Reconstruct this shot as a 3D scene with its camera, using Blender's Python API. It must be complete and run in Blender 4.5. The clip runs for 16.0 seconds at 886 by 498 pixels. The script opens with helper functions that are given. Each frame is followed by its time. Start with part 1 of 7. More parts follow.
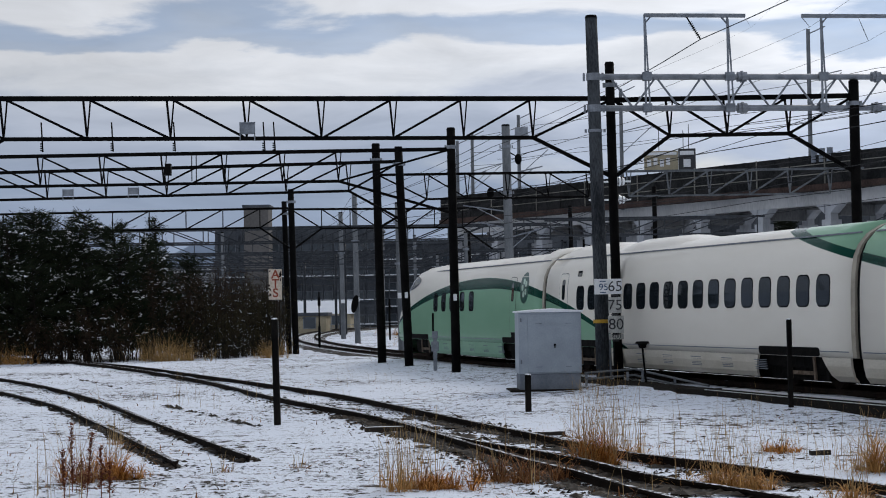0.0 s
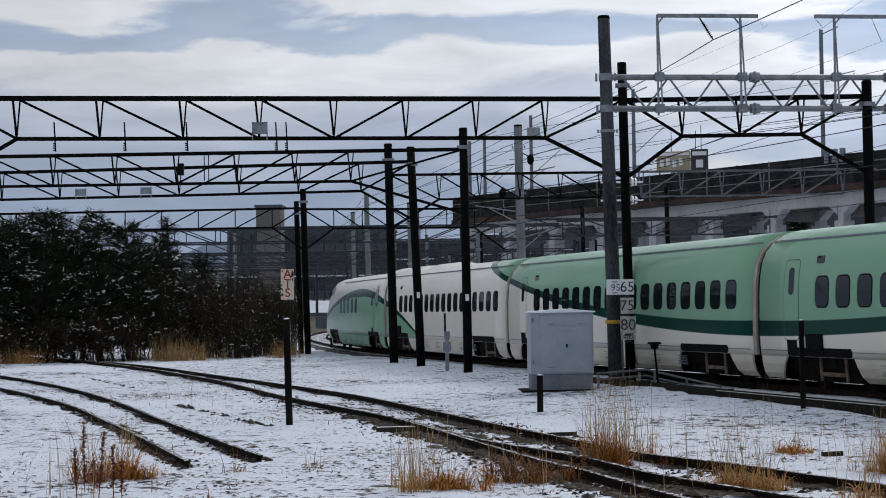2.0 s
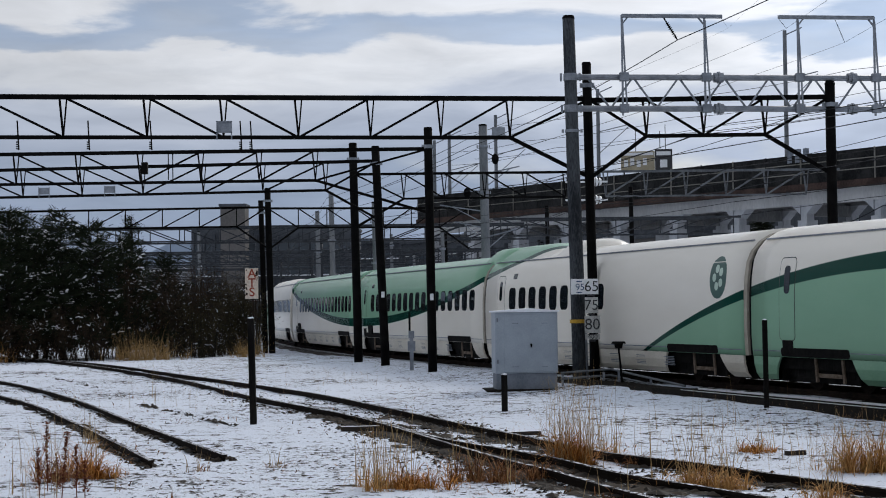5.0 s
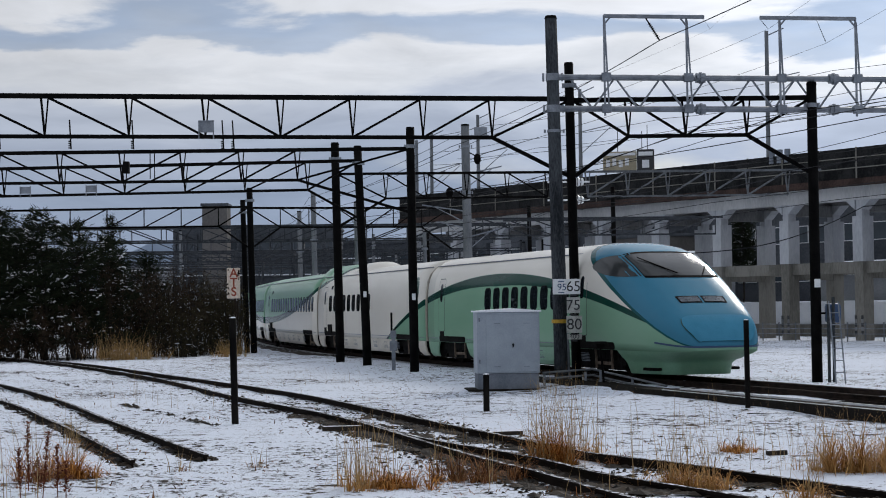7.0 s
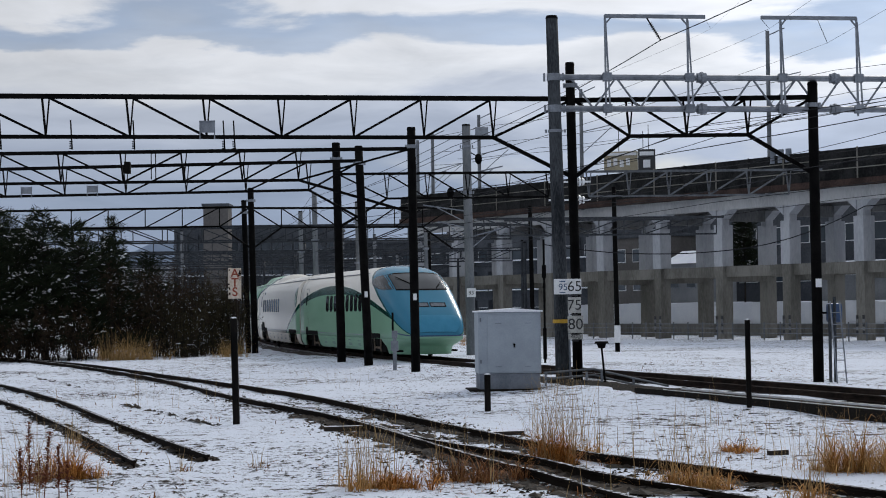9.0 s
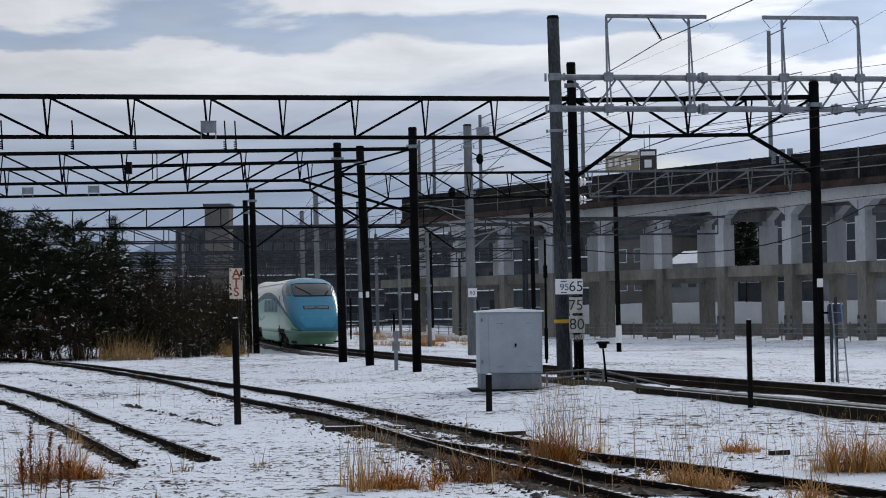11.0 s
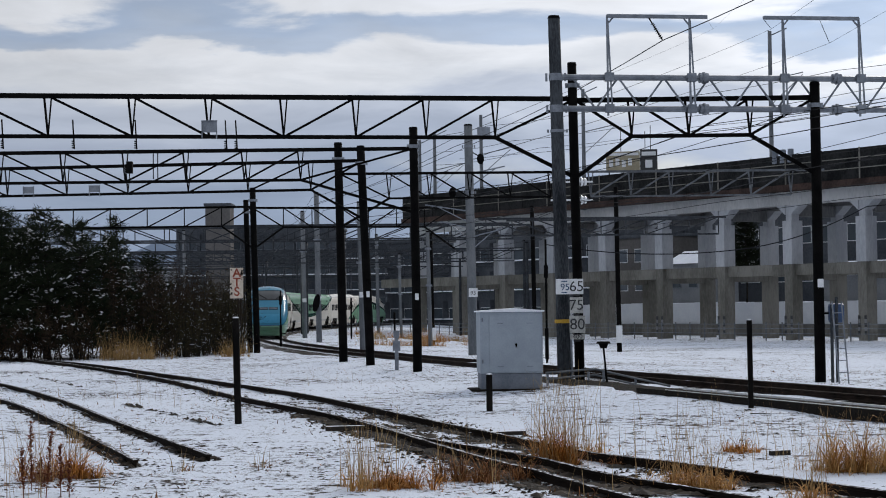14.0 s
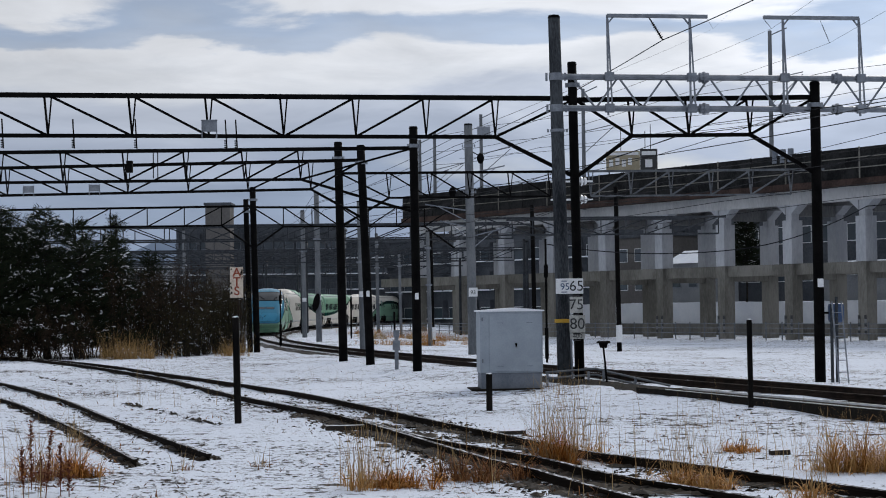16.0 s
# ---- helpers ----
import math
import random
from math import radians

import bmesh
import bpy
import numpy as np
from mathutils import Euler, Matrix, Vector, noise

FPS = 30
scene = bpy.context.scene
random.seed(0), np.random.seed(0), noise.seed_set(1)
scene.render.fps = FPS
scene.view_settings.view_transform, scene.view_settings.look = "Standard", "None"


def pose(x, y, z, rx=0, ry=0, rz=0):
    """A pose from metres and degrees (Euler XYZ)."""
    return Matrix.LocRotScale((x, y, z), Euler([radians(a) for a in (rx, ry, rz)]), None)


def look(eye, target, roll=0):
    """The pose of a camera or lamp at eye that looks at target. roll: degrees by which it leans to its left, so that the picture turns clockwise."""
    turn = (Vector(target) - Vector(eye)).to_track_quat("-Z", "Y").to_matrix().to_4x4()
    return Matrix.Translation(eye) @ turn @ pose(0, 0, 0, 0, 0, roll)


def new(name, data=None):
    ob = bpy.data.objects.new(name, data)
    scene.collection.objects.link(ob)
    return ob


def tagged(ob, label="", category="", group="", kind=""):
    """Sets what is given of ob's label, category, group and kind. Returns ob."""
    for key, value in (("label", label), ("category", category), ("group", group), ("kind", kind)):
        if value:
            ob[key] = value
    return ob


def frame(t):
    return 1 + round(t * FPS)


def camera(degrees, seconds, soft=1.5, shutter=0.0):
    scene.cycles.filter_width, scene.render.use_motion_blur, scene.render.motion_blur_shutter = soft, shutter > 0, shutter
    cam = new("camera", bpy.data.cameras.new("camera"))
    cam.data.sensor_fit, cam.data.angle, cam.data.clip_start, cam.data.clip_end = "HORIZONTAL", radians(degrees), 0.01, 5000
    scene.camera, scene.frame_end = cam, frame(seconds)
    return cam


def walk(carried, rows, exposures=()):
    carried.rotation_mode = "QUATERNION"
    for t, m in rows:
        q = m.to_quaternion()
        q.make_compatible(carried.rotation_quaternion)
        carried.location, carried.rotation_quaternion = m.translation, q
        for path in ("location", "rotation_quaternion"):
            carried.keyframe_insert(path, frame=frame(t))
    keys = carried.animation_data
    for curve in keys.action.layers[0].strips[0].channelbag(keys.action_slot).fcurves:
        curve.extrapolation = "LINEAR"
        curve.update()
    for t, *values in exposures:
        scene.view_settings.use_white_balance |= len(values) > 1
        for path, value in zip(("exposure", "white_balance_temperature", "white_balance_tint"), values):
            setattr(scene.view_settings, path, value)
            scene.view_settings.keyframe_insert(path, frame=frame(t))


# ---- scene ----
# ---- camera: held still by a bystander who pans a little ----
EYE = (0.0, 0.0, 1.909)
cam = camera(26.564, 16.0, soft=1.0)
PATH = [
    (0, look(EYE, (-2.030, 99.927, 5.143), -0.911)),
    (0.5, look(EYE, (-2.487, 99.916, 5.165), -0.802)),
    (1, look(EYE, (-2.668, 99.912, 5.155), -0.803)),
    (1.5, look(EYE, (-2.675, 99.912, 5.155), -0.803)),
    (2, look(EYE, (-2.675, 99.911, 5.162), -0.798)),
    (2.5, look(EYE, (-2.667, 99.912, 5.157), -0.785)),
    (3, look(EYE, (-2.396, 99.919, 5.148), -0.795)),
    (3.5, look(EYE, (-2.270, 99.922, 5.154), -0.782)),
    (4, look(EYE, (-1.865, 99.930, 5.140), -0.771)),
    (6.5, look(EYE, (0.176, 99.950, 5.081), -0.723)),
    (7, look(EYE, (0.163, 99.949, 5.086), -0.701)),
    (7.5, look(EYE, (0.151, 99.949, 5.086), -0.733)),
    (8, look(EYE, (0.153, 99.950, 5.077), -0.723)),
    (8.5, look(EYE, (0.121, 99.949, 5.085), -0.693)),
    (9, look(EYE, (0.103, 99.949, 5.088), -0.740)),
    (11.5, look(EYE, (0.014, 99.949, 5.094), -0.748)),
    (12, look(EYE, (0.011, 99.950, 5.086), -0.720)),
    (12.5, look(EYE, (0.007, 99.950, 5.084), -0.699)),
    (13, look(EYE, (0.000, 99.950, 5.086), -0.701)),
    (13.5, look(EYE, (-0.007, 99.949, 5.088), -0.712)),
    (14, look(EYE, (-0.001, 99.950, 5.085), -0.687)),
    (14.5, look(EYE, (-0.001, 99.950, 5.085), -0.687)),
    (15, look(EYE, (0.006, 99.950, 5.071), -0.679)),
    (15.5, look(EYE, (0.014, 99.951, 5.047), -0.645)),
    (16, look(EYE, (0.000, 99.950, 5.058), -0.655)),
]
walk(cam, PATH)

# ---- world and sun: broken winter cloud, sun behind cloud ahead and to the right ----
SUN_EL, SUN_AZ = radians(30), radians(24)


def make_world():
    w = bpy.data.worlds.new("winter_sky")
    scene.world = w
    w.use_nodes = True
    nt = w.node_tree
    nt.nodes.clear()
    N, L = nt.nodes.new, nt.links.new
    out, bg, mixn = N("ShaderNodeOutputWorld"), N("ShaderNodeBackground"), N("ShaderNodeMix")
    sky = N("ShaderNodeTexSky")
    sky.sky_type, sky.sun_disc = "NISHITA", False
    sky.sun_elevation, sky.sun_rotation = SUN_EL, SUN_AZ
    co, sep = N("ShaderNodeTexCoord"), N("ShaderNodeSeparateXYZ")
    L(co.outputs["Generated"], sep.inputs[0])

    def m(op, a, b=None, c=None):
        n = N("ShaderNodeMath")
        n.operation = op
        for i, v in enumerate((a, b, c)):
            if v is None:
                continue
            if isinstance(v, (int, float)):
                n.inputs[i].default_value = v
            else:
                L(v, n.inputs[i])
        return n.outputs[0]

    # flat banks of cloud: soft grey-blue veil low down, a white bank over it, then torn cloud with blue-grey gaps
    mp = N("ShaderNodeMapping")
    mp.inputs["Scale"].default_value = (4.2, 4.2, 17.0)
    mp.inputs["Location"].default_value = (1.7, 0.4, 0.35)
    L(co.outputs["Generated"], mp.inputs[0])
    n1, n2, n3 = N("ShaderNodeTexNoise"), N("ShaderNodeTexNoise"), N("ShaderNodeTexNoise")
    for n, sc, de, ro, di in ((n1, 0.95, 9, 0.5, 0.4), (n2, 3.0, 10, 0.55, 0.5), (n3, 1.5, 8, 0.52, 0.3)):
        n.inputs["Scale"].default_value, n.inputs["Detail"].default_value = sc, de
        n.inputs["Roughness"].default_value, n.inputs["Distortion"].default_value = ro, di
        L(mp.outputs[0], n.inputs["Vector"])
    r1, r2 = N("ShaderNodeValToRGB"), N("ShaderNodeValToRGB")
    r1.color_ramp.elements[0].position, r1.color_ramp.elements[1].position = 0.30, 0.46
    r1.color_ramp.elements[0].color, r1.color_ramp.elements[1].color = (0.6, 0.6, 0.6, 1), (1, 1, 1, 1)
    L(n1.outputs[0], r1.inputs[0])
    # height in the sky, ruffled, from the skyline (0) to well above the view (1)
    warp = m("ADD", m("MULTIPLY", m("SUBTRACT", n3.outputs[0], 0.5), 0.075), m("MULTIPLY", m("SUBTRACT", n2.outputs[0], 0.5), 0.02))
    zz = m("DIVIDE", m("ADD", sep.outputs["Z"], warp), 0.2)
    stops = ((0.0, (3.2, 4.0, 5.6)), (0.30, (3.5, 4.3, 5.8)), (0.44, (4.6, 5.3, 6.7)), (0.56, (5.6, 6.2, 7.4)), (0.615, (7.4, 7.8, 8.5)), (0.68, (8.3, 8.6, 9.2)), (0.705, (5.0, 5.9, 7.4)), (0.76, (4.4, 5.4, 7.1)), (0.80, (8.2, 8.5, 9.1)), (1.0, (6.6, 7.1, 8.1)))
    ramp = r2.color_ramp
    ramp.elements[0].position, ramp.elements[1].position = stops[0][0], stops[-1][0]
    ramp.elements[0].color, ramp.elements[1].color = (*stops[0][1], 1), (*stops[-1][1], 1)
    for at, c in stops[1:-1]:
        ramp.elements.new(at).color = (*c, 1)
    ramp.interpolation = "EASE"
    L(zz, r2.inputs[0])
    puff = m("ADD", m("MULTIPLY", n2.outputs[0], 0.55), 0.74)
    # brighter cloud towards the hidden sun
    sd = Vector((math.sin(SUN_AZ) * math.cos(SUN_EL), math.cos(SUN_AZ) * math.cos(SUN_EL), math.sin(SUN_EL)))
    dot = N("ShaderNodeVectorMath")
    dot.operation = "DOT_PRODUCT"
    L(co.outputs["Generated"], dot.inputs[0])
    dot.inputs[1].default_value = sd
    glow = m("ADD", m("MULTIPLY", m("POWER", m("MAXIMUM", dot.outputs["Value"], 0.0), 14.0), 1.6), 0.80)
    sc = N("ShaderNodeVectorMath")
    sc.operation = "SCALE"
    L(r2.outputs[0], sc.inputs[0]), L(m("MULTIPLY", glow, puff), sc.inputs["Scale"])
    mixn.data_type = "RGBA"
    L(r1.outputs[0], mixn.inputs["Factor"]), L(sky.outputs[0], mixn.inputs["A"]), L(sc.outputs[0], mixn.inputs["B"])
    L(mixn.outputs["Result"], bg.inputs[0])
    bg.inputs[1].default_value = 0.1
    L(bg.outputs[0], out.inputs[0])


make_world()
sun_data = bpy.data.lights.new("sun", "SUN")
sun_data.energy, sun_data.angle, sun_data.color = 1.65, radians(14), (1.0, 0.95, 0.88)
sun = new("sun", sun_data)
sun.matrix_world = look((0, 0, 0), (-math.sin(SUN_AZ) * math.cos(SUN_EL), -math.cos(SUN_AZ) * math.cos(SUN_EL), -math.sin(SUN_EL)))
scene.view_settings.exposure = -0.09


# ---- materials ----
def nodes(name):
    mt = bpy.data.materials.new(name)
    mt.use_nodes = True
    nt = mt.node_tree
    b = nt.nodes["Principled BSDF"]
    return mt, nt, b


def math_node(nt, op, a, b=None, c=None, clamp=False):
    n = nt.nodes.new("ShaderNodeMath")
    n.operation, n.use_clamp = op, clamp
    for i, v in enumerate((a, b, c)):
        if v is None:
            continue
        if isinstance(v, (int, float)):
            n.inputs[i].default_value = v
        else:
            nt.links.new(v, n.inputs[i])
    return n.outputs[0]


def mix_node(nt, fac, a, b):
    n = nt.nodes.new("ShaderNodeMix")
    n.data_type = "RGBA"
    for sock, v in ((n.inputs["Factor"], fac), (n.inputs["A"], a), (n.inputs["B"], b)):
        if isinstance(v, (int, float)):
            sock.default_value = v
        elif isinstance(v, tuple):
            sock.default_value = (*v, 1)
        else:
            nt.links.new(v, sock)
    return n.outputs["Result"]


def noise_node(nt, scale, detail=5, vec=None, rough=0.6, stretch=None):
    n = nt.nodes.new("ShaderNodeTexNoise")
    n.inputs["Scale"].default_value, n.inputs["Detail"].default_value, n.inputs["Roughness"].default_value = scale, detail, rough
    if vec is None:
        vec = nt.nodes.new("ShaderNodeTexCoord").outputs["Object"]
    if stretch:
        mp = nt.nodes.new("ShaderNodeMapping")
        mp.inputs["Scale"].default_value = stretch
        nt.links.new(vec, mp.inputs[0])
        vec = mp.outputs[0]
    nt.links.new(vec, n.inputs["Vector"])
    return n.outputs[0]


def step_node(nt, v, lo, hi):
    n = nt.nodes.new("ShaderNodeMapRange")
    n.interpolation_type = "SMOOTHSTEP"
    nt.links.new(v, n.inputs["Value"])
    n.inputs["From Min"].default_value, n.inputs["From Max"].default_value = lo, hi
    return n.outputs[0]


def bump_node(nt, b, height, strength, dist):
    n = nt.nodes.new("ShaderNodeBump")
    n.inputs["Strength"].default_value, n.inputs["Distance"].default_value = strength, dist
    nt.links.new(height, n.inputs["Height"])
    nt.links.new(n.outputs[0], b.inputs["Normal"])


def surface(name, c1, c2, rough=0.7, metal=0.0, scale=3.0, fine=40.0, bump=0.2, dist=0.01, stretch=None, world=False):
    """Two colours mixed by coarse and fine noise, with fine relief."""
    mt, nt, b = nodes(name)
    vec = nt.nodes.new("ShaderNodeNewGeometry").outputs["Position"] if world else None
    n1, n2 = noise_node(nt, scale, 5, vec, stretch=stretch), noise_node(nt, fine, 4, vec, stretch=stretch)
    f = step_node(nt, math_node(nt, "ADD", math_node(nt, "MULTIPLY", n1, 0.65), math_node(nt, "MULTIPLY", n2, 0.35)), 0.36, 0.64)
    nt.links.new(mix_node(nt, f, c1, c2), b.inputs["Base Color"])
    b.inputs["Roughness"].default_value, b.inputs["Metallic"].default_value = rough, metal
    b.inputs["Specular IOR Level"].default_value = 0.5 if rough < 0.6 else 0.2 if rough < 0.75 else 0.06
    if bump:
        bump_node(nt, b, n2, bump, dist)
    return mt


def snowy(name, c1, c2, amount=0.5, rough=0.85, scale=2.0):
    """A surface whose upward faces carry thin snow."""
    mt, nt, b = nodes(name)
    geo = nt.nodes.new("ShaderNodeNewGeometry")
    sep = nt.nodes.new("ShaderNodeSeparateXYZ")
    nt.links.new(geo.outputs["Normal"], sep.inputs[0])
    n1, n2 = noise_node(nt, scale, 5, geo.outputs["Position"]), noise_node(nt, scale * 9, 4, geo.outputs["Position"])
    base = mix_node(nt, n1, c1, c2)
    k = math_node(nt, "ADD", sep.outputs["Z"], math_node(nt, "MULTIPLY", math_node(nt, "SUBTRACT", n2, 0.5), 1.4))
    f = step_node(nt, k, 1.05 - amount, 1.25 - amount)
    nt.links.new(mix_node(nt, f, base, (0.78, 0.80, 0.84)), b.inputs["Base Color"])
    b.inputs["Roughness"].default_value, b.inputs["Specular IOR Level"].default_value = rough, 0.05
    bump_node(nt, b, n2, 0.3, 0.02)
    return mt


def snow_ground(name, lo, hi, dark1, dark2, scale=1.3):
    """Thin snow broken by stubble, stones and soil, denser in patches."""
    mt, nt, b = nodes(name)
    pos = nt.nodes.new("ShaderNodeNewGeometry").outputs["Position"]
    big = noise_node(nt, 0.16, 4, pos)
    mid = noise_node(nt, scale * 2.2, 6, pos, 0.62, (1.0, 0.8, 1.0))
    fine = noise_node(nt, 14.0, 5, pos, 0.7)
    fine2 = noise_node(nt, 38.0, 3, pos, 0.7)
    v = math_node(nt, "ADD", math_node(nt, "ADD", math_node(nt, "MULTIPLY", big, 0.36), math_node(nt, "MULTIPLY", mid, 0.62)), math_node(nt, "MULTIPLY", fine, 0.42))
    grit = math_node(nt, "MULTIPLY", step_node(nt, noise_node(nt, 9.0, 7, pos, 0.75), 0.60, 0.625), step_node(nt, noise_node(nt, 0.55, 4, pos, 0.6), 0.46, 0.60))
    fl = math_node(nt, "MULTIPLY", step_node(nt, noise_node(nt, 5.0, 9, pos, 0.72, (1.0, 0.85, 1.0)), 0.575, 0.59), step_node(nt, big, 0.36, 0.56))
    f = math_node(nt, "MAXIMUM", grit, math_node(nt, "MAXIMUM", step_node(nt, v, lo, hi), math_node(nt, "MULTIPLY", fl, 0.9)))
    soil = mix_node(nt, fine2, dark1, dark2)
    white = mix_node(nt, mid, (0.62, 0.665, 0.75), (0.77, 0.81, 0.88))
    nt.links.new(mix_node(nt, f, white, soil), b.inputs["Base Color"])
    b.inputs["Roughness"].default_value, b.inputs["Specular IOR Level"].default_value = 0.85, 0.04
    bump_node(nt, b, math_node(nt, "ADD", mid, math_node(nt, "MULTIPLY", fine, 0.5)), 0.55, 0.12)
    return mt


M_SNOW = snow_ground("thin_snow", 0.765, 0.79, (0.018, 0.016, 0.014), (0.075, 0.06, 0.045))
M_BALLAST = snow_ground("ballast_with_snow", 0.56, 0.64, (0.025, 0.023, 0.021), (0.09, 0.08, 0.07), 2.0)
M_BALLAST_DARK = snow_ground("bare_ballast", 0.16, 0.30, (0.004, 0.0038, 0.0035), (0.030, 0.026, 0.022), 3.0)
M_RAIL_SNOW = snowy("rusted_rail_with_snow", (0.005, 0.004, 0.0035), (0.020, 0.014, 0.010), 0.10, 0.9, 1.6)
M_RAIL = surface("rusted_rail", (0.012, 0.009, 0.008), (0.032, 0.022, 0.017), 0.85, 0.0, 4, 60, 0.3, 0.004)
M_SLEEPER = snowy("old_sleeper", (0.02, 0.017, 0.015), (0.05, 0.042, 0.035), 0.5)
M_STEEL_BLACK = surface("black_painted_steel", (0.0015, 0.0015, 0.0018), (0.007, 0.0066, 0.0062), 0.86, 0.0, 2, 30, 0.15, 0.004)
M_STEEL_GREY = surface("galvanised_steel", (0.14, 0.155, 0.18), (0.26, 0.28, 0.31), 0.5, 0.55, 3, 40, 0.15, 0.003)
M_GALV_DULL = surface("dull_galvanised_steel", (0.065, 0.07, 0.078), (0.13, 0.14, 0.15), 0.7, 0.0, 3, 30, 0.1, 0.003)
# far steelwork: a paler, bluer grey than the near black steel
M_FAR_STEEL = surface("grey_far_steel", (0.02, 0.023, 0.028), (0.05, 0.055, 0.062), 0.6, 0.2, 3, 30, 0.1, 0.003)
M_CONC_POLE = surface("dark_concrete_pole", (0.016, 0.018, 0.021), (0.085, 0.093, 0.102), 0.85, 0, 1.2, 30, 0.25, 0.006, (1, 1, 0.25))
M_CONC_PALE = surface("pale_concrete_pole", (0.10, 0.11, 0.12), (0.20, 0.21, 0.22), 0.85, 0, 1.5, 30, 0.2, 0.006, (1, 1, 0.3))
M_CONC = surface("viaduct_concrete", (0.13, 0.135, 0.14), (0.25, 0.25, 0.25), 0.88, 0, 0.35, 8, 0.15, 0.01, (1, 1, 0.35))
M_CONC_WHITE = surface("clean_viaduct_concrete", (0.33, 0.345, 0.37), (0.47, 0.48, 0.50), 0.85, 0, 0.3, 6, 0.1, 0.01, (1, 1, 0.35))
M_CONC_BROWN = surface("stained_lower_concrete", (0.12, 0.115, 0.10), (0.235, 0.225, 0.20), 0.9, 0, 0.4, 7, 0.2, 0.01, (1, 1, 0.3))
M_CONC_BEAM = surface("pale_edge_beam", (0.36, 0.36, 0.36), (0.52, 0.52, 0.515), 0.85, 0, 0.3, 6, 0.1, 0.01, (1, 1, 0.35))
M_DECK = surface("dark_parapet", (0.008, 0.0085, 0.009), (0.030, 0.030, 0.030), 0.85, 0, 0.6, 5, 0.2, 0.02)
M_SLAB = surface("stained_slab_edge", (0.03, 0.022, 0.02), (0.075, 0.05, 0.042), 0.88, 0, 0.6, 6, 0.2, 0.01)
M_CAB = surface("grey_cabinet_paint", (0.275, 0.315, 0.36), (0.335, 0.38, 0.425), 0.5, 0.0, 1.5, 25, 0.05, 0.002)
M_CAB_BASE = surface("cabinet_plinth", (0.13, 0.15, 0.18), (0.21, 0.23, 0.26), 0.7, 0.0, 1.5, 25, 0.2, 0.004)
M_WOOD_DARK = surface("charred_timber", (0.004, 0.004, 0.004), (0.016, 0.014, 0.012), 0.92, 0, 6, 60, 0.4, 0.006, (1, 1, 0.15))
M_WHITE = surface("white_enamel", (0.66, 0.67, 0.68), (0.78, 0.79, 0.80), 0.45, 0, 6, 50, 0.05, 0.001)
M_PLATE_OLD = surface("weathered_plate", (0.30, 0.30, 0.28), (0.55, 0.55, 0.52), 0.6, 0, 4, 40, 0.05, 0.001)
M_CREAM = surface("faded_cream_plate", (0.52, 0.42, 0.33), (0.70, 0.62, 0.52), 0.6, 0, 8, 50, 0.1, 0.001)
M_RUSTRED = surface("faded_red_paint", (0.20, 0.035, 0.02), (0.34, 0.08, 0.04), 0.6, 0, 20, 90, 0.1, 0.001)
M_INK = surface("black_lettering", (0.015, 0.016, 0.018), (0.03, 0.03, 0.033), 0.5, 0, 20, 90, 0.0)
M_INK_BLUE = surface("blue_lettering", (0.02, 0.05, 0.12), (0.03, 0.07, 0.16), 0.5, 0, 20, 90, 0.0)
M_YELLOW = surface("yellow_band", (0.45, 0.26, 0.03), (0.55, 0.34, 0.05), 0.6, 0, 20, 90, 0.05)
M_BLACK = surface("underframe_black", (0.003, 0.003, 0.003), (0.012, 0.011, 0.010), 0.8, 0.0, 4, 30, 0.3, 0.01)
M_RUBBER = surface("joint_rubber", (0.30, 0.27, 0.22), (0.42, 0.38, 0.31), 0.7, 0, 3, 40, 0.1, 0.003)
M_SKIRT = surface("ivory_skirt", (0.55, 0.50, 0.41), (0.70, 0.65, 0.55), 0.45, 0, 1.5, 25, 0.06, 0.003, (0.4, 1, 1))
M_SKIRT_G = surface("green_skirt", (0.18, 0.36, 0.23), (0.24, 0.43, 0.28), 0.45, 0, 1.5, 25, 0.06, 0.003, (0.4, 1, 1))
M_CHROME = surface("bright_strip", (0.5, 0.5, 0.5), (0.65, 0.65, 0.65), 0.3, 0.8, 5, 50, 0.02)
M_WIRE = surface("copper_black_wire", (0.012, 0.013, 0.015), (0.025, 0.025, 0.028), 0.8, 0.0, 2, 20, 0)
M_SNOWCAP = surface("fresh_snow_cap", (0.78, 0.80, 0.84), (0.86, 0.87, 0.90), 0.8, 0, 4, 30, 0.3, 0.02)


def glass(name, tint, rough=0.06, gloss=0.6):
    mt, nt, b = nodes(name)
    n = noise_node(nt, 0.7, 2)
    nt.links.new(mix_node(nt, n, tint, tuple(v * 1.6 for v in tint)), b.inputs["Base Color"])
    b.inputs["Roughness"].default_value, b.inputs["Specular IOR Level"].default_value = rough, gloss
    return mt


M_GLASS = glass("tinted_window_glass", (0.009, 0.012, 0.015), 0.04, 0.2)
M_SCREEN = glass("windscreen_glass", (0.03, 0.032, 0.032), 0.12, 0.14)
M_BLD_GLASS = glass("dull_building_glass", (0.04, 0.05, 0.06), 0.2)


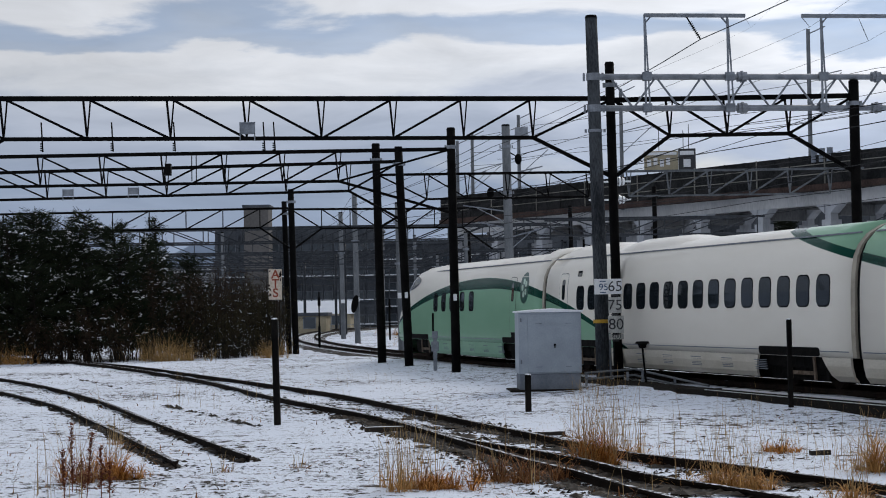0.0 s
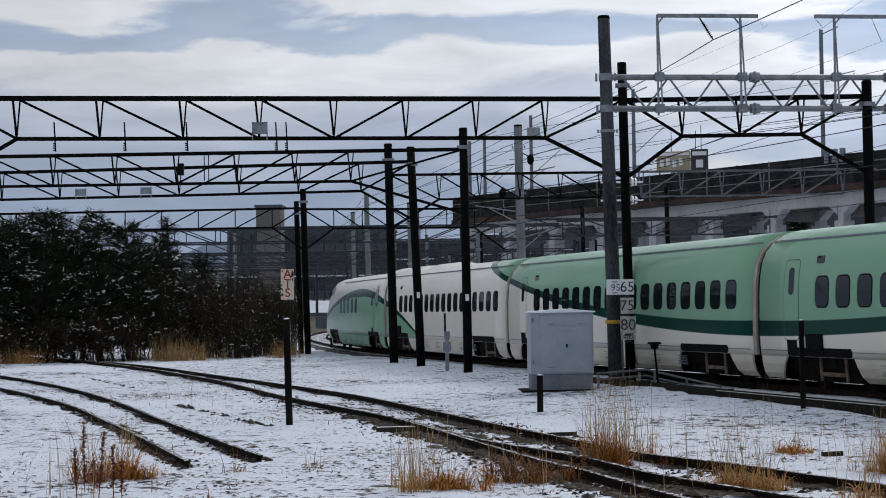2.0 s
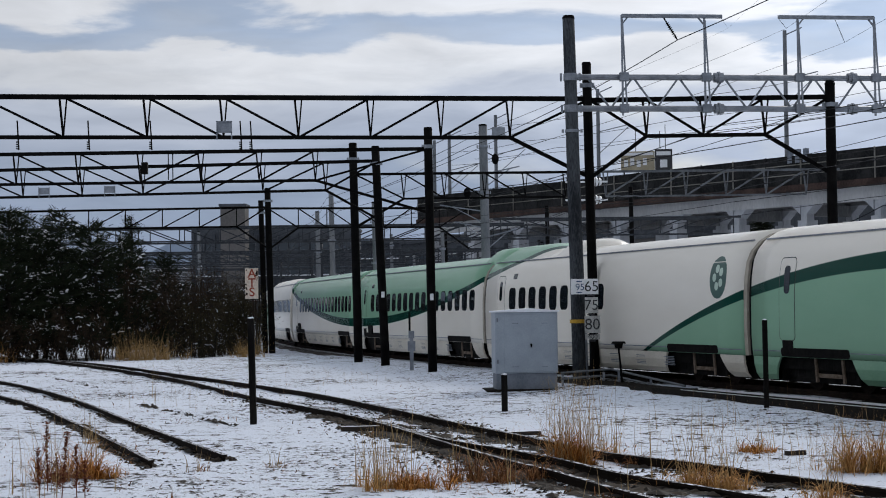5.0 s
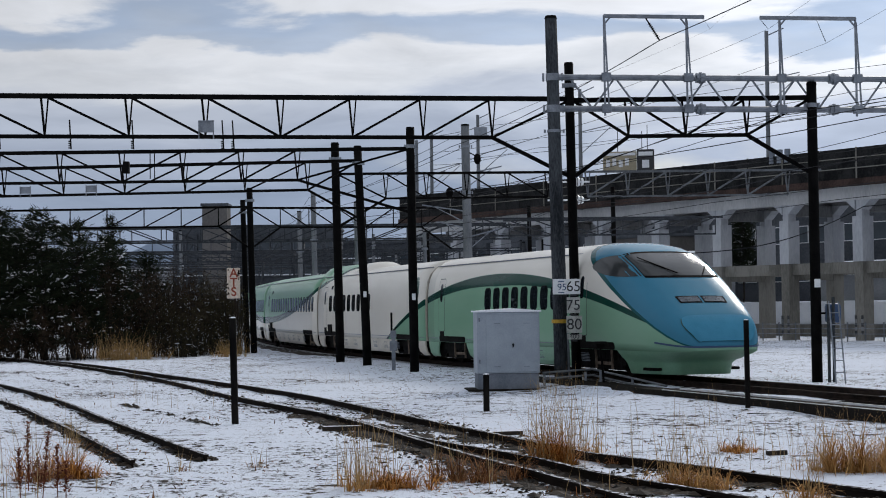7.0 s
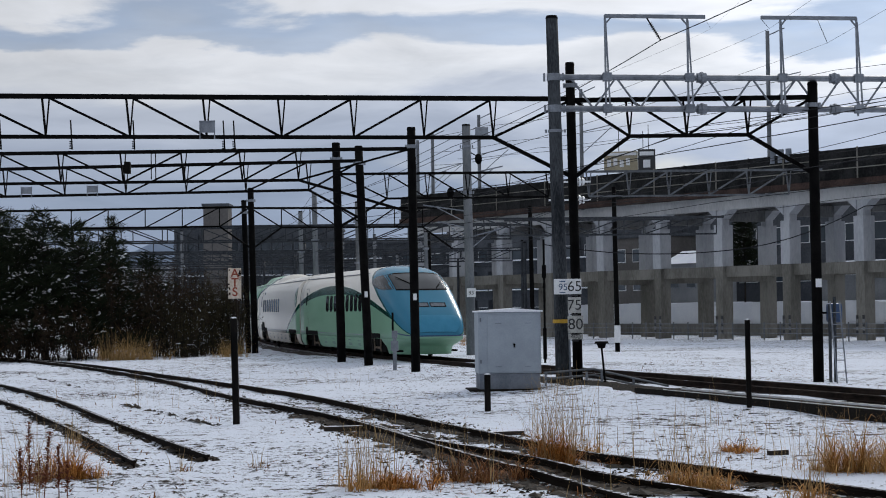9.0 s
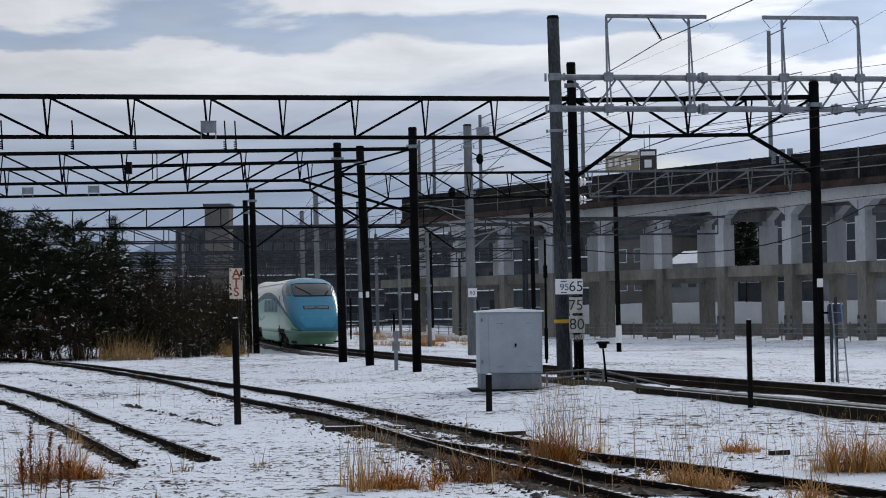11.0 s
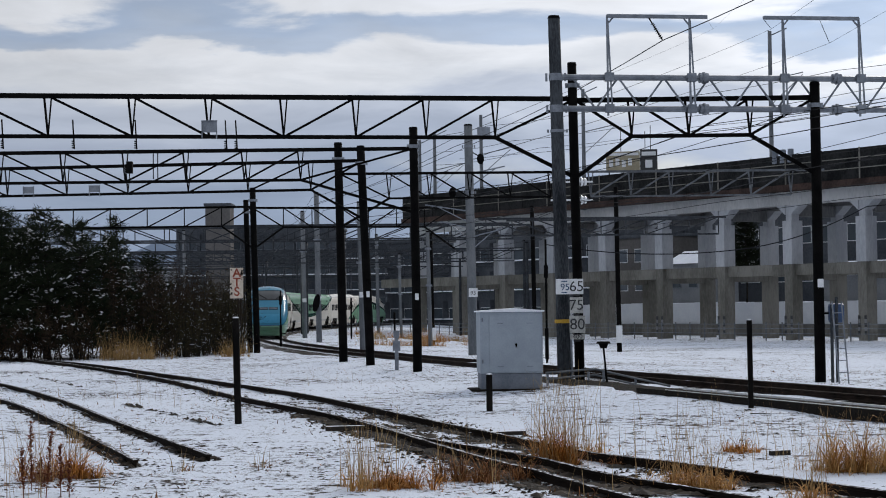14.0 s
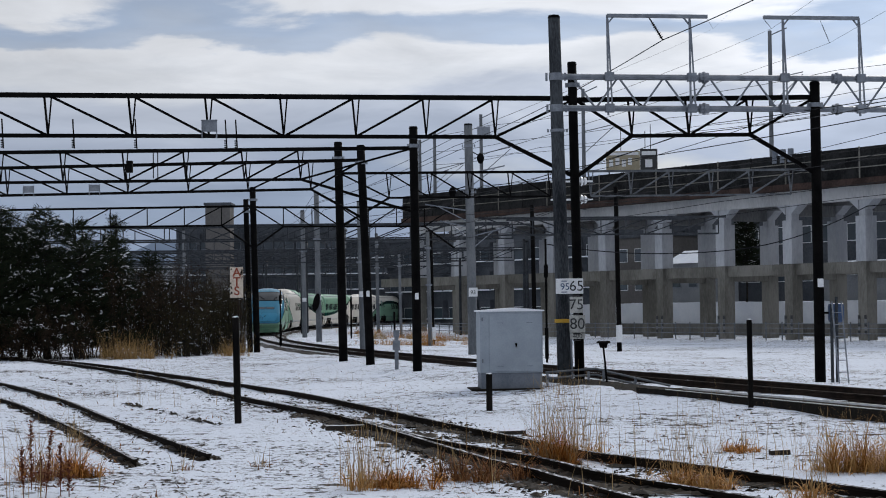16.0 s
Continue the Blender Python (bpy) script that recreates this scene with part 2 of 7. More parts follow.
def livery(name, wc, tail):
    """White train paint with light green fields edged in dark green; wc: metres from the leading tip to the car's middle."""
    mt, nt, b = nodes(name)
    co = nt.nodes.new("ShaderNodeTexCoord").outputs["Object"]
    sep = nt.nodes.new("ShaderNodeSeparateXYZ")
    nt.links.new(co, sep.inputs[0])
    m = lambda *a: math_node(nt, *a)
    w, z = m("SUBTRACT", wc, sep.outputs["X"]), sep.outputs["Z"]
    sq = lambda v: m("MULTIPLY", v, v)
    edge = lambda v, h=0.012: step_node(nt, v, -h, h)
    # great bowl over the four middle cars
    dw = m("SUBTRACT", w, 64.0)
    bowl = m("SUBTRACT", z, m("MULTIPLY_ADD", sq(dw), 0.0039, 1.19))
    band = m("MULTIPLY_ADD", m("ABSOLUTE", dw), -0.009, 0.37)
    green, dark = edge(bowl), m("MULTIPLY", edge(bowl), edge(m("SUBTRACT", band, bowl)))
    # arch over each end car
    for mid, k_in, k_out, sign in ((15.6, 0.0105, 0.0082, 1), (113.2, 0.0105, 0.0092, -1)):
        d = m("SUBTRACT", w, mid)
        inner = m("MULTIPLY", sq(m("MAXIMUM", m("MULTIPLY", d, sign), 0.0)), k_in)
        outer = m("MULTIPLY", sq(m("MINIMUM", m("MULTIPLY", d, sign), 0.0)), k_out)
        a = m("SUBTRACT", m("SUBTRACT", 3.0, m("ADD", inner, outer)), z)
        wide = m("MAXIMUM", m("MULTIPLY_ADD", m("ABSOLUTE", d), -0.021, 0.40), 0.07)
        f = edge(a)
        green = m("MAXIMUM", green, f)
        dark = m("MAXIMUM", dark, m("MULTIPLY", f, edge(m("SUBTRACT", wide, a))))
    grime = noise_node(nt, 0.9, 6, co, 0.6, (0.35, 1, 1.3))
    white = mix_node(nt, grime, (0.72, 0.675, 0.59), (0.85, 0.81, 0.73))
    lightg = mix_node(nt, grime, (0.205, 0.38, 0.255), (0.27, 0.455, 0.315))
    darkg = mix_node(nt, grime, (0.004, 0.042, 0.030), (0.008, 0.060, 0.042))
    col = mix_node(nt, dark, mix_node(nt, green, white, lightg), darkg)
    if tail:
        u = m("SUBTRACT", 3.5, z)
        q = m("SUBTRACT", w, m("ADD", m("MULTIPLY_ADD", u, 1.9, 120.8), m("MULTIPLY", sq(u), 0.20)))
        low = edge(m("SUBTRACT", z, m("MULTIPLY_ADD", m("MINIMUM", m("SUBTRACT", 127.25, w), 2.0), 0.07, 0.865)))
        blue = mix_node(nt, grime, (0.045, 0.185, 0.28), (0.06, 0.23, 0.34))
        col = mix_node(nt, m("MULTIPLY", edge(q), low), col, mix_node(nt, m("MULTIPLY", edge(m("SUBTRACT", m("MULTIPLY_ADD", u, -0.125, 0.44), q)), 0.9), blue, (0.008, 0.075, 0.068)))
    nt.links.new(col, b.inputs["Base Color"])
    b.inputs["Roughness"].default_value, b.inputs["Specular IOR Level"].default_value = 0.2, 0.05
    wave = noise_node(nt, 0.5, 2, co, 0.4, (0.6, 1, 2))
    bump_node(nt, b, wave, 0.08, 0.03)
    return mt


# ---- building helpers ----
def mesh_ob(name, bm, mat, parent=None, smooth=False, label=""):
    me = bpy.data.meshes.new(name)
    bm.normal_update()
    bm.to_mesh(me)
    bm.free()
    if smooth:
        for p in me.polygons:
            p.use_smooth = True
    for mt in mat if isinstance(mat, (list, tuple)) else [mat]:
        me.materials.append(mt)
    ob = new(name, me)
    if parent:
        ob.parent = parent
    if label:
        ob["label"] = label
    return ob


def part(name, bm, material, parent, label="", smooth=False):
    return mesh_ob(name, bm, material, parent, smooth, label)


def empty(name, m=None, label="", category="", group="", kind=""):
    ob = new(name)
    ob.empty_display_size = 0.2
    if m is not None:
        ob.matrix_world = m
    return tagged(ob, label, category, group, kind)


def add_box(bm, c, s, rot=None, bevel=0.0):
    """A box of size s about c, with bevelled edges where asked."""
    mm = Matrix.Translation(c) @ (rot.to_4x4() if rot else Matrix.Identity(4)) @ Matrix.Diagonal((*s, 1))
    g = bmesh.ops.create_cube(bm, size=1, matrix=mm)["verts"]
    if bevel:
        es = list({e for v in g for e in v.link_edges})
        bmesh.ops.bevel(bm, geom=es, offset=bevel, segments=2, affect="EDGES", profile=0.6)
    return g


def add_tube(bm, a, b, r, r2=None, n=8, cap=True):
    a, b = Vector(a), Vector(b)
    d = b - a
    if d.length < 1e-6:
        return
    q = d.to_track_quat("Z", "Y").to_matrix()
    r2 = r if r2 is None else r2
    rings = []
    for p, rr in ((a, r), (b, r2)):
        rings.append([bm.verts.new(p + q @ Vector((math.cos(i * math.tau / n) * rr, math.sin(i * math.tau / n) * rr, 0))) for i in range(n)])
    for i in range(n):
        j = (i + 1) % n
        bm.faces.new((rings[0][i], rings[0][j], rings[1][j], rings[1][i]))
    if cap:
        bm.faces.new(rings[0][::-1])
        bm.faces.new(rings[1])


def add_bar(bm, a, b, w, h=None):
    """A square bar from a to b: w wide, h high."""
    a, b = Vector(a), Vector(b)
    d = b - a
    h = h or w
    z = Vector((0, 0, 1)) if abs(d.normalized().z) < 0.95 else Vector((0, 1, 0))
    x = d.cross(z).normalized() * w / 2
    y = x.cross(d).normalized() * h / 2
    vs = [bm.verts.new(p + sx * x + sy * y) for p in (a, b) for sx, sy in ((-1, -1), (1, -1), (1, 1), (-1, 1))]
    for i in range(4):
        j = (i + 1) % 4
        bm.faces.new((vs[i], vs[j], vs[4 + j], vs[4 + i]))
    bm.faces.new((vs[3], vs[2], vs[1], vs[0]))
    bm.faces.new((vs[4], vs[5], vs[6], vs[7]))


def sweep(bm, pts, section, up=Vector((0, 0, 1))):
    """Sweeps a section of (across, up) pairs along points; across is to the right of the way."""
    rings = []
    for i, p in enumerate(pts):
        d = (Vector(pts[min(i + 1, len(pts) - 1)]) - Vector(pts[max(i - 1, 0)])).normalized()
        r = d.cross(up).normalized()
        rings.append([bm.verts.new(Vector(p) + r * a + up * b) for a, b in section])
    n = len(section)
    for A, B in zip(rings, rings[1:]):
        for i in range(n):
            j = (i + 1) % n
            bm.faces.new((A[i], A[j], B[j], B[i]))
    bm.faces.new(rings[0][::-1]), bm.faces.new(rings[-1])


def lettering(name, text, size, m, mat, parent, bold=0.0):
    cu = bpy.data.curves.new(name, "FONT")
    cu.body, cu.size, cu.align_x, cu.align_y, cu.extrude = text, size, "CENTER", "CENTER", 0.002
    cu.offset = bold
    tmp = bpy.data.objects.new(name, cu)
    scene.collection.objects.link(tmp)
    me = bpy.data.meshes.new_from_object(tmp)
    bpy.data.objects.remove(tmp)
    me.materials.clear()
    me.materials.append(mat)
    ob = new(name, me)
    ob.parent = parent
    ob.matrix_local = m
    return ob


# ---- the line of the train's track ----
KNOTS = [(0, 0.300), (40, 0.257), (80, 0.146), (120, 0.064), (160, -0.046), (200, -0.138), (260, -0.25)]
LINE = []


def lay_line():
    """Places along the track every half metre: s, x, y, heading to the left of +y."""
    ks, kv = zip(*KNOTS)
    s = np.arange(-80, 330, 0.5)
    th = np.interp(np.clip(s, 0, 260), ks, kv)
    win = np.hanning(81)
    th = np.convolve(np.pad(th, 40, "edge"), win / win.sum(), "valid")
    x, y = np.cumsum(-np.sin(th)) * 0.5, np.cumsum(np.cos(th)) * 0.5
    i0 = int(np.argmin(abs(s)))
    LINE.extend((s, x - x[i0] + 8.095, y - y[i0] + 44.044, th))


lay_line()


def on_line(s, lat=0.0, z=0.0):
    """A point s metres along the track, lat metres to the left of it."""
    S, X, Y, T = LINE
    x, y, t = np.interp(s, S, X), np.interp(s, S, Y), np.interp(s, S, T)
    return Vector((x - math.cos(t) * lat, y - math.sin(t) * lat, z))


def line_side(x, y):
    """How far a place lies to the right of the track, in metres."""
    S, X, Y, T = LINE
    i = np.interp(y, Y, np.arange(len(Y)))
    k = int(i)
    return (x - np.interp(y, Y, X)) * math.cos(T[k])


def smooth(a, b, v):
    v = min(max((v - a) / (b - a), 0), 1)
    return v * v * (3 - 2 * v)


def ground_z(x, y):
    side = line_side(x, min(y, 300))
    drop = smooth(6.0, 22.0, side) * 0.70
    bed = 1 - smooth(2.6, 5.0, abs(side))
    return -0.29 - drop + 0.14 * bed * smooth(30, 42, y) * (1 - smooth(75, 100, y))


# ---- ground ----
def build_ground():
    xs = sorted({*np.arange(-34, 40.1, 0.7).round(2), *np.linspace(-34, -400, 16), *np.linspace(40, 400, 16), -3000.0, 3000.0})
    ys = sorted({*np.arange(14, 70, 0.6).round(2), *np.arange(70, 180, 1.6).round(2), *np.linspace(180, 420, 25), -200.0, -40.0, 0.0, 900.0, 4000.0})
    bm = bmesh.new()
    grid = []
    for y in ys:
        row = []
        for x in xs:
            z = ground_z(x, y)
            if 12 < y < 190 and abs(x) < 60:
                z += 0.05 * noise.noise((x * 0.35, y * 0.35, 0)) + 0.03 * noise.noise((x * 1.1, y * 1.1, 4))
            row.append(bm.verts.new((x, y, z)))
        grid.append(row)
    for a, b in zip(grid, grid[1:]):
        for i in range(len(xs) - 1):
            bm.faces.new((a[i], a[i + 1], b[i + 1], b[i]))
    tagged(mesh_ob("ground", bm, M_SNOW, smooth=True), "flat railway yard under thin patchy snow", "ground", kind="structure")


build_ground()


# ---- tracks ----
RAIL_SECTION = [(-0.065, -0.15), (0.065, -0.15), (0.065, -0.135), (0.012, -0.115), (0.012, -0.04), (0.036, -0.03), (0.036, 0.0), (-0.036, 0.0), (-0.036, -0.03), (-0.012, -0.04), (-0.012, -0.115), (-0.065, -0.135)]


def catmull(pts, step=1.0):
    """A smooth way through plan points."""
    P = [Vector(p) for p in pts]
    P = [P[0] * 2 - P[1], *P, P[-1] * 2 - P[-2]]
    out = []
    for a, b, c, d in zip(P, P[1:], P[2:], P[3:]):
        n = max(2, int((c - b).length / step))
        for i in range(n):
            t = i / n
            out.append(0.5 * (2 * b + (c - a) * t + (2 * a - 5 * b + 4 * c - d) * t * t + (3 * b - a - 3 * c + d) * t ** 3))
    out.append(P[-2])
    return out


def rail(parent, pts, size=1.0, mat=None):
    bm = bmesh.new()
    sweep(bm, pts, [(a * size, b * size) for a, b in RAIL_SECTION])
    return part("rail", bm, mat or M_RAIL, parent)


def sleepers(parent, centre, length, spacing=0.62, drop=0.15, skip=lambda i: False):
    """Sleepers square to a centre way, all on one mesh."""
    first, run = None, 0.0
    for i in range(len(centre) - 1):
        a, b = centre[i], centre[i + 1]
        d = (b - a)
        while run < d.length:
            p = a + d * (run / d.length)
            run += spacing
            if skip(p):
                continue
            m = Matrix.Translation(p + Vector((0, 0, -drop - 0.07))) @ Matrix.Rotation(math.atan2(d.y, d.x), 4, "Z")
            if first is None:
                bm = bmesh.new()
                add_box(bm, (0, 0, 0), (0.22, length, 0.14), bevel=0.015)
                first = part("sleeper", bm, M_SLEEPER, parent)
                first.matrix_local = m
            else:
                o = new("sleeper", first.data)
                o.parent = parent
                o.matrix_local = m
        run -= d.length


def build_main_track():
    t = empty("railway_track", label="curved standard-gauge track on dark ballast dusted with snow", category="railway track", kind="structure")
    ss = np.arange(-30, 306, 1.5)
    for lat in (-0.7175, 0.7175):
        rail(t, [on_line(s, lat, 0.0) for s in ss])
    bm = bmesh.new()
    sweep(bm, [on_line(s, 0, 0) for s in ss], [(-1.75, -0.36), (1.75, -0.36), (1.25, -0.175), (-1.25, -0.175)])
    part("ballast_bed", bm, M_BALLAST, t, "dark ballast with snow between the stones")
    sleepers(t, [on_line(s, 0, 0) for s in np.arange(-4, 150, 1.0)], 2.4, 0.68)
    # bare dark bank with cable trough on the camera's side where the line comes nearest
    bm = bmesh.new()
    sweep(bm, [on_line(s, 0, 0) for s in np.arange(-30, 15, 1.5)], [(3.4, -0.5), (-3.5, -0.5), (-2.9, -0.16), (-2.3, -0.06), (-1.35, -0.155), (1.35, -0.155), (2.2, -0.12), (2.8, -0.3)])
    part("bare_bank", bm, M_BALLAST_DARK, t, "bare black ballast shoulder")


def rail_snow(parent, pts, seed):
    """Low lumps of blown snow against the foot of a rail, some of them bridging it."""
    rnd = random.Random(seed)
    bm = bmesh.new()
    for a, b in zip(pts, pts[1:]):
        a, b = Vector(a), Vector(b)
        d = (b - a).normalized()
        side = Vector((-d.y, d.x, 0))
        for i in range(int((b - a).length * 5)):
            c = a.lerp(b, rnd.random())
            if noise.noise((c.x * 0.8, c.y * 0.8, 4)) < rnd.uniform(-0.25, 0.3):
                continue
            sg = rnd.choice((-1, 1))
            c = c + side * sg * rnd.uniform(0.08, 0.14)
            r, h = rnd.uniform(0.05, 0.13), rnd.uniform(0.0, 0.035)
            low = [bm.verts.new(c + d * math.cos(k * 1.047) * r * rnd.uniform(0.8, 1.7) + side * math.sin(k * 1.047) * r * rnd.uniform(0.5, 0.8) + Vector((0, 0, -0.17))) for k in range(6)]
            top = [bm.verts.new(c + (v.co - c) * 0.55 + Vector((0, 0, -0.155 + 0.17 * 0.55 + h * rnd.uniform(0.7, 1.1)))) for v in low]
            for k in range(6):
                bm.faces.new((low[k], low[(k + 1) % 6], top[(k + 1) % 6], top[k]))
            bm.faces.new(top)
    o = part("blown_snow", bm, M_SNOWCAP, parent)
    for p in o.data.polygons:
        p.use_smooth = True
    tagged(o, kind="stuff")


YARD_WAYS = []


def build_sidings():
    z = -0.185
    t = empty("siding_track", label="rusty siding rails sunk in the snow, ending in the yard", category="railway track", kind="structure")
    k = 1.097
    left = [(-24.5, 78.0), (-17.0, 62.5), (-12.28, 51.91), (-8.77, 42.50), (-5.91, 33.52), (-4.11, 28.04), (-3.16, 25.18)]
    right = [(-23.4, 70.5), (-16.0, 56.0), (-9.99, 42.26), (-6.89, 33.37), (-5.26, 28.35), (-4.01, 24.36)]
    for pts in (left, right):
        way = catmull([(x * k, y * k, z) for x, y in pts], 0.5)
        rail(t, way, 1.05, M_RAIL_SNOW)
        rail_snow(t, way, int(pts[0][1]))
        YARD_WAYS.append((way, 0.07))
    t = empty("yard_track", label="rusty yard rails running through thin snow with a third rail of a turnout", category="railway track", kind="structure")
    outer = [(-24.0, 92.0), (-14.43, 73.11), (-8.38, 57.33), (-3.88, 45.04), (-2.23, 39.66), (-0.03, 31.58), (0.95, 28.18), (1.94, 24.72), (2.85, 23.05), (3.45, 21.56), (4.6, 18.9), (6.2, 14.5)]
    inner = [(-26.0, 93.0), (-16.90, 77.38), (-9.29, 57.62), (-4.64, 42.28), (-1.91, 33.95), (-0.03, 26.25), (0.58, 23.80), (1.10, 22.07), (1.57, 20.06), (1.95, 18.71), (3.1, 14.0)]
    third = [(-1.7, 33.5), (-1.33, 32.14), (-0.32, 28.02), (0.48, 25.95), (1.23, 23.89), (1.73, 21.99), (2.24, 20.63), (2.96, 19.0), (4.6, 14.5)]
    k = 1.086
    ways = [catmull([(x * k, y * k, z + 0.02) for x, y in pts]) for pts in (outer, inner, third)]
    for w in ways:
        rail(t, w, 1.05, M_RAIL_SNOW)
        rail_snow(t, w, len(w))
        YARD_WAYS.append((w, 0.32))
    # scattered sleeper ends that show through the snow
    rnd = random.Random(4)
    mid = catmull([((a[0] + b[0]) / 2 * k, (a[1] + b[1]) / 2 * k, z) for a, b in zip(outer[2:7], inner[2:7])])
    sleepers(t, mid, 2.1, 0.75, 0.16, lambda p: rnd.random() < 0.8)


build_main_track()
build_sidings()

# ---- the train ----
SEC = [(0, 3.72), (0.36, 3.70), (0.74, 3.61), (1.04, 3.44), (1.26, 3.2), (1.375, 2.95), (1.435, 2.6), (1.465, 2.2), (1.4725, 1.7), (1.4725, 1.25), (1.458, 0.95), (1.44, 0.74)]
SKIRT = [(1.44, 0.735), (1.425, 0.55), (1.37, 0.34), (1.28, 0.22)]
CARS = [(12.4, 21.2), (33.25, 20.5), (53.75, 20.5), (74.25, 20.5), (94.75, 20.5), (115.6, 21.2)]
# metres along the line of the joint behind the first car
RUN = [(0, 16.5), (0.5, 23.1), (1, 29.7), (1.5, 36.1), (2, 42.5), (2.5, 49.0), (3, 55.7), (3.5, 62.4), (4, 69.0), (4.6, 76.8), (5.3, 85.9), (6, 95.0), (6.5, 101.3), (7, 107.5), (7.5, 114.0), (8, 120.4), (8.5, 127.0), (9, 133.5), (9.6, 141.2), (10.3, 150.1), (11, 159.0), (11.5, 165.3), (12, 171.5), (12.5, 177.7), (13, 183.8), (13.5, 189.6), (14, 195.0), (14.5, 199.8), (15, 204.0), (15.5, 207.6), (16, 210.6)]


def side_y(z):
    zs, ys = [p[1] for p in SEC][::-1], [p[0] for p in SEC][::-1]
    return float(np.interp(z, zs, ys))


ND = [0.0, 0.03, 0.1, 0.25, 0.45, 0.8, 1.35, 2.0, 2.6, 3.3, 4.05, 4.7, 5.4, 6.4, 8.25]
NTOP = [0.98, 1.10, 1.25, 1.43, 1.57, 1.78, 2.07, 2.42, 2.74, 3.09, 3.40, 3.57, 3.67, 3.715, 3.72]
NWID = [0.48, 0.56, 0.63, 0.71, 0.77, 0.835, 0.895, 0.935, 0.965, 0.98, 0.99, 0.995, 1.0, 1.0, 1.0]
NLOW = [0.78, 0.77, 0.76, 0.75, 0.745, 0.74, 0.74, 0.74, 0.74, 0.74, 0.74, 0.74, 0.74, 0.74, 0.74]
# the nose reaches this far past the car's nominal end
REACH = 1.05


NSEC = [(0, 3.72), (0.50, 3.715), (0.92, 3.67), (1.17, 3.56), (1.31, 3.36), (1.395, 3.06), (1.44, 2.65)] + SEC[7:]


def nose_point(d, q):
    """A point on the nose d metres behind its tip; q: index along the girth from the roof's middle down, signed by side."""
    top, wid, low = (float(np.interp(d, ND, v)) for v in (NTOP, NWID, NLOW))
    g = smooth(3.4, 8.0, d)
    i = min(int(abs(q)), len(SEC) - 2)
    f = abs(q) - i
    y, z = ((NSEC[i][k] * (1 - f) + NSEC[i + 1][k] * f) * (1 - g) + (SEC[i][k] * (1 - f) + SEC[i + 1][k] * f) * g for k in (0, 1))
    lip = float(np.interp(d, (0, 0.6, 1.5, 3.0), (0.87, 0.91, 0.98, 1.0)))
    if z > 1.0:
        z = lip + (z - 1.0) * (top - lip) / 2.72
    else:
        z = low + (z - 0.74) * (lip - low) / 0.26
    return Vector((d, math.copysign(y * wid, q), z))


def side_panel(w, h, zc, r, proud):
    """A thin panel with rounded corners that follows the car's side, in a bmesh at x = 0 on the left side."""
    bm = bmesh.new()
    arc = [r * (1 - math.cos(radians(18 * k))) for k in range(6)]
    zs = sorted({round(v, 4) for a in arc for v in (zc - h / 2 + a, zc + h / 2 - a)} | {z for y, z in SEC if abs(z - zc) < h / 2 - r - 0.01})
    rows = []
    for z in zs:
        dz = max(0.0, r - (h / 2 - abs(z - zc)))
        x = max(w / 2 - r + math.sqrt(max(r * r - dz * dz, 0.0)), 0.004)
        rows.append([bm.verts.new((sx * x, side_y(z) + off, z)) for sx, off in ((-1, -0.02), (-1, proud), (1, proud), (1, -0.02))])
    for a, b in zip(rows, rows[1:]):
        for k in range(3):
            bm.faces.new((a[k], a[k + 1], b[k + 1], b[k]))
    bm.faces.new(rows[0]), bm.faces.new(rows[-1])
    bmesh.ops.recalc_face_normals(bm, faces=bm.faces)
    return bm


PANELS = {}


def panel_mesh(key, w, h, zc, r, proud, mat):
    if key not in PANELS:
        bm = side_panel(w, h, zc, r, proud)
        me = bpy.data.meshes.new(key)
        bm.to_mesh(me)
        bm.free()
        me.materials.append(mat)
        PANELS[key] = me
    return PANELS[key]


def put_panel(key, x, car, name, both=True, spec=None, label=""):
    me = panel_mesh(key, *spec)
    for side in ((0, 1) if both else (0,)):
        o = new(name, me)
        o.parent = car
        o.matrix_local = pose(x, 0, 0, 0, 0, 180 * side)
        if label:
            o["label"] = label


def build_body(car, mat, half, nose):
    """The painted shell: nose is 0, or the sign of the end that carries it."""
    bm = bmesh.new()
    rows = []
    x_in, x_out = -half + 0.22, half - 0.22
    if nose:
        stations = [("n", d) for d in ND] + [("b", x) for x in np.linspace(half - 8.2, x_in, 15)]
    else:
        stations = [("b", x) for x in np.linspace(x_out, x_in, 15)]
    sgn = nose or 1
    K = len(SEC)
    for kind, v in stations:
        row = []
        for j in range(-(K - 1), K):
            if kind == "n":
                p = nose_point(v, j if j else 0.0)
                p.x = half + REACH - p.x
            else:
                y, z = SEC[abs(j)]
                p = Vector((v, math.copysign(y, j), z))
            p.x *= sgn
            row.append(bm.verts.new(p))
        rows.append(row)
    for a, b in zip(rows, rows[1:]):
        for i in range(len(a) - 1):
            bm.faces.new((a[i], b[i], b[i + 1], a[i + 1]))
    for row in (rows[0], rows[-1]):
        bm.faces.new(row)
    for a, b in zip(rows, rows[1:]):
        bm.faces.new((a[0], b[0], b[-1], a[-1]))
    bmesh.ops.recalc_face_normals(bm, faces=bm.faces)
    return part("body", bm, mat, car, smooth=True)


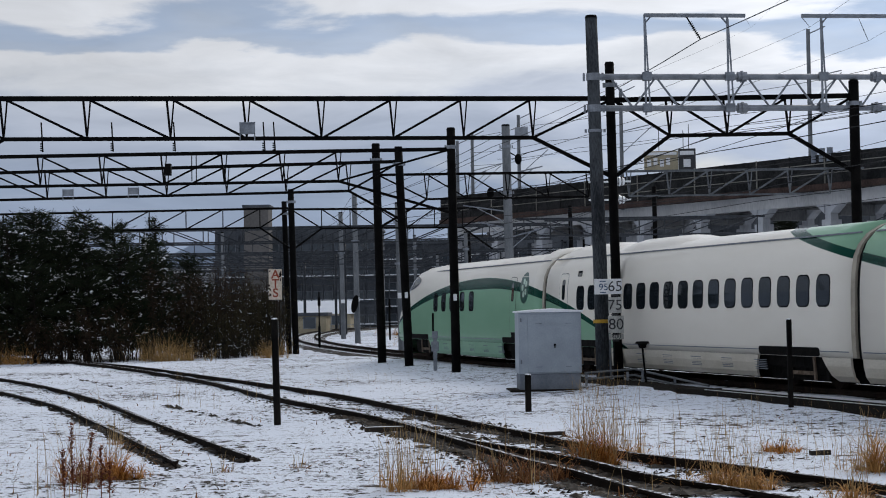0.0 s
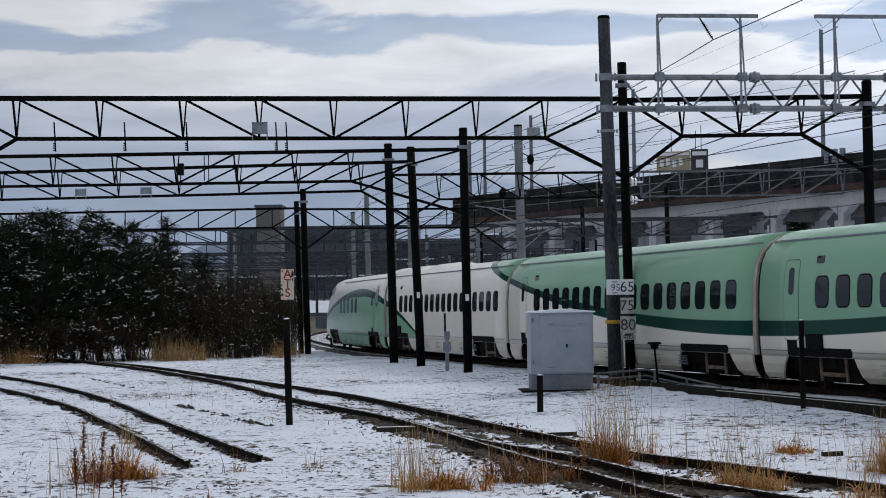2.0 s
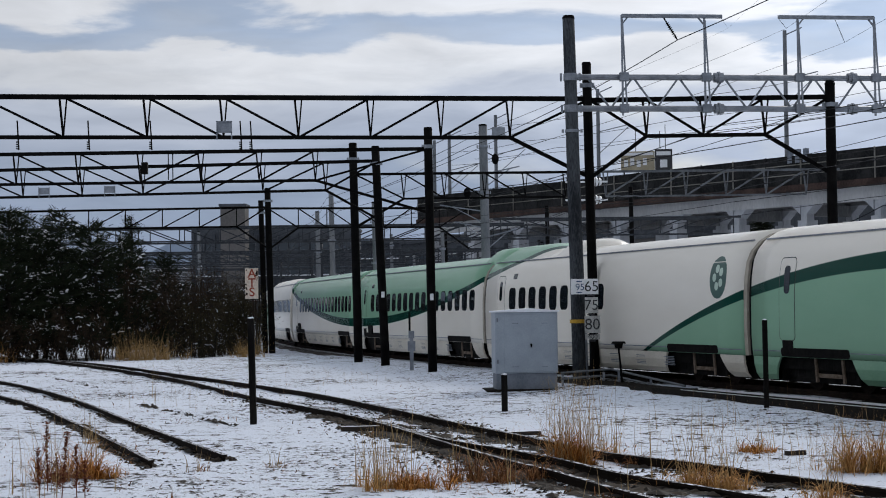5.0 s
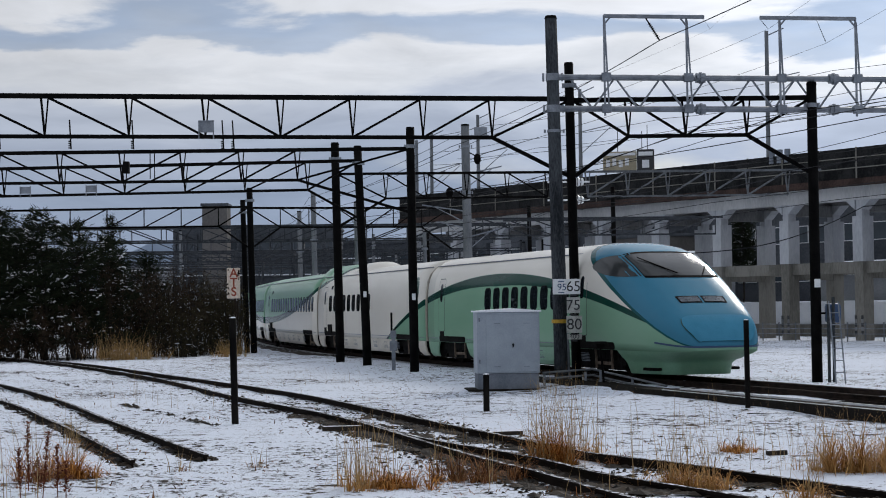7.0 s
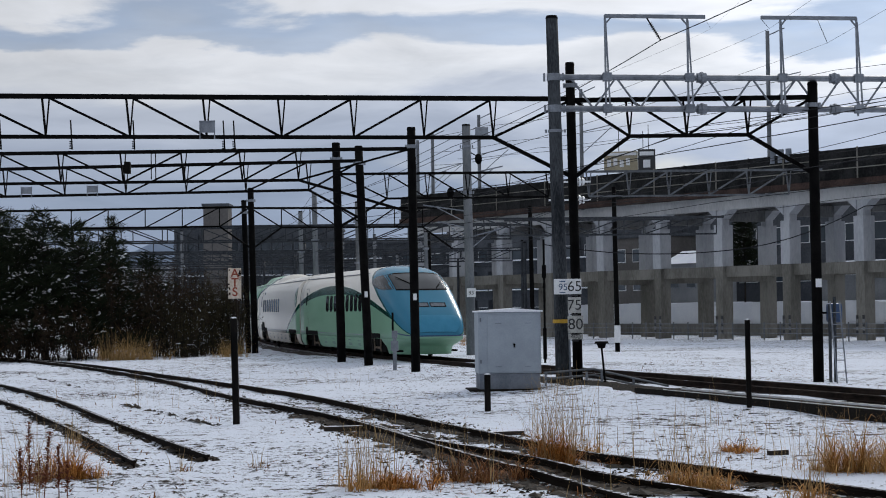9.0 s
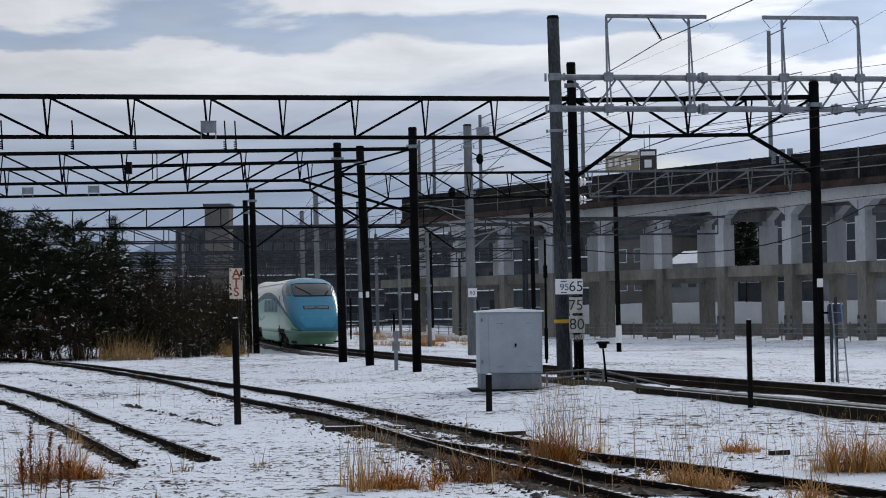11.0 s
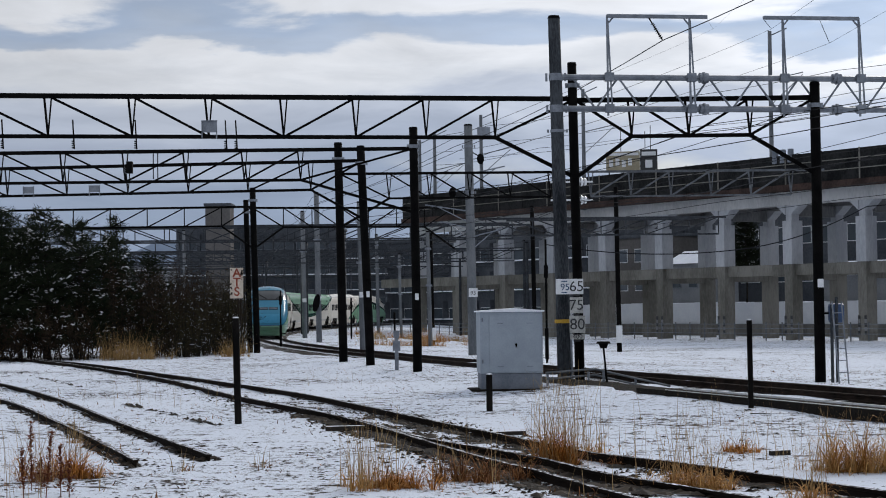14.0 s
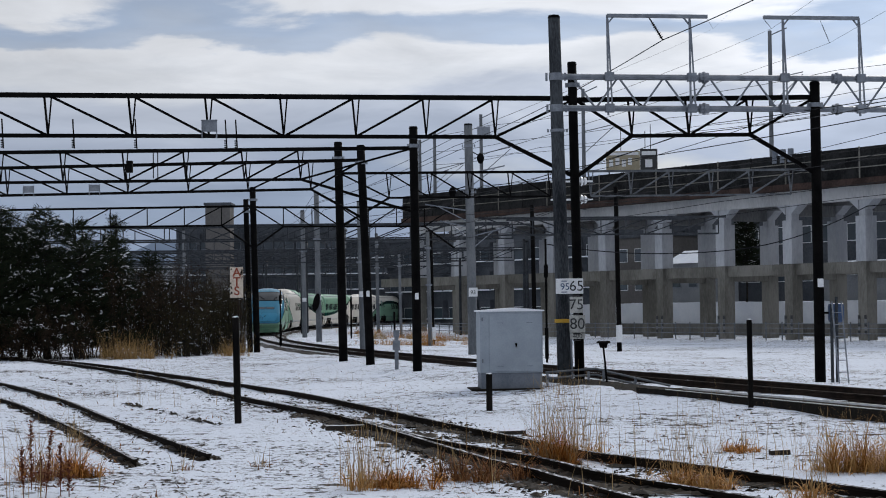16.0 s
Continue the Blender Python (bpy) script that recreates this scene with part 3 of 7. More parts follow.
def skirt_piece(car, x0, x1, mat, slant0=0.0, slant1=0.0, nose=None):
    """A piece of the lower skirt on both sides between x0 and x1, its ends slanted."""
    for side in (1, -1):
        bm = bmesh.new()
        cols = []
        for f in np.linspace(0, 1, 7):
            col = []
            for k, (y, z) in enumerate(SKIRT):
                g = k / (len(SKIRT) - 1)
                a, b = x0 + slant0 * g, x1 - slant1 * g
                x = a + (b - a) * f
                yy = y
                if nose:
                    d = abs(nose - x)
                    yy = y * float(np.interp(d, ND, NWID))
                col.append(bm.verts.new((x, yy * side, z)))
            cols.append(col)
        for a, b in zip(cols, cols[1:]):
            for i in range(len(a) - 1):
                bm.faces.new((a[i], b[i], b[i + 1], a[i + 1]))
        g = bmesh.ops.extrude_face_region(bm, geom=list(bm.faces))
        for v in (e for e in g["geom"] if isinstance(e, bmesh.types.BMVert)):
            v.co.y -= 0.05 * side
        bmesh.ops.recalc_face_normals(bm, faces=bm.faces)
        part("skirt_panel", bm, mat, car, smooth=False)


M_DAMPER = surface("brake_dusted_steel", (0.10, 0.075, 0.055), (0.24, 0.19, 0.15), 0.85, 0.1, 5, 40, 0.2, 0.004)


def build_bogie(car, x):
    bm = bmesh.new()
    for sy in (1, -1):
        add_box(bm, (x, sy * 1.02, 0.52), (3.1, 0.16, 0.2), bevel=0.03)
        add_box(bm, (x, sy * 1.12, 0.36), (2.9, 0.10, 0.34), bevel=0.04)
        add_box(bm, (x - 0.2, sy * 1.2, 0.62), (0.5, 0.12, 0.3), bevel=0.04)
        for wx in (-1.12, 1.12):
            add_box(bm, (x + wx, sy * 1.08, 0.46), (0.36, 0.2, 0.34), bevel=0.04)
        add_tube(bm, (x - 0.35, sy * 1.1, 0.35), (x - 0.35, sy * 1.1, 0.75), 0.12, n=10)
        add_tube(bm, (x + 0.35, sy * 1.1, 0.35), (x + 0.35, sy * 1.1, 0.75), 0.12, n=10)
    add_box(bm, (x, 0, 0.62), (3.3, 2.3, 0.6))
    b = part("bogie", bm, M_BLACK, car)
    for sy in (1, -1):
        bm = bmesh.new()
        for wx in (-0.95, 0.25):
            add_box(bm, (x + wx, sy * 1.27, 0.52), (0.09, 0.05, 0.62), Euler((0, radians(8), 0)).to_matrix(), bevel=0.015)
        add_box(bm, (x - 0.3, sy * 1.24, 0.36), (1.1, 0.05, 0.09), bevel=0.015)
        part("damper", bm, M_DAMPER, b, "dusty pale damper strut")
    for wx in (-1.12, 1.12):
        bm = bmesh.new()
        for sy in (1, -1):
            add_tube(bm, (x + wx, sy * 0.68, 0.43), (x + wx, sy * 0.80, 0.43), 0.43, n=20)
        add_tube(bm, (x + wx, -0.7, 0.43), (x + wx, 0.7, 0.43), 0.09, n=8)
        part("wheelset", bm, M_RAIL, b)


def nose_patch(bm, half, sgn, d0, d1, q0, q1, nd=8, nq=8, lift=0.012, shape=None):
    """A patch laid on the nose's skin between two distances and two girth marks."""
    rows = []
    for i in range(nd + 1):
        row = []
        for j in range(nq + 1):
            u, v = i / nd, j / nq
            qa, qb, da, db = q0, q1, d0, d1
            if shape:
                da, db, qa, qb = shape(u, v)
            d, q = da + (db - da) * u, qa + (qb - qa) * v
            e = 0.02
            p = nose_point(d, q)
            tq = nose_point(d, q + e) - nose_point(d, q - e)
            td = nose_point(d + e, q) - nose_point(max(d - e, 0), q)
            n = tq.cross(td).normalized()
            if n.dot(Vector((-0.3, p.y, p.z - 1.6))) < 0:
                n = -n
            p = p + n * lift
            row.append(bm.verts.new((sgn * (half - p.x), p.y, p.z)))
        rows.append(row)
    for a, b in zip(rows, rows[1:]):
        for i in range(nq):
            bm.faces.new((a[i], a[i + 1], b[i + 1], b[i]))


def patch_part(car, name, mat, half, sgn, *a, label="", **k):
    bm = bmesh.new()
    nose_patch(bm, half, sgn, *a, **k)
    bmesh.ops.recalc_face_normals(bm, faces=bm.faces)
    if sum(f.normal.z for f in bm.faces) < 0:
        bmesh.ops.reverse_faces(bm, faces=bm.faces)
    return part(name, bm, mat, car, label, smooth=True)


M_SEAM = surface("dark_panel_joint", (0.05, 0.055, 0.05), (0.09, 0.10, 0.09), 0.7, 0, 6, 40, 0.0)
WIN = (0.60, 0.66, 2.20, 0.15, 0.012, M_GLASS)
WIN_FRAME = (0.66, 0.72, 2.20, 0.18, 0.006, M_STEEL_BLACK)


def build_car(index):
    wc, length = CARS[index]
    half = length / 2
    nose = 1 if index == 0 else -1 if index == 5 else 0
    names = ("white and green leading train car with a dark windscreen", "white train car with a green field rising at one end", "train car with light green upper sides over a dark green sweep", "train car with light green upper sides over a dark green sweep", "white train car with a round green emblem", "blue-nosed end car of a green and white train")
    car = empty("train_car", label=names[index], category="train car", group="cars of the train")
    mat = livery("train_paint", wc, index == 5)
    build_body(car, mat, half, nose)
    # bogies, skirts and the dark underframe between them
    if nose:
        bog = [-nose * (half - 3.2), nose * (half - 4.35)]
    else:
        bog = [-half + 3.2, half - 3.2]
    for x in bog:
        build_bogie(car, x)
    bm = bmesh.new()
    add_box(bm, (0, 0, 0.62), (length - (4.2 if nose else 0.8), 2.5, 0.3))
    add_box(bm, (0, 0, 0.42), (length - 13.0, 2.3, 0.35))
    # low filler box, added to block the bright gap under the floor
    add_box(bm, (0, 0, 0.36), (length - (2.6 if nose else 0.3), 1.3, 0.44))
    u = part("underframe", bm, M_BLACK, car)
    if nose:
        u.matrix_local = pose(-nose * 1.2, 0, 0)
    lo, hi = sorted(bog)
    sk = M_SKIRT_G if nose else M_SKIRT
    r = 1.62
    ends = (-half + 0.25, half - 0.25)
    if nose > 0:
        skirt_piece(car, ends[0], lo - r, sk, 0, 0.5)
        skirt_piece(car, lo + r, hi - r, sk, 0.35, 0.35)
    elif nose < 0:
        skirt_piece(car, lo + r, hi - r, sk, 0.35, 0.35)
        skirt_piece(car, hi + r, ends[1], sk, 0.5, 0)
    else:
        skirt_piece(car, ends[0], lo - r, sk, 0, 0.5)
        skirt_piece(car, lo + r, hi - r, sk, 0.35, 0.35)
        skirt_piece(car, hi + r, ends[1], sk, 0.5, 0)
    # black panels laid on the skin, painting the shaded recess above the bogies
    for x in bog:
        put_panel("bogie_recess_panel", x, car, "bogie_recess_panel", spec=(3.1, 0.20, 0.85, 0.09, 0.01, M_BLACK))
    # gangway bellows and joint covers
    for sg in (1, -1):
        if sg == nose:
            continue
        bm = bmesh.new()
        prof = [(y * 0.97, 0.74 + (z - 0.74) * 0.985) for y, z in SEC]
        ring = prof + [(-y, z) for y, z in prof[::-1][:-1]]
        A = [bm.verts.new((sg * (half - 0.24), y, z)) for y, z in ring]
        B = [bm.verts.new((sg * (half - 0.04), y, z)) for y, z in ring]
        n = len(ring)
        for i in range(n):
            j = (i + 1) % n
            bm.faces.new((A[i], A[j], B[j], B[i]))
        bm.faces.new(A[::-1]), bm.faces.new(B)
        bmesh.ops.recalc_face_normals(bm, faces=bm.faces)
        part("gangway_cover", bm, M_RUBBER if sg < 0 else M_STEEL_BLACK, car, "ribbed rubber gangway cover")
    # windows, doors, panels
    if index == 0:
        wins = [9.0, 10.25, 11.5, 13.0, 14.3]
    elif index == 5:
        wins = [112.34 + 0.915 * k for k in range(9)]
    elif index == 4:
        wins = [87.6 + 0.98 * k for k in range(9)]
    else:
        wins = [wc - 10.25 + 3.42 + 0.98 * k for k in range(17)]
    for w in wins:
        put_panel("window_frame", wc - w, car, "window_frame", spec=WIN_FRAME)
        put_panel("window", wc - w, car, "window", spec=WIN)
    doors = {0: [19.6], 5: [121.05, 107.0]}.get(index, [wc - 8.35])
    for w in doors:
        put_panel("door_joint", wc - w, car, "door_joint", spec=(0.76, 1.86, 2.03, 0.13, 0.003, M_SEAM))
        for sy in (1, -1):
            bm = side_panel(0.715, 1.815, 2.03, 0.11, 0.007)
            for vert in bm.verts:
                vert.co = (vert.co.x + wc - w, vert.co.y * sy, vert.co.z)
            bmesh.ops.recalc_face_normals(bm, faces=bm.faces)
            part("door", bm, mat, car, "flush side door")
        put_panel("door_step", wc - w, car, "door_step", spec=(0.5, 0.22, 1.0, 0.02, 0.008, M_BLACK))
        put_panel("door_window", wc - w, car, "door_window", spec=(0.26, 0.62, 2.46, 0.1, 0.014, M_GLASS))
    for w in ([] if nose else [wc - 7.0]):
        put_panel("number_panel", wc - w, car, "destination_panel", spec=(0.36, 0.17, 2.92, 0.03, 0.01, M_GLASS))
    if not nose:
        for x in (7.2,):
            put_panel("equipment_box", x, car, "equipment_box", spec=(0.78, 0.36, 1.08, 0.05, 0.05, M_BLACK))
    # louvres low on the skirt
    for w in np.arange(-5.5, 5.6, 1.9):
        bm = bmesh.new()
        for k in range(6):
            add_box(bm, (w, 1.42 - k * 0.008, 0.62 - k * 0.042), (0.62, 0.03, 0.018))
        part("louvre", bm, M_CAB_BASE, car)
    # rain gutter along the roof, and roof gear
    bm = bmesh.new()
    x0, x1 = (-half + 0.3, half - 0.3) if not nose else ((-half + 0.3, half - 6.0) if nose > 0 else (-half + 6.0, half - 0.3))
    for sy in (1, -1):
        add_bar(bm, (x0, sy * 1.075, 3.425), (x1, sy * 1.075, 3.425), 0.03, 0.035)
        add_bar(bm, (x0, sy * 1.448, 0.87), (x1, sy * 1.448, 0.87), 0.02, 0.022)
    part("gutter", bm, M_STEEL_GREY, car, "grey rain gutter and seam")
    humps = {0: [(22.0, 1.6)], 1: [(25.4, 4.6), (30.6, 5.0)], 3: [(84.0, 1.9)], 4: [(87.3, 5.2), (91.6, 2.6)]}.get(index, [])
    for w, ln in humps:
        bm = bmesh.new()
        rings = []
        for f, hgt in ((0, 0.0), (0.10, 0.6), (0.22, 1.0), (0.78, 1.0), (0.9, 0.6), (1, 0.0)):
            x = wc - w + ln * (f - 0.5)
            row = []
            for a in np.linspace(-1, 1, 11):
                y = a * 1.05
                base = 3.72 - 0.30 * (abs(a) ** 2.4)
                row.append(bm.verts.new((x, y, base - 0.05 + (0.05 + (0.13 if index < 2 else 0.24) * hgt) * (1 - abs(a) ** 4))))
            rings.append(row)
        for a, b in zip(rings, rings[1:]):
            for i in range(10):
                bm.faces.new((a[i], b[i], b[i + 1], a[i + 1]))
        bmesh.ops.recalc_face_normals(bm, faces=bm.faces)
        part("roof_fairing", bm, mat, car, smooth=True)
    # emblem: a plain green disc with pale leaf shapes
    if index in (0, 4):
        x = wc - (20.9 if index == 0 else 103.4)
        put_panel("emblem_disc", x, car, "emblem", spec=(0.94, 1.02, 2.58, 0.46, 0.006, M_DARKG), label="round green emblem")
        for k in range(5):
            a = math.tau * k / 5
            put_panel("emblem_leaf%d" % k, x + 0.2 * math.cos(a), car, "emblem_leaf", spec=(0.2, 0.2, 2.58 + 0.22 * math.sin(a), 0.09, 0.010, M_PALEG))
    if nose:
        build_nose(car, mat, half + REACH, nose, index)
    return car


M_DARKG = surface("dark_green_paint", (0.010, 0.06, 0.045), (0.016, 0.085, 0.06), 0.3, 0, 3, 30, 0.03)
M_PALEG = surface("pale_green_paint", (0.45, 0.58, 0.48), (0.55, 0.66, 0.56), 0.3, 0, 3, 30, 0.03)
M_LAMP = surface("headlamp_lens", (0.035, 0.05, 0.065), (0.07, 0.09, 0.11), 0.15, 0.3, 5, 30, 0.0)
M_BLUE = surface("blue_paint", (0.055, 0.225, 0.34), (0.07, 0.265, 0.40), 0.76, 0, 2, 30, 0.03)


def build_nose(car, mat, half, nose, index):
    # windscreen across the middle, a quarter window on each side, pillars between
    def solve(fn, want, lo, hi):
        """Bisection for a rising or falling fn."""
        up = fn(hi) > fn(lo)
        for _ in range(26):
            mid = (lo + hi) / 2
            lo, hi = (mid, hi) if (fn(mid) < want) == up else (lo, mid)
        return (lo + hi) / 2

    def d_at(q, z):
        return solve(lambda d: nose_point(d, q).z, z, 0.3, 8.0)

    def screen(u, v, grow=0.0):
        q = (2 * v - 1) * (2.55 + grow * 1.5)
        d = d_at(abs(q), 2.70 - grow + (0.64 - 0.08 * abs(2 * v - 1) ** 3 + 2 * grow) * u)
        return d, d, q, q

    def quarter(sg):
        def f(u, v):
            z = (2.69 + 0.10 * u ** 3) * (1 - v) + (3.29 - 0.15 * u * u) * v
            d = d_at(2.82, z) + u * (1.75 + 0.45 * math.sin(math.pi * v))
            q = solve(lambda q: nose_point(d, q).z, z, 2.0, 8.0)
            return d, d, sg * q, sg * q
        return f

    patch_part(car, "windscreen_frame", M_STEEL_BLACK, half, nose, 0, 0, 0, 0, nd=6, nq=22, lift=0.006, shape=lambda u, v: screen(u, v, 0.05))
    patch_part(car, "windscreen", M_SCREEN, half, nose, 0, 0, 0, 0, nd=6, nq=22, lift=0.013, shape=screen, label="curved windscreen glass")
    for sg in (1, -1):
        patch_part(car, "quarter_window", M_SCREEN, half, nose, 0, 0, 0, 0, nd=8, nq=6, lift=0.013, shape=quarter(sg), label="tapering cab side window")
        # slit headlamps in two pieces
        for q0, q1 in ((0.14, 1.45),):
            bm = bmesh.new()
            nose_patch(bm, half, nose, 1.23, 1.47, sg * q0, sg * q1, 3, 6, 0.014)
            bmesh.ops.recalc_face_normals(bm, faces=bm.faces)
            part("headlamp", bm, M_LAMP, car, "slit headlamp lens", smooth=True)
            bm = bmesh.new()
            nose_patch(bm, half, nose, 1.18, 1.52, sg * (q0 - 0.08), sg * (q1 + 0.14), 3, 6, 0.007)
            bmesh.ops.recalc_face_normals(bm, faces=bm.faces)
            part("headlamp_surround", bm, M_STEEL_BLACK, car, smooth=True)
        # wipers
        bm = bmesh.new()
        a, b = nose_point(2.58, 0.25 if sg > 0 else -1.3), nose_point(3.55 if sg > 0 else 3.0, 1.9 if sg > 0 else -1.9)
        fx = lambda p, up: (nose * (half - p.x), p.y, p.z + up)
        add_tube(bm, fx(a, 0.05), fx(b, 0.06), 0.018, n=6)
        part("wiper", bm, M_STEEL_BLACK, car)
    # bulging coupler cover at the tip, its arched upper edge drawn by a dark joint
    def cover(grow):
        def f(u, v):
            k = abs(2 * v - 1)
            d = 0.008 + u * (0.55 + grow - 0.36 * k ** 5)
            q = (2 * v - 1) * (4.4 + grow * 5)
            return d, d, q, q
        return f

    tip = M_BLUE if index == 5 else mat
    patch_part(car, "cover_joint", M_DARKG, half, nose, 0, 0, 0, 0, nd=8, nq=26, lift=0.006, shape=cover(0.03))
    patch_part(car, "coupler_cover", tip, half, nose, 0, 0, 0, 0, nd=8, nq=26, lift=0.05, shape=cover(0.0), label="bulging blue coupler cover" if index == 5 else "")
    # dark lip under the bonnet
    bm = bmesh.new()
    way = [d for d in ND if d < 1.4]
    low = lambda d, sg: nose_point(d, sg * 9.8)
    pts = [low(d, 1) for d in way[::-1]] + [Vector((0.0, f * low(0.0, 1).y, low(0.0, 1).z)) for f in (0.5, -0.5)] + [low(d, -1) for d in way]
    sweep(bm, [(nose * (half - p.x + 0.006), p.y * 1.004, p.z) for p in pts], [(-0.02, -0.022), (0.02, -0.022), (0.02, 0.022), (-0.02, 0.022)])
    part("bonnet_seam", bm, M_INK_BLUE if index == 5 else M_DARKG, car)
    # apron: from the body's lower edge back under the lip, then down to the rails as a plough
    bm = bmesh.new()
    ds = [3.7, 3.3, 2.8, 2.3, 1.8, 1.3, 0.8, 0.45, 0.25, 0.1, 0.03]
    rim = [nose_point(d, 11.0) for d in ds] + [Vector((0.0, f * nose_point(0.0, 11.0).y, nose_point(0.0, 11.0).z)) for f in (0.6, 0.0, -0.6)] + [nose_point(d, -11.0) for d in ds[::-1]]
    rows = []
    for f, back, narrow, drop in ((0.0, 0.0, 1.0, 0.0), (0.12, 0.15, 0.985, 0.10), (0.3, 0.5, 0.955, 0.26), (0.48, 0.9, 0.91, 0.42), (0.6, 1.0, 0.88, 0.56), (1.0, 1.02, 0.86, 1.0)):
        row = []
        for p in rim:
            k = max(0.0, 1 - p.x / 3.0) ** 1.3
            d = p.x + 1.2 * back * k
            slant = -0.5 * f if p.x > 3.1 else 0.0
            row.append(bm.verts.new((nose * (half - d - slant), p.y * (1 - (1 - narrow) * (1.0 + 1.1 * k)), p.z + (0.14 - p.z) * drop)))
        rows.append(row)
    for a, b in zip(rows, rows[1:]):
        for i in range(len(a) - 1):
            bm.faces.new((a[i], a[i + 1], b[i + 1], b[i]))
    bm.faces.new(rows[-1])
    bmesh.ops.recalc_face_normals(bm, faces=bm.faces)
    part("chin_apron", bm, M_SKIRT_G, car, "light green apron curving under the nose", smooth=True)
    for k in range(4):
        for sy in (1, -1):
            bm = bmesh.new()
            add_tube(bm, (nose * (half - 1.75 - 0.2 * k), sy * 0.9, 0.27), (nose * (half - 1.75 - 0.2 * k), sy * 1.22, 0.27), 0.04, None, 8)
            part("apron_hole", bm, M_BLACK, car)


TRAIN = [build_car(i) for i in range(6)]


def run_train(t):
    ts, ss = zip(*RUN)
    return float(np.interp(t, ts, ss))


def car_pose(index, t):
    wc, length = CARS[index]
    s = run_train(t) + 23.0 - wc
    a, b = on_line(s - 7.1), on_line(s + 7.1)
    c, d = (a + b) / 2, b - a
    return pose(c.x, c.y, 0, 0, 0, math.degrees(math.atan2(d.y, d.x)))


def motions():
    times = [t for t, s in RUN]
    for i, car in enumerate(TRAIN):
        walk(car, [(t, car_pose(i, t)) for t in times])


# ---- poles, gantries and wires ----
def pole(x, y, z0, z1, r0, r1, mat, lean=0.0, label="", name="mast", extra=None):
    p = empty(name, pose(x, y, z0), label, "mast")
    bm = bmesh.new()
    h = z1 - z0
    n, rings = 14, []
    for k in range(7):
        a = k / 6
        r = r0 + (r1 - r0) * a
        rings.append([bm.verts.new((lean * a + r * math.cos(i * math.tau / n), r * math.sin(i * math.tau / n), h * a - (0.3 if k == 0 else 0))) for i in range(n)])
    for A, B in zip(rings, rings[1:]):
        for i in range(n):
            j = (i + 1) % n
            bm.faces.new((A[i], A[j], B[j], B[i]))
    bm.faces.new(rings[0][::-1]), bm.faces.new(rings[-1])
    part("shaft", bm, mat, p, smooth=True)
    bm = bmesh.new()
    add_tube(bm, (lean, 0, h - 0.02), (lean, 0, h + 0.06), r1 * 1.08, r1 * 0.9, n)
    part("cap", bm, M_STEEL_BLACK, p)
    for z, hh in extra or ():
        f = (z - z0) / h
        bm = bmesh.new()
        add_tube(bm, (lean * f, 0, z - z0 - hh / 2), (lean * f, 0, z - z0 + hh / 2), (r0 + (r1 - r0) * f) * 1.12, None, n)
        for sx in (1, -1):
            add_box(bm, (lean * f + sx * (r0 * 1.25), 0, z - z0), (0.06, 0.08, hh * 1.1))
        part("clamp_band", bm, M_STEEL_GREY, p)
    return p


def gantry(a, b, z_top, depth, nodes_at, flip, mat, label, knee=1.9, chord=0.11, web=0.05, left_knee=True, right_knee=True, far=False):
    """A flat truss between plan points a and b. nodes_at: places of the uprights from 0 to 1; flip: the upright where the diagonals turn."""
    a, b = Vector((*a, 0)), Vector((*b, 0))
    g = empty("catenary_gantry", label=label, category="gantry", group="gantries over the yard")
    P = lambda f, z: a + (b - a) * f + Vector((0, 0, z))
    lo, hi = min(nodes_at), max(nodes_at)

    def bar(name, p, q, w, h=None):
        bm = bmesh.new()
        add_bar(bm, p, q, w, h)
        return part(name, bm, mat, g)

    bar("top_chord", P(0, z_top), P(1, z_top), chord, chord)
    bar("bottom_chord", P(lo, z_top - depth), P(hi, z_top - depth), chord * 0.8, chord * 0.8)
    for f in nodes_at:
        if far:
            bar("upright", P(f, z_top), P(f, z_top - depth), web)
        else:
            d = 0.10 / (b - a).length
            bar("upright", P(f - d, z_top), P(f, z_top - depth), web, web)
            bar("upright", P(f + d, z_top), P(f, z_top - depth), web * 0.7, web * 0.7)
    for f, e in zip(nodes_at, nodes_at[1:]):
        if (f + e) / 2 < flip:
            bar("diagonal", P(f, z_top), P(e, z_top - depth), web * 1.15, web * 1.15)
        else:
            bar("diagonal", P(f, z_top - depth), P(e, z_top), web * 1.15, web * 1.15)
    if left_knee:
        bar("knee_brace", P(lo, z_top - depth), P(0, z_top - depth - 1.15), web * 1.8)
        bar("end_strut", P(lo, z_top - depth), P(0, z_top), web * 1.3)
    if right_knee:
        bar("knee_brace", P(hi, z_top - depth), P(1, z_top - depth - 1.15), web * 1.8)
        bar("end_strut", P(hi, z_top - depth), P(1, z_top), web * 1.3)
    return g, P


def even(n, lo=0.0, hi=1.0):
    return [lo + (hi - lo) * i / (n - 1) for i in range(n)]


def small_plate(parent, c, w, h, mat=None, name="number_plate", thick=0.02):
    bm = bmesh.new()
    add_box(bm, c, (w, thick, h), bevel=0.006)
    return part(name, bm, mat or M_WHITE, parent)


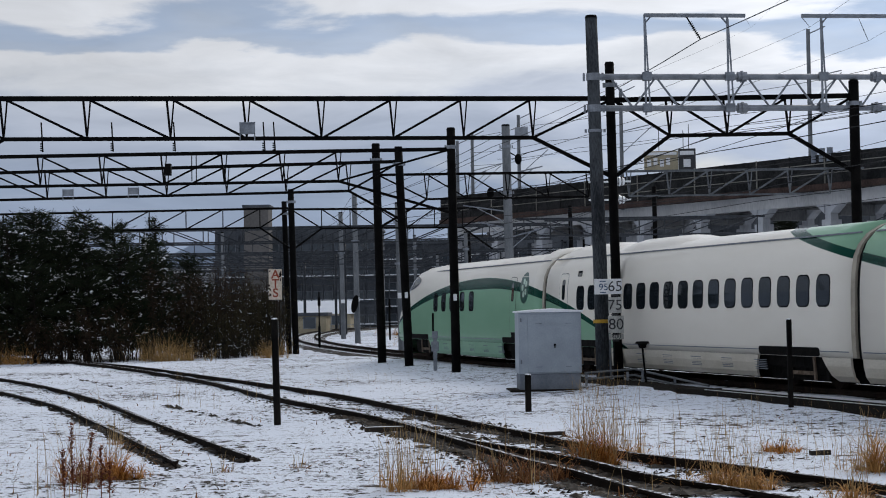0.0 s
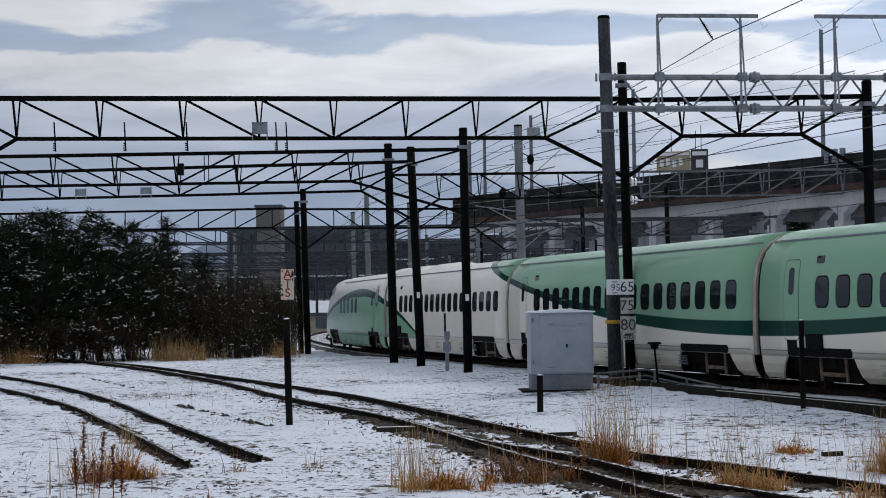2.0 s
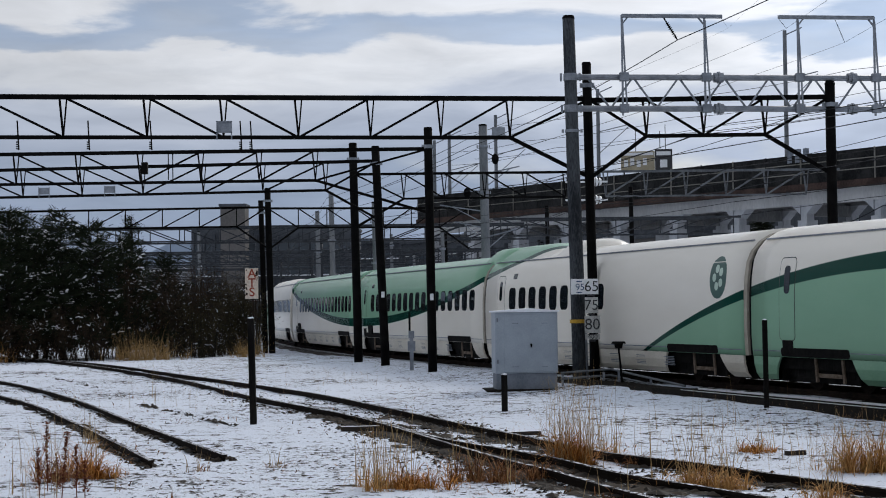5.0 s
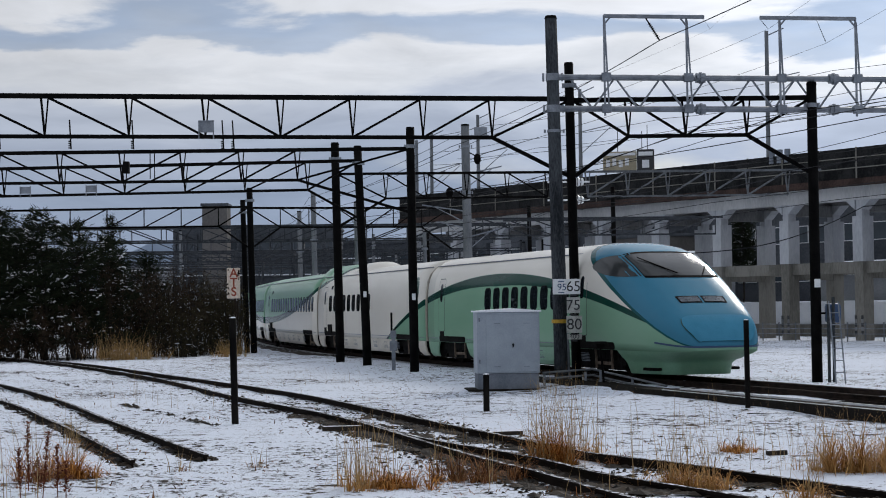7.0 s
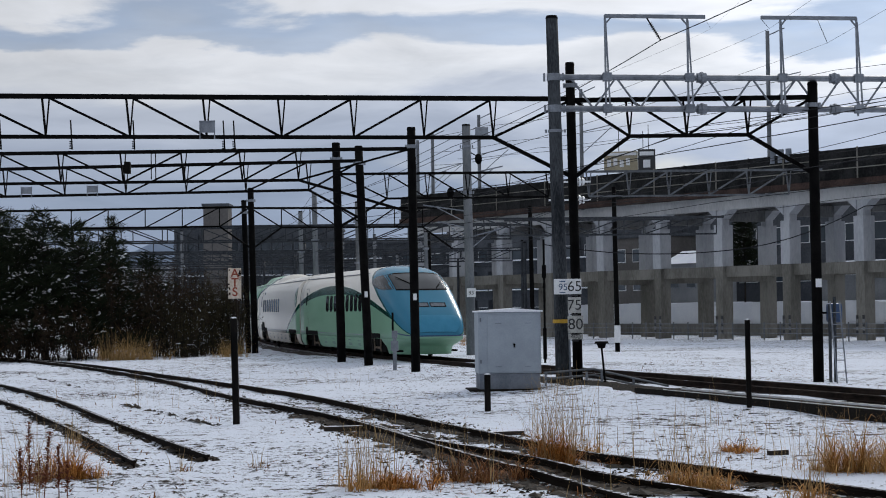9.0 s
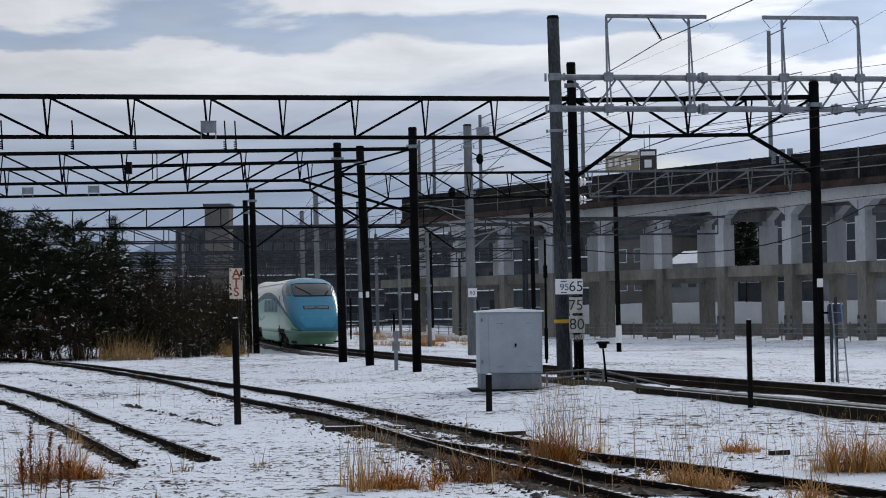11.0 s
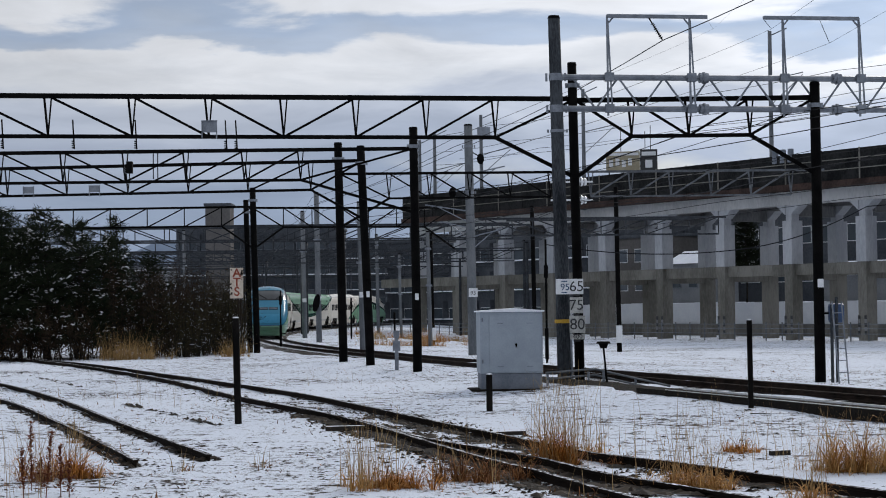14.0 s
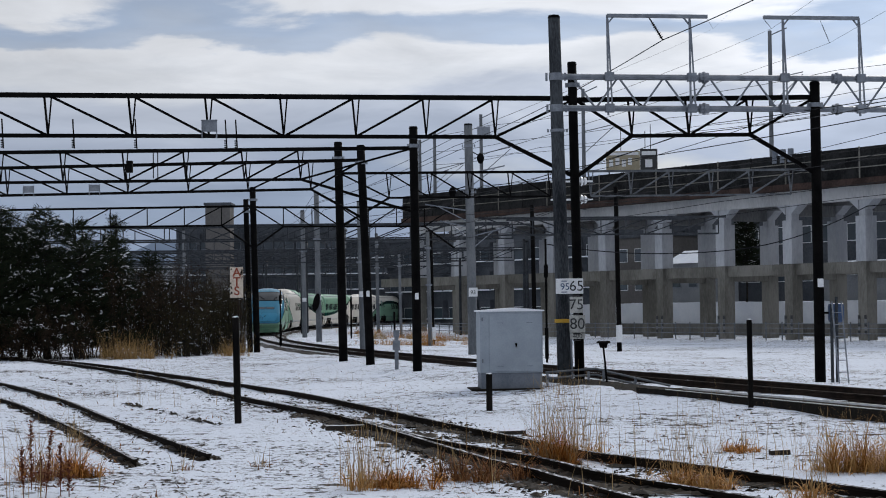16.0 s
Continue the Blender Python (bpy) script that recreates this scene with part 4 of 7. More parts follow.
def build_poles():
    L = "tall dark concrete catenary mast standing in the snow"
    big = pole(3.34, 52.0, -0.15, 9.96, 0.208, 0.165, M_CONC_POLE, -0.18, L, "concrete_mast", ((8.30, 0.2), (7.42, 0.2), (6.8, 0.08)))
    bm = bmesh.new()
    add_tube(bm, (-0.04, 0, 1.62), (-0.04, 0, 1.72), 0.235, None, 14)
    part("yellow_band", bm, M_YELLOW, big)
    bm = bmesh.new()
    add_tube(bm, (0.19, -0.12, -0.2), (0.16, -0.12, 1.5), 0.035, None, 8)
    part("cable_pipe", bm, M_STEEL_GREY, big)
    S = "black steel gantry post standing in thin snow"
    for x, y, z0, z1, r, lean in ((3.82, 53.0, -0.15, 8.78, 0.14, -0.11), (10.6, 53.0, -0.5, 8.14, 0.155, -0.02), (-0.90, 63.3, -0.3, 8.0, 0.155, -0.06), (-2.75, 70.3, -0.3, 8.0, 0.165, -0.30), (-4.03, 75.2, -0.3, 8.57, 0.175, -0.14), (-9.62, 96.65, -0.3, 8.2, 0.17, -0.17), (-10.27, 99.6, -0.3, 7.75, 0.15, -0.18), (-14.75, 50.05, -0.3, 7.87, 0.145, 0.0)):
        p = pole(x, y, z0, z1, r, r * 0.92, M_STEEL_BLACK, lean, S, "gantry_post", ((z1 - 0.6, 0.12),))
        tagged(p, group="black gantry posts")
        if x in (-0.90, -2.75, 10.6):
            small_plate(p, (0.02 + lean * 0.3, -r - 0.03, {-0.90: 2.62, -2.75: 2.78, 10.6: 3.0}[x]), 0.12 if x < 10 else 0.17, 0.22 if x < 10 else 0.24)
    G = "grey concrete catenary mast beyond the train's track"
    for x, y, z1, r in ((1.38, 89.0, 10.6, 0.23), (-8.49, 127.9, 9.9, 0.2), (-11.1, 150.0, 9.8, 0.2), (-4.3, 99.6, 7.6, 0.16), (-3.4, 150.0, 6.3, 0.12), (-1.9, 150.0, 6.0, 0.12), (-0.8, 112.0, 6.5, 0.13), (-6.2, 178.0, 9.0, 0.17), (-2.9, 205.0, 8.6, 0.16), (-22.0, 160.0, 8.8, 0.15)):
        p = pole(x, y, -0.9, z1, r, r * 0.85, M_CONC_PALE, -0.12, G, "concrete_mast", ((z1 - 1.0, 0.12), (z1 - 3.2, 0.12)))
        tagged(p, group="grey masts")
        if (x, y) == (1.38, 89.0):
            b = small_plate(p, (0.02, -r - 0.04, 3.55), 0.42, 0.42)
            lettering("plate_number", "93", 0.26, Matrix.Translation((0.02, -r - 0.058, 3.53)) @ pose(0, 0, 0, 90), M_INK, p)
            bm = bmesh.new()
            add_box(bm, (0.62, -0.1, 11.2), (0.62, 0.04, 0.42), bevel=0.02)
            add_bar(bm, (-0.3, -0.05, 11.0), (1.0, -0.05, 11.0), 0.06)
            part("number_board", bm, M_STEEL_GREY, p)
            for zz, xx in ((9.9, 0.45), (8.3, -0.9)):
                bm = bmesh.new()
                bmesh.ops.create_uvsphere(bm, u_segments=10, v_segments=8, radius=0.2, matrix=Matrix.Translation((xx, 0, zz)) @ Matrix.Diagonal((0.9, 0.9, 1.3, 1)))
                add_bar(bm, (0, 0, zz + 0.35), (xx, 0, zz + 0.1), 0.05)
                part("insulator", bm, M_STEEL_BLACK, p, "dark round insulator on an arm")
            for zz, ln in ((9.2, 1.6), (7.4, -2.2), (6.2, 1.4), (6.6, -1.5)):
                bm = bmesh.new()
                add_bar(bm, (0, 0, zz), (ln, 0.2, zz + 0.35), 0.06)
                add_bar(bm, (0, 0, zz - 0.6), (ln * 0.7, 0.2, zz + 0.22), 0.045)
                part("cantilever", bm, M_STEEL_GREY, p)
        if x == -8.49:
            bm = bmesh.new()
            bmesh.ops.create_uvsphere(bm, u_segments=12, v_segments=8, radius=0.5, matrix=Matrix.Translation((-0.16, -0.3, 3.3)) @ Matrix.Rotation(radians(12), 4, "Y") @ Matrix.Diagonal((0.46, 0.3, 1.25, 1)))
            part("signal_hood", bm, M_STEEL_BLACK, p, "tall black oval signal hood")
        if x in (-8.49, -11.1, -4.3):
            small_plate(p, (0.0, -r - 0.03, 3.6), 0.32, 0.3)
    # dark slender posts before and under the viaduct
    for x, y, z1, r in ((11.2, 120.0, 9.5, 0.16), (6.3, 130.0, 8.9, 0.16), (-0.7, 120.0, 6.7, 0.14)):
        p = pole(x, y, -1.0, z1, r, r * 0.9, M_STEEL_BLACK, -0.1, "slender dark post by the viaduct", "gantry_post")
        tagged(p, group="black gantry posts")
        if x != 6.3:
            bm = bmesh.new()
            add_tube(bm, (0, 0, 0.6 if x > 0 else 0.9), (0, 0, 1.7), r * 1.25, None, 12)
            part("white_sleeve", bm, M_WHITE, p)
    # short marker posts and signals
    for x, y, z1, r, nm in ((-9.23, 106.2, 3.45, 0.06, "signal_post"), (3.98, 72.8, 4.95, 0.06, "signal_post"), (-6.9, 140.0, 3.2, 0.09, "signal_post")):
        p = empty(nm, pose(x, y, -0.4), "slender dark signal post with a small head", "signal post")
        bm = bmesh.new()
        add_tube(bm, (0, 0, -0.2), (0, 0, z1), r * 0.7, None, 8)
        part("tube", bm, M_STEEL_BLACK, p)
        bm = bmesh.new()
        add_box(bm, (0, 0, z1 - (1.25 if z1 > 4 else 0.55)), (0.16, 0.12, 0.5), bevel=0.02)
        part("signal_head", bm, M_STEEL_BLACK, p)
        bm = bmesh.new()
        add_box(bm, (0, 0, 0.9), (0.14, 0.14, 1.2), bevel=0.02)
        part("sleeve", bm, M_STEEL_BLACK, p)
    p = empty("relay_post", pose(-1.64, 64.7, -0.3), "short post with a grey terminal box in the snow", "post")
    bm = bmesh.new()
    add_bar(bm, (0, 0, -0.2), (0, 0, 1.3), 0.13)
    add_box(bm, (0, -0.02, 0.95), (0.26, 0.2, 0.34), bevel=0.02)
    add_box(bm, (0, -0.02, 1.35), (0.2, 0.18, 0.25), bevel=0.02)
    part("terminal_box", bm, M_STEEL_GREY, p)
    bm = bmesh.new()
    add_bar(bm, (-0.06, 0, 1.3), (-0.06, 0, 2.1), 0.07)
    part("upper_post", bm, M_STEEL_BLACK, p)


def build_gantries():
    T = "black steel truss gantry spanning the yard tracks"
    A, B = (-14.75, 50.05), (3.8, 53.0)
    xs = [-12.85, -10.66, -8.44, -6.39, -4.36, -2.38, -0.43, 1.51]
    fr = [(x - A[0]) / (B[0] - A[0]) for x in xs]
    g, P = gantry(A, B, 7.80, 1.10, fr, fr[4] - 0.01, M_STEEL_BLACK, T, chord=0.13, web=0.055)
    hang = [(0.156, 0.5), (0.256, 0.4), (0.345, 0.5), (0.475, 0.45), (0.49, 0.45)]
    for f, h in hang:
        bm = bmesh.new()
        p = P(f, 6.7)
        add_bar(bm, p + Vector((0, -0.05, 0.45)), p + Vector((0.04, -0.05, -0.35)), 0.035)
        for k in range(4):
            add_tube(bm, p + Vector((0, -0.05, -0.12 - 0.06 * k)), p + Vector((0, -0.05, -0.15 - 0.06 * k)), 0.035, None, 8)
        part("hanger", bm, M_STEEL_BLACK, g)
    for f, z in ((0.452, 6.83), ):
        bm = bmesh.new()
        c = P(f, z)
        for dx in (-0.2, 0.2):
            add_bar(bm, c + Vector((dx, -0.08, -0.2)), c + Vector((dx, -0.08, 0.3)), 0.03)
        for dz in (0.0, 0.3):
            add_bar(bm, c + Vector((-0.22, -0.08, dz)), c + Vector((0.22, -0.08, dz)), 0.03)
        add_box(bm, c + Vector((0, -0.07, 0.15)), (0.38, 0.015, 0.27))
        part("number_board", bm, M_STEEL_GREY, g)
    A, B = (3.8, 53.0), (10.6, 53.0)
    fr = [(x - A[0]) / (B[0] - A[0]) for x in (5.38, 7.0, 8.73)]
    gantry(A, B, 7.76, 1.04, fr, fr[1], M_STEEL_BLACK, T, chord=0.13, web=0.06)
    A, B = (-21.3, 63.2), (-0.95, 63.3)
    fr = [(x - A[0]) / (B[0] - A[0]) for x in (-19.3, -17.1, -14.9, -12.8, -10.7, -8.65, -6.68, -4.78)]
    g, P = gantry(A, B, 7.33, 1.02, fr, fr[4] + 0.001, M_STEEL_BLACK, T, chord=0.12, web=0.05)
    bm = bmesh.new()
    c = P((-10.55 + 21.3) / 20.35, 6.8)
    add_box(bm, c, (0.2, 0.25, 0.4), bevel=0.02)
    part("signal_lamp_box", bm, M_STEEL_BLACK, g)
    for xx in (-9.75, -9.6):
        bm = bmesh.new()
        p = P((xx + 21.3) / 20.35, 7.3)
        add_bar(bm, p, p + Vector((0, 0, -0.9)), 0.03)
        part("hanger", bm, M_STEEL_BLACK, g)
    A, B = (-23.0, 73.06), (-2.95, 70.3)
    fr = [(x - A[0]) / (B[0] - A[0]) for x in (-21.3, -19.1, -16.75, -14.4, -12.0, -9.65, -7.35, -4.95)]
    g, P = gantry(A, B, 7.5, 1.06, fr, fr[4] + 0.001, M_STEEL_BLACK, T, chord=0.12, web=0.05)
    for xx in (-15.9, -13.3):
        bm = bmesh.new()
        c = P((xx + 23.0) / 20.05, 6.55)
        for dx in (-0.2, 0.2):
            add_bar(bm, c + Vector((dx, -0.08, -0.2)), c + Vector((dx, -0.08, 0.25)), 0.03)
        add_box(bm, c + Vector((0, -0.07, 0.1)), (0.42, 0.02, 0.26))
        part("number_board", bm, M_STEEL_GREY, g)
    fr = even(11, 0.10, 0.93)
    gantry((-4.1, 75.2), (4.6, 75.55), 7.36, 1.0, [f / 0.444 for f in fr if f < 0.44], 1.2, M_STEEL_BLACK, "dark lattice gantry over the far tracks", chord=0.10, web=0.05, right_knee=False)
    g, P = gantry((4.6, 75.55), (15.5, 76.0), 7.36, 1.0, [(f - 0.444) / 0.556 for f in fr if f > 0.45], 0.05, M_GALV_DULL, "galvanised lattice gantry before the viaduct", chord=0.09, web=0.06, left_knee=False, right_knee=False)
    for z in (6.95, 6.22):
        bm = bmesh.new()
        for k in range(4):
            add_tube(bm, (5.31 + 0.14 * k, 75.5, z), (5.40 + 0.14 * k, 75.5, z), 0.26 - 0.03 * k, 0.20 - 0.03 * k, 14)
        add_bar(bm, (4.36, 75.5, z), (6.06, 75.5, z), 0.07)
        part("spool_insulator", bm, M_WHITE, g, "pale ribbed spool insulator")
    gantry((-26.0, 98.0), (-9.8, 96.7), 7.28, 0.98, even(8, 0.06, 0.9), 0.45, M_STEEL_BLACK, T, chord=0.11, web=0.05, far=True)
    gantry((-9.8, 96.7), (0.6, 99.0), 7.22, 1.0, even(6, 0.15, 0.85), 0.5, M_STEEL_BLACK, T, chord=0.11, web=0.05, far=True)
    F = "distant grey lattice gantry over the far tracks"
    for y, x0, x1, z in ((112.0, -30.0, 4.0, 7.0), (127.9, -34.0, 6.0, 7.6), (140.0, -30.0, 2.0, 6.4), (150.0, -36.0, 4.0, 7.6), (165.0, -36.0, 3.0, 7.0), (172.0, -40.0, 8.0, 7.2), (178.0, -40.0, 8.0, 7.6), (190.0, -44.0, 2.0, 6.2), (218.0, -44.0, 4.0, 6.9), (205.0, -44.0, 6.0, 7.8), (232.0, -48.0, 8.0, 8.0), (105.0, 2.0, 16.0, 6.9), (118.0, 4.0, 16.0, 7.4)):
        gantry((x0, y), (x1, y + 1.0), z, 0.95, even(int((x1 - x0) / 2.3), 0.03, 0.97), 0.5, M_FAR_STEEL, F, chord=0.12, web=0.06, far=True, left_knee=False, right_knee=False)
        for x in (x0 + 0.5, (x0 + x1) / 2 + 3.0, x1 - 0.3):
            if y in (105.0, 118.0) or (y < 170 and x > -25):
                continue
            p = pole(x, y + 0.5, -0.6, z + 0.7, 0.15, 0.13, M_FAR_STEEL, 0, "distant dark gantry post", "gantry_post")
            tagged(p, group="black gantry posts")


def build_feeder_truss():
    """The galvanised truss on the concrete mast, with its portal frames and insulators."""
    g = empty("feeder_truss", label="galvanised lattice beam with feeder frames on a concrete mast", category="gantry")
    A, B = Vector((3.5, 56.2, 0)), Vector((16.5, 58.1, 0))
    d = (B - A) / (B.x - A.x)
    k = 0.9246
    up = Vector(EYE)
    P = lambda x, z, o=0.0: up + (A + d * (x - A.x) + Vector((0, -o, z)) - up) * k

    def tube(name, p, q, r, parent=g, n=8):
        bm = bmesh.new()
        add_tube(bm, p, q, r, None, n)
        return part(name, bm, M_STEEL_GREY, parent)

    for z in (8.82, 7.87):
        tube("chord", P(3.4, z), P(16.5, z), 0.085)
    for z in (8.82, 7.87):
        for x in (7.98, 12.15):
            bm = bmesh.new()
            add_tube(bm, P(x - 0.14, z), P(x + 0.14, z), 0.14, None, 10)
            add_tube(bm, P(x - 0.03, z), P(x + 0.03, z), 0.17, None, 10)
            part("chord_flange", bm, M_STEEL_GREY, g)
    x, hi = 3.95, True
    while x < 16:
        tube("lattice_bar", P(x, 8.82 if hi else 7.87), P(x + 0.70, 7.87 if hi else 8.82), 0.03, n=6)
        x, hi = x + 0.70, not hi
    for x0, x1, cl, cr in ((5.02, 7.55, 0.0, 0.55), (10.45, 12.85, 0.6, 0.0)):
        for x in (x0, x1):
            bm = bmesh.new()
            add_bar(bm, P(x, 7.65, 0.14), P(x, 10.68, 0.14), 0.055)
            add_bar(bm, P(x + (0.16 if x == x1 else 0.13), 7.75, 0.14), P(x + 0.02, 10.55, 0.14), 0.045)
            for z in (8.82, 7.87):
                add_box(bm, P(x + 0.05, z, 0.1), (0.26, 0.2, 0.24), bevel=0.02)
            part("portal_leg", bm, M_STEEL_GREY, g)
        bm = bmesh.new()
        add_bar(bm, P(x0 - cl, 10.66, 0.14), P(x1 + cr, 10.66, 0.14), 0.10)
        add_bar(bm, P(x0, 10.4, 0.14), P(x0 + 0.2, 10.64, 0.14), 0.04)
        add_bar(bm, P(x1, 10.4, 0.14), P(x1 - 0.2, 10.64, 0.14), 0.04)
        part("portal_beam", bm, M_STEEL_GREY, g)
    ends = []
    for x, dx, dz in ((6.30, 0.42, -0.68), (8.08, 0.2, -0.32), (9.85, 0.25, -0.3), (11.62, 0.3, -0.72)):
        a, b = P(x, 10.62, 0.14), P(x + dx, 10.62 + dz, 0.14)
        bm = bmesh.new()
        add_tube(bm, a, b, 0.02, None, 6)
        n = 9 if dz < -0.5 else 4
        for k in range(n):
            f = 0.25 + 0.7 * k / n
            add_tube(bm, a.lerp(b, f), a.lerp(b, f + 0.03), 0.06, 0.035, 10)
        part("insulator", bm, M_STEEL_BLACK, g, "ribbed dark insulator string")
        ends.append(b)
    return ends


def wire(pts, r=0.014, sag=0.25, label="thin dark overhead wire above the tracks"):
    bm = bmesh.new()
    way = []
    for a, b in zip(pts, pts[1:]):
        a, b = Vector(a), Vector(b)
        for i in range(9):
            f = i / 9
            way.append(a.lerp(b, f) - Vector((0, 0, 4 * sag * f * (1 - f))))
    way.append(Vector(pts[-1]))
    n = 5
    sec = [(r * math.cos(i * math.tau / n), r * math.sin(i * math.tau / n)) for i in range(n)]
    sweep(bm, way, sec)
    tagged(mesh_ob("overhead_wire", bm, M_WIRE), label, "wire", "overhead wires")


build_poles()
build_gantries()
ENDS = build_feeder_truss()


def build_wires():
    far = ((0.6, 9.6), (1.0, 10.2), (1.9, 9.9), (2.3, 9.3))
    for e, (dx, z) in zip(ENDS, far):
        near = Vector((e.x + 7.0, 24.0, e.z + 1.2))
        wire([near, e, (dx, 89.0, z), (-9.5 + dx * 0.6, 128.0, z - 0.6), (-12.5 + dx * 0.6, 150.0, z - 0.8), (-13.5 + dx, 205.0, z - 1.2)])
    # catenary over the train's track and the ones beyond it
    for off, z, r in ((0, 5.1, 0.01), (0, 6.2, 0.012), (-5.2, 5.2, 0.01), (-5.2, 6.3, 0.012), (-9.5, 5.3, 0.01), (-9.5, 6.5, 0.012)):
        wire([on_line(s, off, z) for s in (-30, 15, 45, 75, 110, 150, 200, 260)], r, 0.06 if z < 5.6 else 0.3)
    for off, z in ((-3.4, 7.2), (-4.6, 7.6), (-7.0, 7.9), (-11.5, 7.0), (-14.0, 8.3)):
        wire([on_line(s, off, z) for s in (-25, 14, 48, 80, 120, 170, 240)], 0.012, 0.45)
    for off, z in ((6.5, 6.2), (6.5, 5.3), (11.0, 6.1), (11.0, 5.3), (15.5, 6.0)):
        wire([on_line(s, off, z) for s in (54, 80, 110, 150, 200)], 0.014, 0.3)
    # sagging line before the viaduct
    wire([(6.0, 110.0, 5.6), (17.0, 108.0, 5.1), (24.0, 106.0, 7.4), (34.0, 104.0, 9.4)], 0.03, 0.4, "sagging taped cable before the viaduct")


build_wires()


# ---- yard furniture ----
def build_cabinet():
    z = -0.30
    c = empty("signal_cabinet", pose(1.74, 50.2, z, 0, 0, 4), "pale grey steel signal cabinet on a concrete plinth in the snow", "cabinet")
    w, d, h = 1.66, 1.15, 1.62
    bm = bmesh.new()
    add_box(bm, (0, 0, 0.25), (w * 0.97, d * 0.95, 0.46), bevel=0.02)
    part("plinth", bm, M_CAB_BASE, c)
    bm = bmesh.new()
    add_box(bm, (0, 0, 0.48 + h / 2), (w, d, h), bevel=0.015)
    body = part("body", bm, M_CAB, c)
    bm = bmesh.new()
    add_box(bm, (0.1, -d / 2 - 0.006, 0.48 + h / 2 - 0.02), (w - 0.28, 0.03, h - 0.12), bevel=0.008)
    door = part("door", bm, M_CAB, c)
    bm = bmesh.new()
    add_tube(bm, (0.12, -d / 2 - 0.02, 1.24), (0.12, -d / 2 - 0.06, 1.24), 0.03, None, 10)
    add_box(bm, (0.12, -d / 2 - 0.04, 1.21), (0.03, 0.03, 0.09))
    part("handle", bm, M_STEEL_BLACK, door, "black turn handle")
    for x in (-0.30, 0.48):
        bm = bmesh.new()
        add_box(bm, (x, -d / 2 - 0.026, 1.80), (0.16, 0.02, 0.012))
        add_box(bm, (x, -d / 2 - 0.026, 0.66), (0.16, 0.02, 0.012))
        part("louvre", bm, M_CAB_BASE, door)
    bm = bmesh.new()
    for k in (0.75, 1.85):
        add_tube(bm, (-w / 2 + 0.06, -d / 2 - 0.03, k), (-w / 2 + 0.06, -d / 2 - 0.03, k + 0.1), 0.02, None, 8)
    part("hinge", bm, M_STEEL_GREY, c)
    bm = bmesh.new()
    top = 0.48 + h
    vs = {}
    for sx in (-1, 1):
        for sy in (-1, 1):
            vs[sx, sy] = bm.verts.new((sx * (w / 2 + 0.05), sy * (d / 2 + 0.05), top))
    for sx in (-1, 1):
        for sy in (-1, 1):
            vs[sx, sy, 1] = bm.verts.new((sx * (w / 2 + 0.05), sy * (d / 2 + 0.05), top + 0.035))
    r0, r1 = bm.verts.new((0.1, -d / 2 - 0.05, top + 0.10)), bm.verts.new((0.1, d / 2 + 0.05, top + 0.10))
    bm.faces.new((vs[-1, -1, 1], r0, r1, vs[-1, 1, 1])), bm.faces.new((r0, vs[1, -1, 1], vs[1, 1, 1], r1))
    bm.faces.new((vs[-1, -1], vs[1, -1], vs[1, -1, 1], r0, vs[-1, -1, 1])), bm.faces.new((vs[-1, 1], vs[-1, 1, 1], r1, vs[1, 1, 1], vs[1, 1]))
    bm.faces.new((vs[-1, -1], vs[-1, -1, 1], vs[-1, 1, 1], vs[-1, 1])), bm.faces.new((vs[1, -1], vs[1, 1], vs[1, 1, 1], vs[1, -1, 1]))
    bm.faces.new((vs[-1, -1], vs[-1, 1], vs[1, 1], vs[1, -1]))
    bmesh.ops.recalc_face_normals(bm, faces=bm.faces)
    part("roof", bm, M_SNOWCAP, c, "shallow gabled lid dusted with snow")
    bm = bmesh.new()
    add_box(bm, (0, 0, 0.0), (w + 0.5, d + 0.4, 0.14), bevel=0.02)
    part("footing", bm, M_BALLAST_DARK, c)


def build_speed_signs():
    s = empty("speed_sign", pose(3.68, 51.35, -0.15), "stacked white railway speed plates on a slim dark post", "sign")
    bm = bmesh.new()
    add_bar(bm, (-0.03, 0.1, -0.2), (-0.03, 0.1, 2.8), 0.09)
    part("post", bm, M_STEEL_BLACK, s)
    rows = ((-0.04, 2.62, 0.37, 0.42, "65", 0.34), (-0.05, 2.11, 0.36, 0.44, "75", 0.34), (-0.03, 1.585, 0.43, 0.47, "80", 0.36), (-0.03, 1.25, 0.40, 0.15, "400", 0.15))
    for x, z, w, h, txt, size in rows:
        b = small_plate(s, (x, 0.0, z), w, h, M_WHITE if txt == "65" else M_PLATE_OLD, "speed_plate")
        lettering("number", txt, size * 1.18, Matrix.Translation((x, -0.014, z - size * 0.02)) @ pose(0, 0, 0, 90), M_INK, s)
        bm = bmesh.new()
        add_box(bm, (x - 0.02, -0.012, z - h / 2 - 0.04), (0.2, 0.012, 0.03))
        part("line_bar", bm, M_INK, s)
    small_plate(s, (-0.42, -0.06, 2.62), 0.38, 0.42, M_WHITE, "mast_plate")
    lettering("number", "95", 0.26, Matrix.Translation((-0.36, -0.074, 2.60)) @ pose(0, 0, 0, 90), M_INK_BLUE, s)
    for dz in (0.14, -0.16):
        bm = bmesh.new()
        add_box(bm, (-0.38, -0.072, 2.62 + dz), (0.16, 0.008, 0.025))
        part("line_bar", bm, M_INK_BLUE, s)


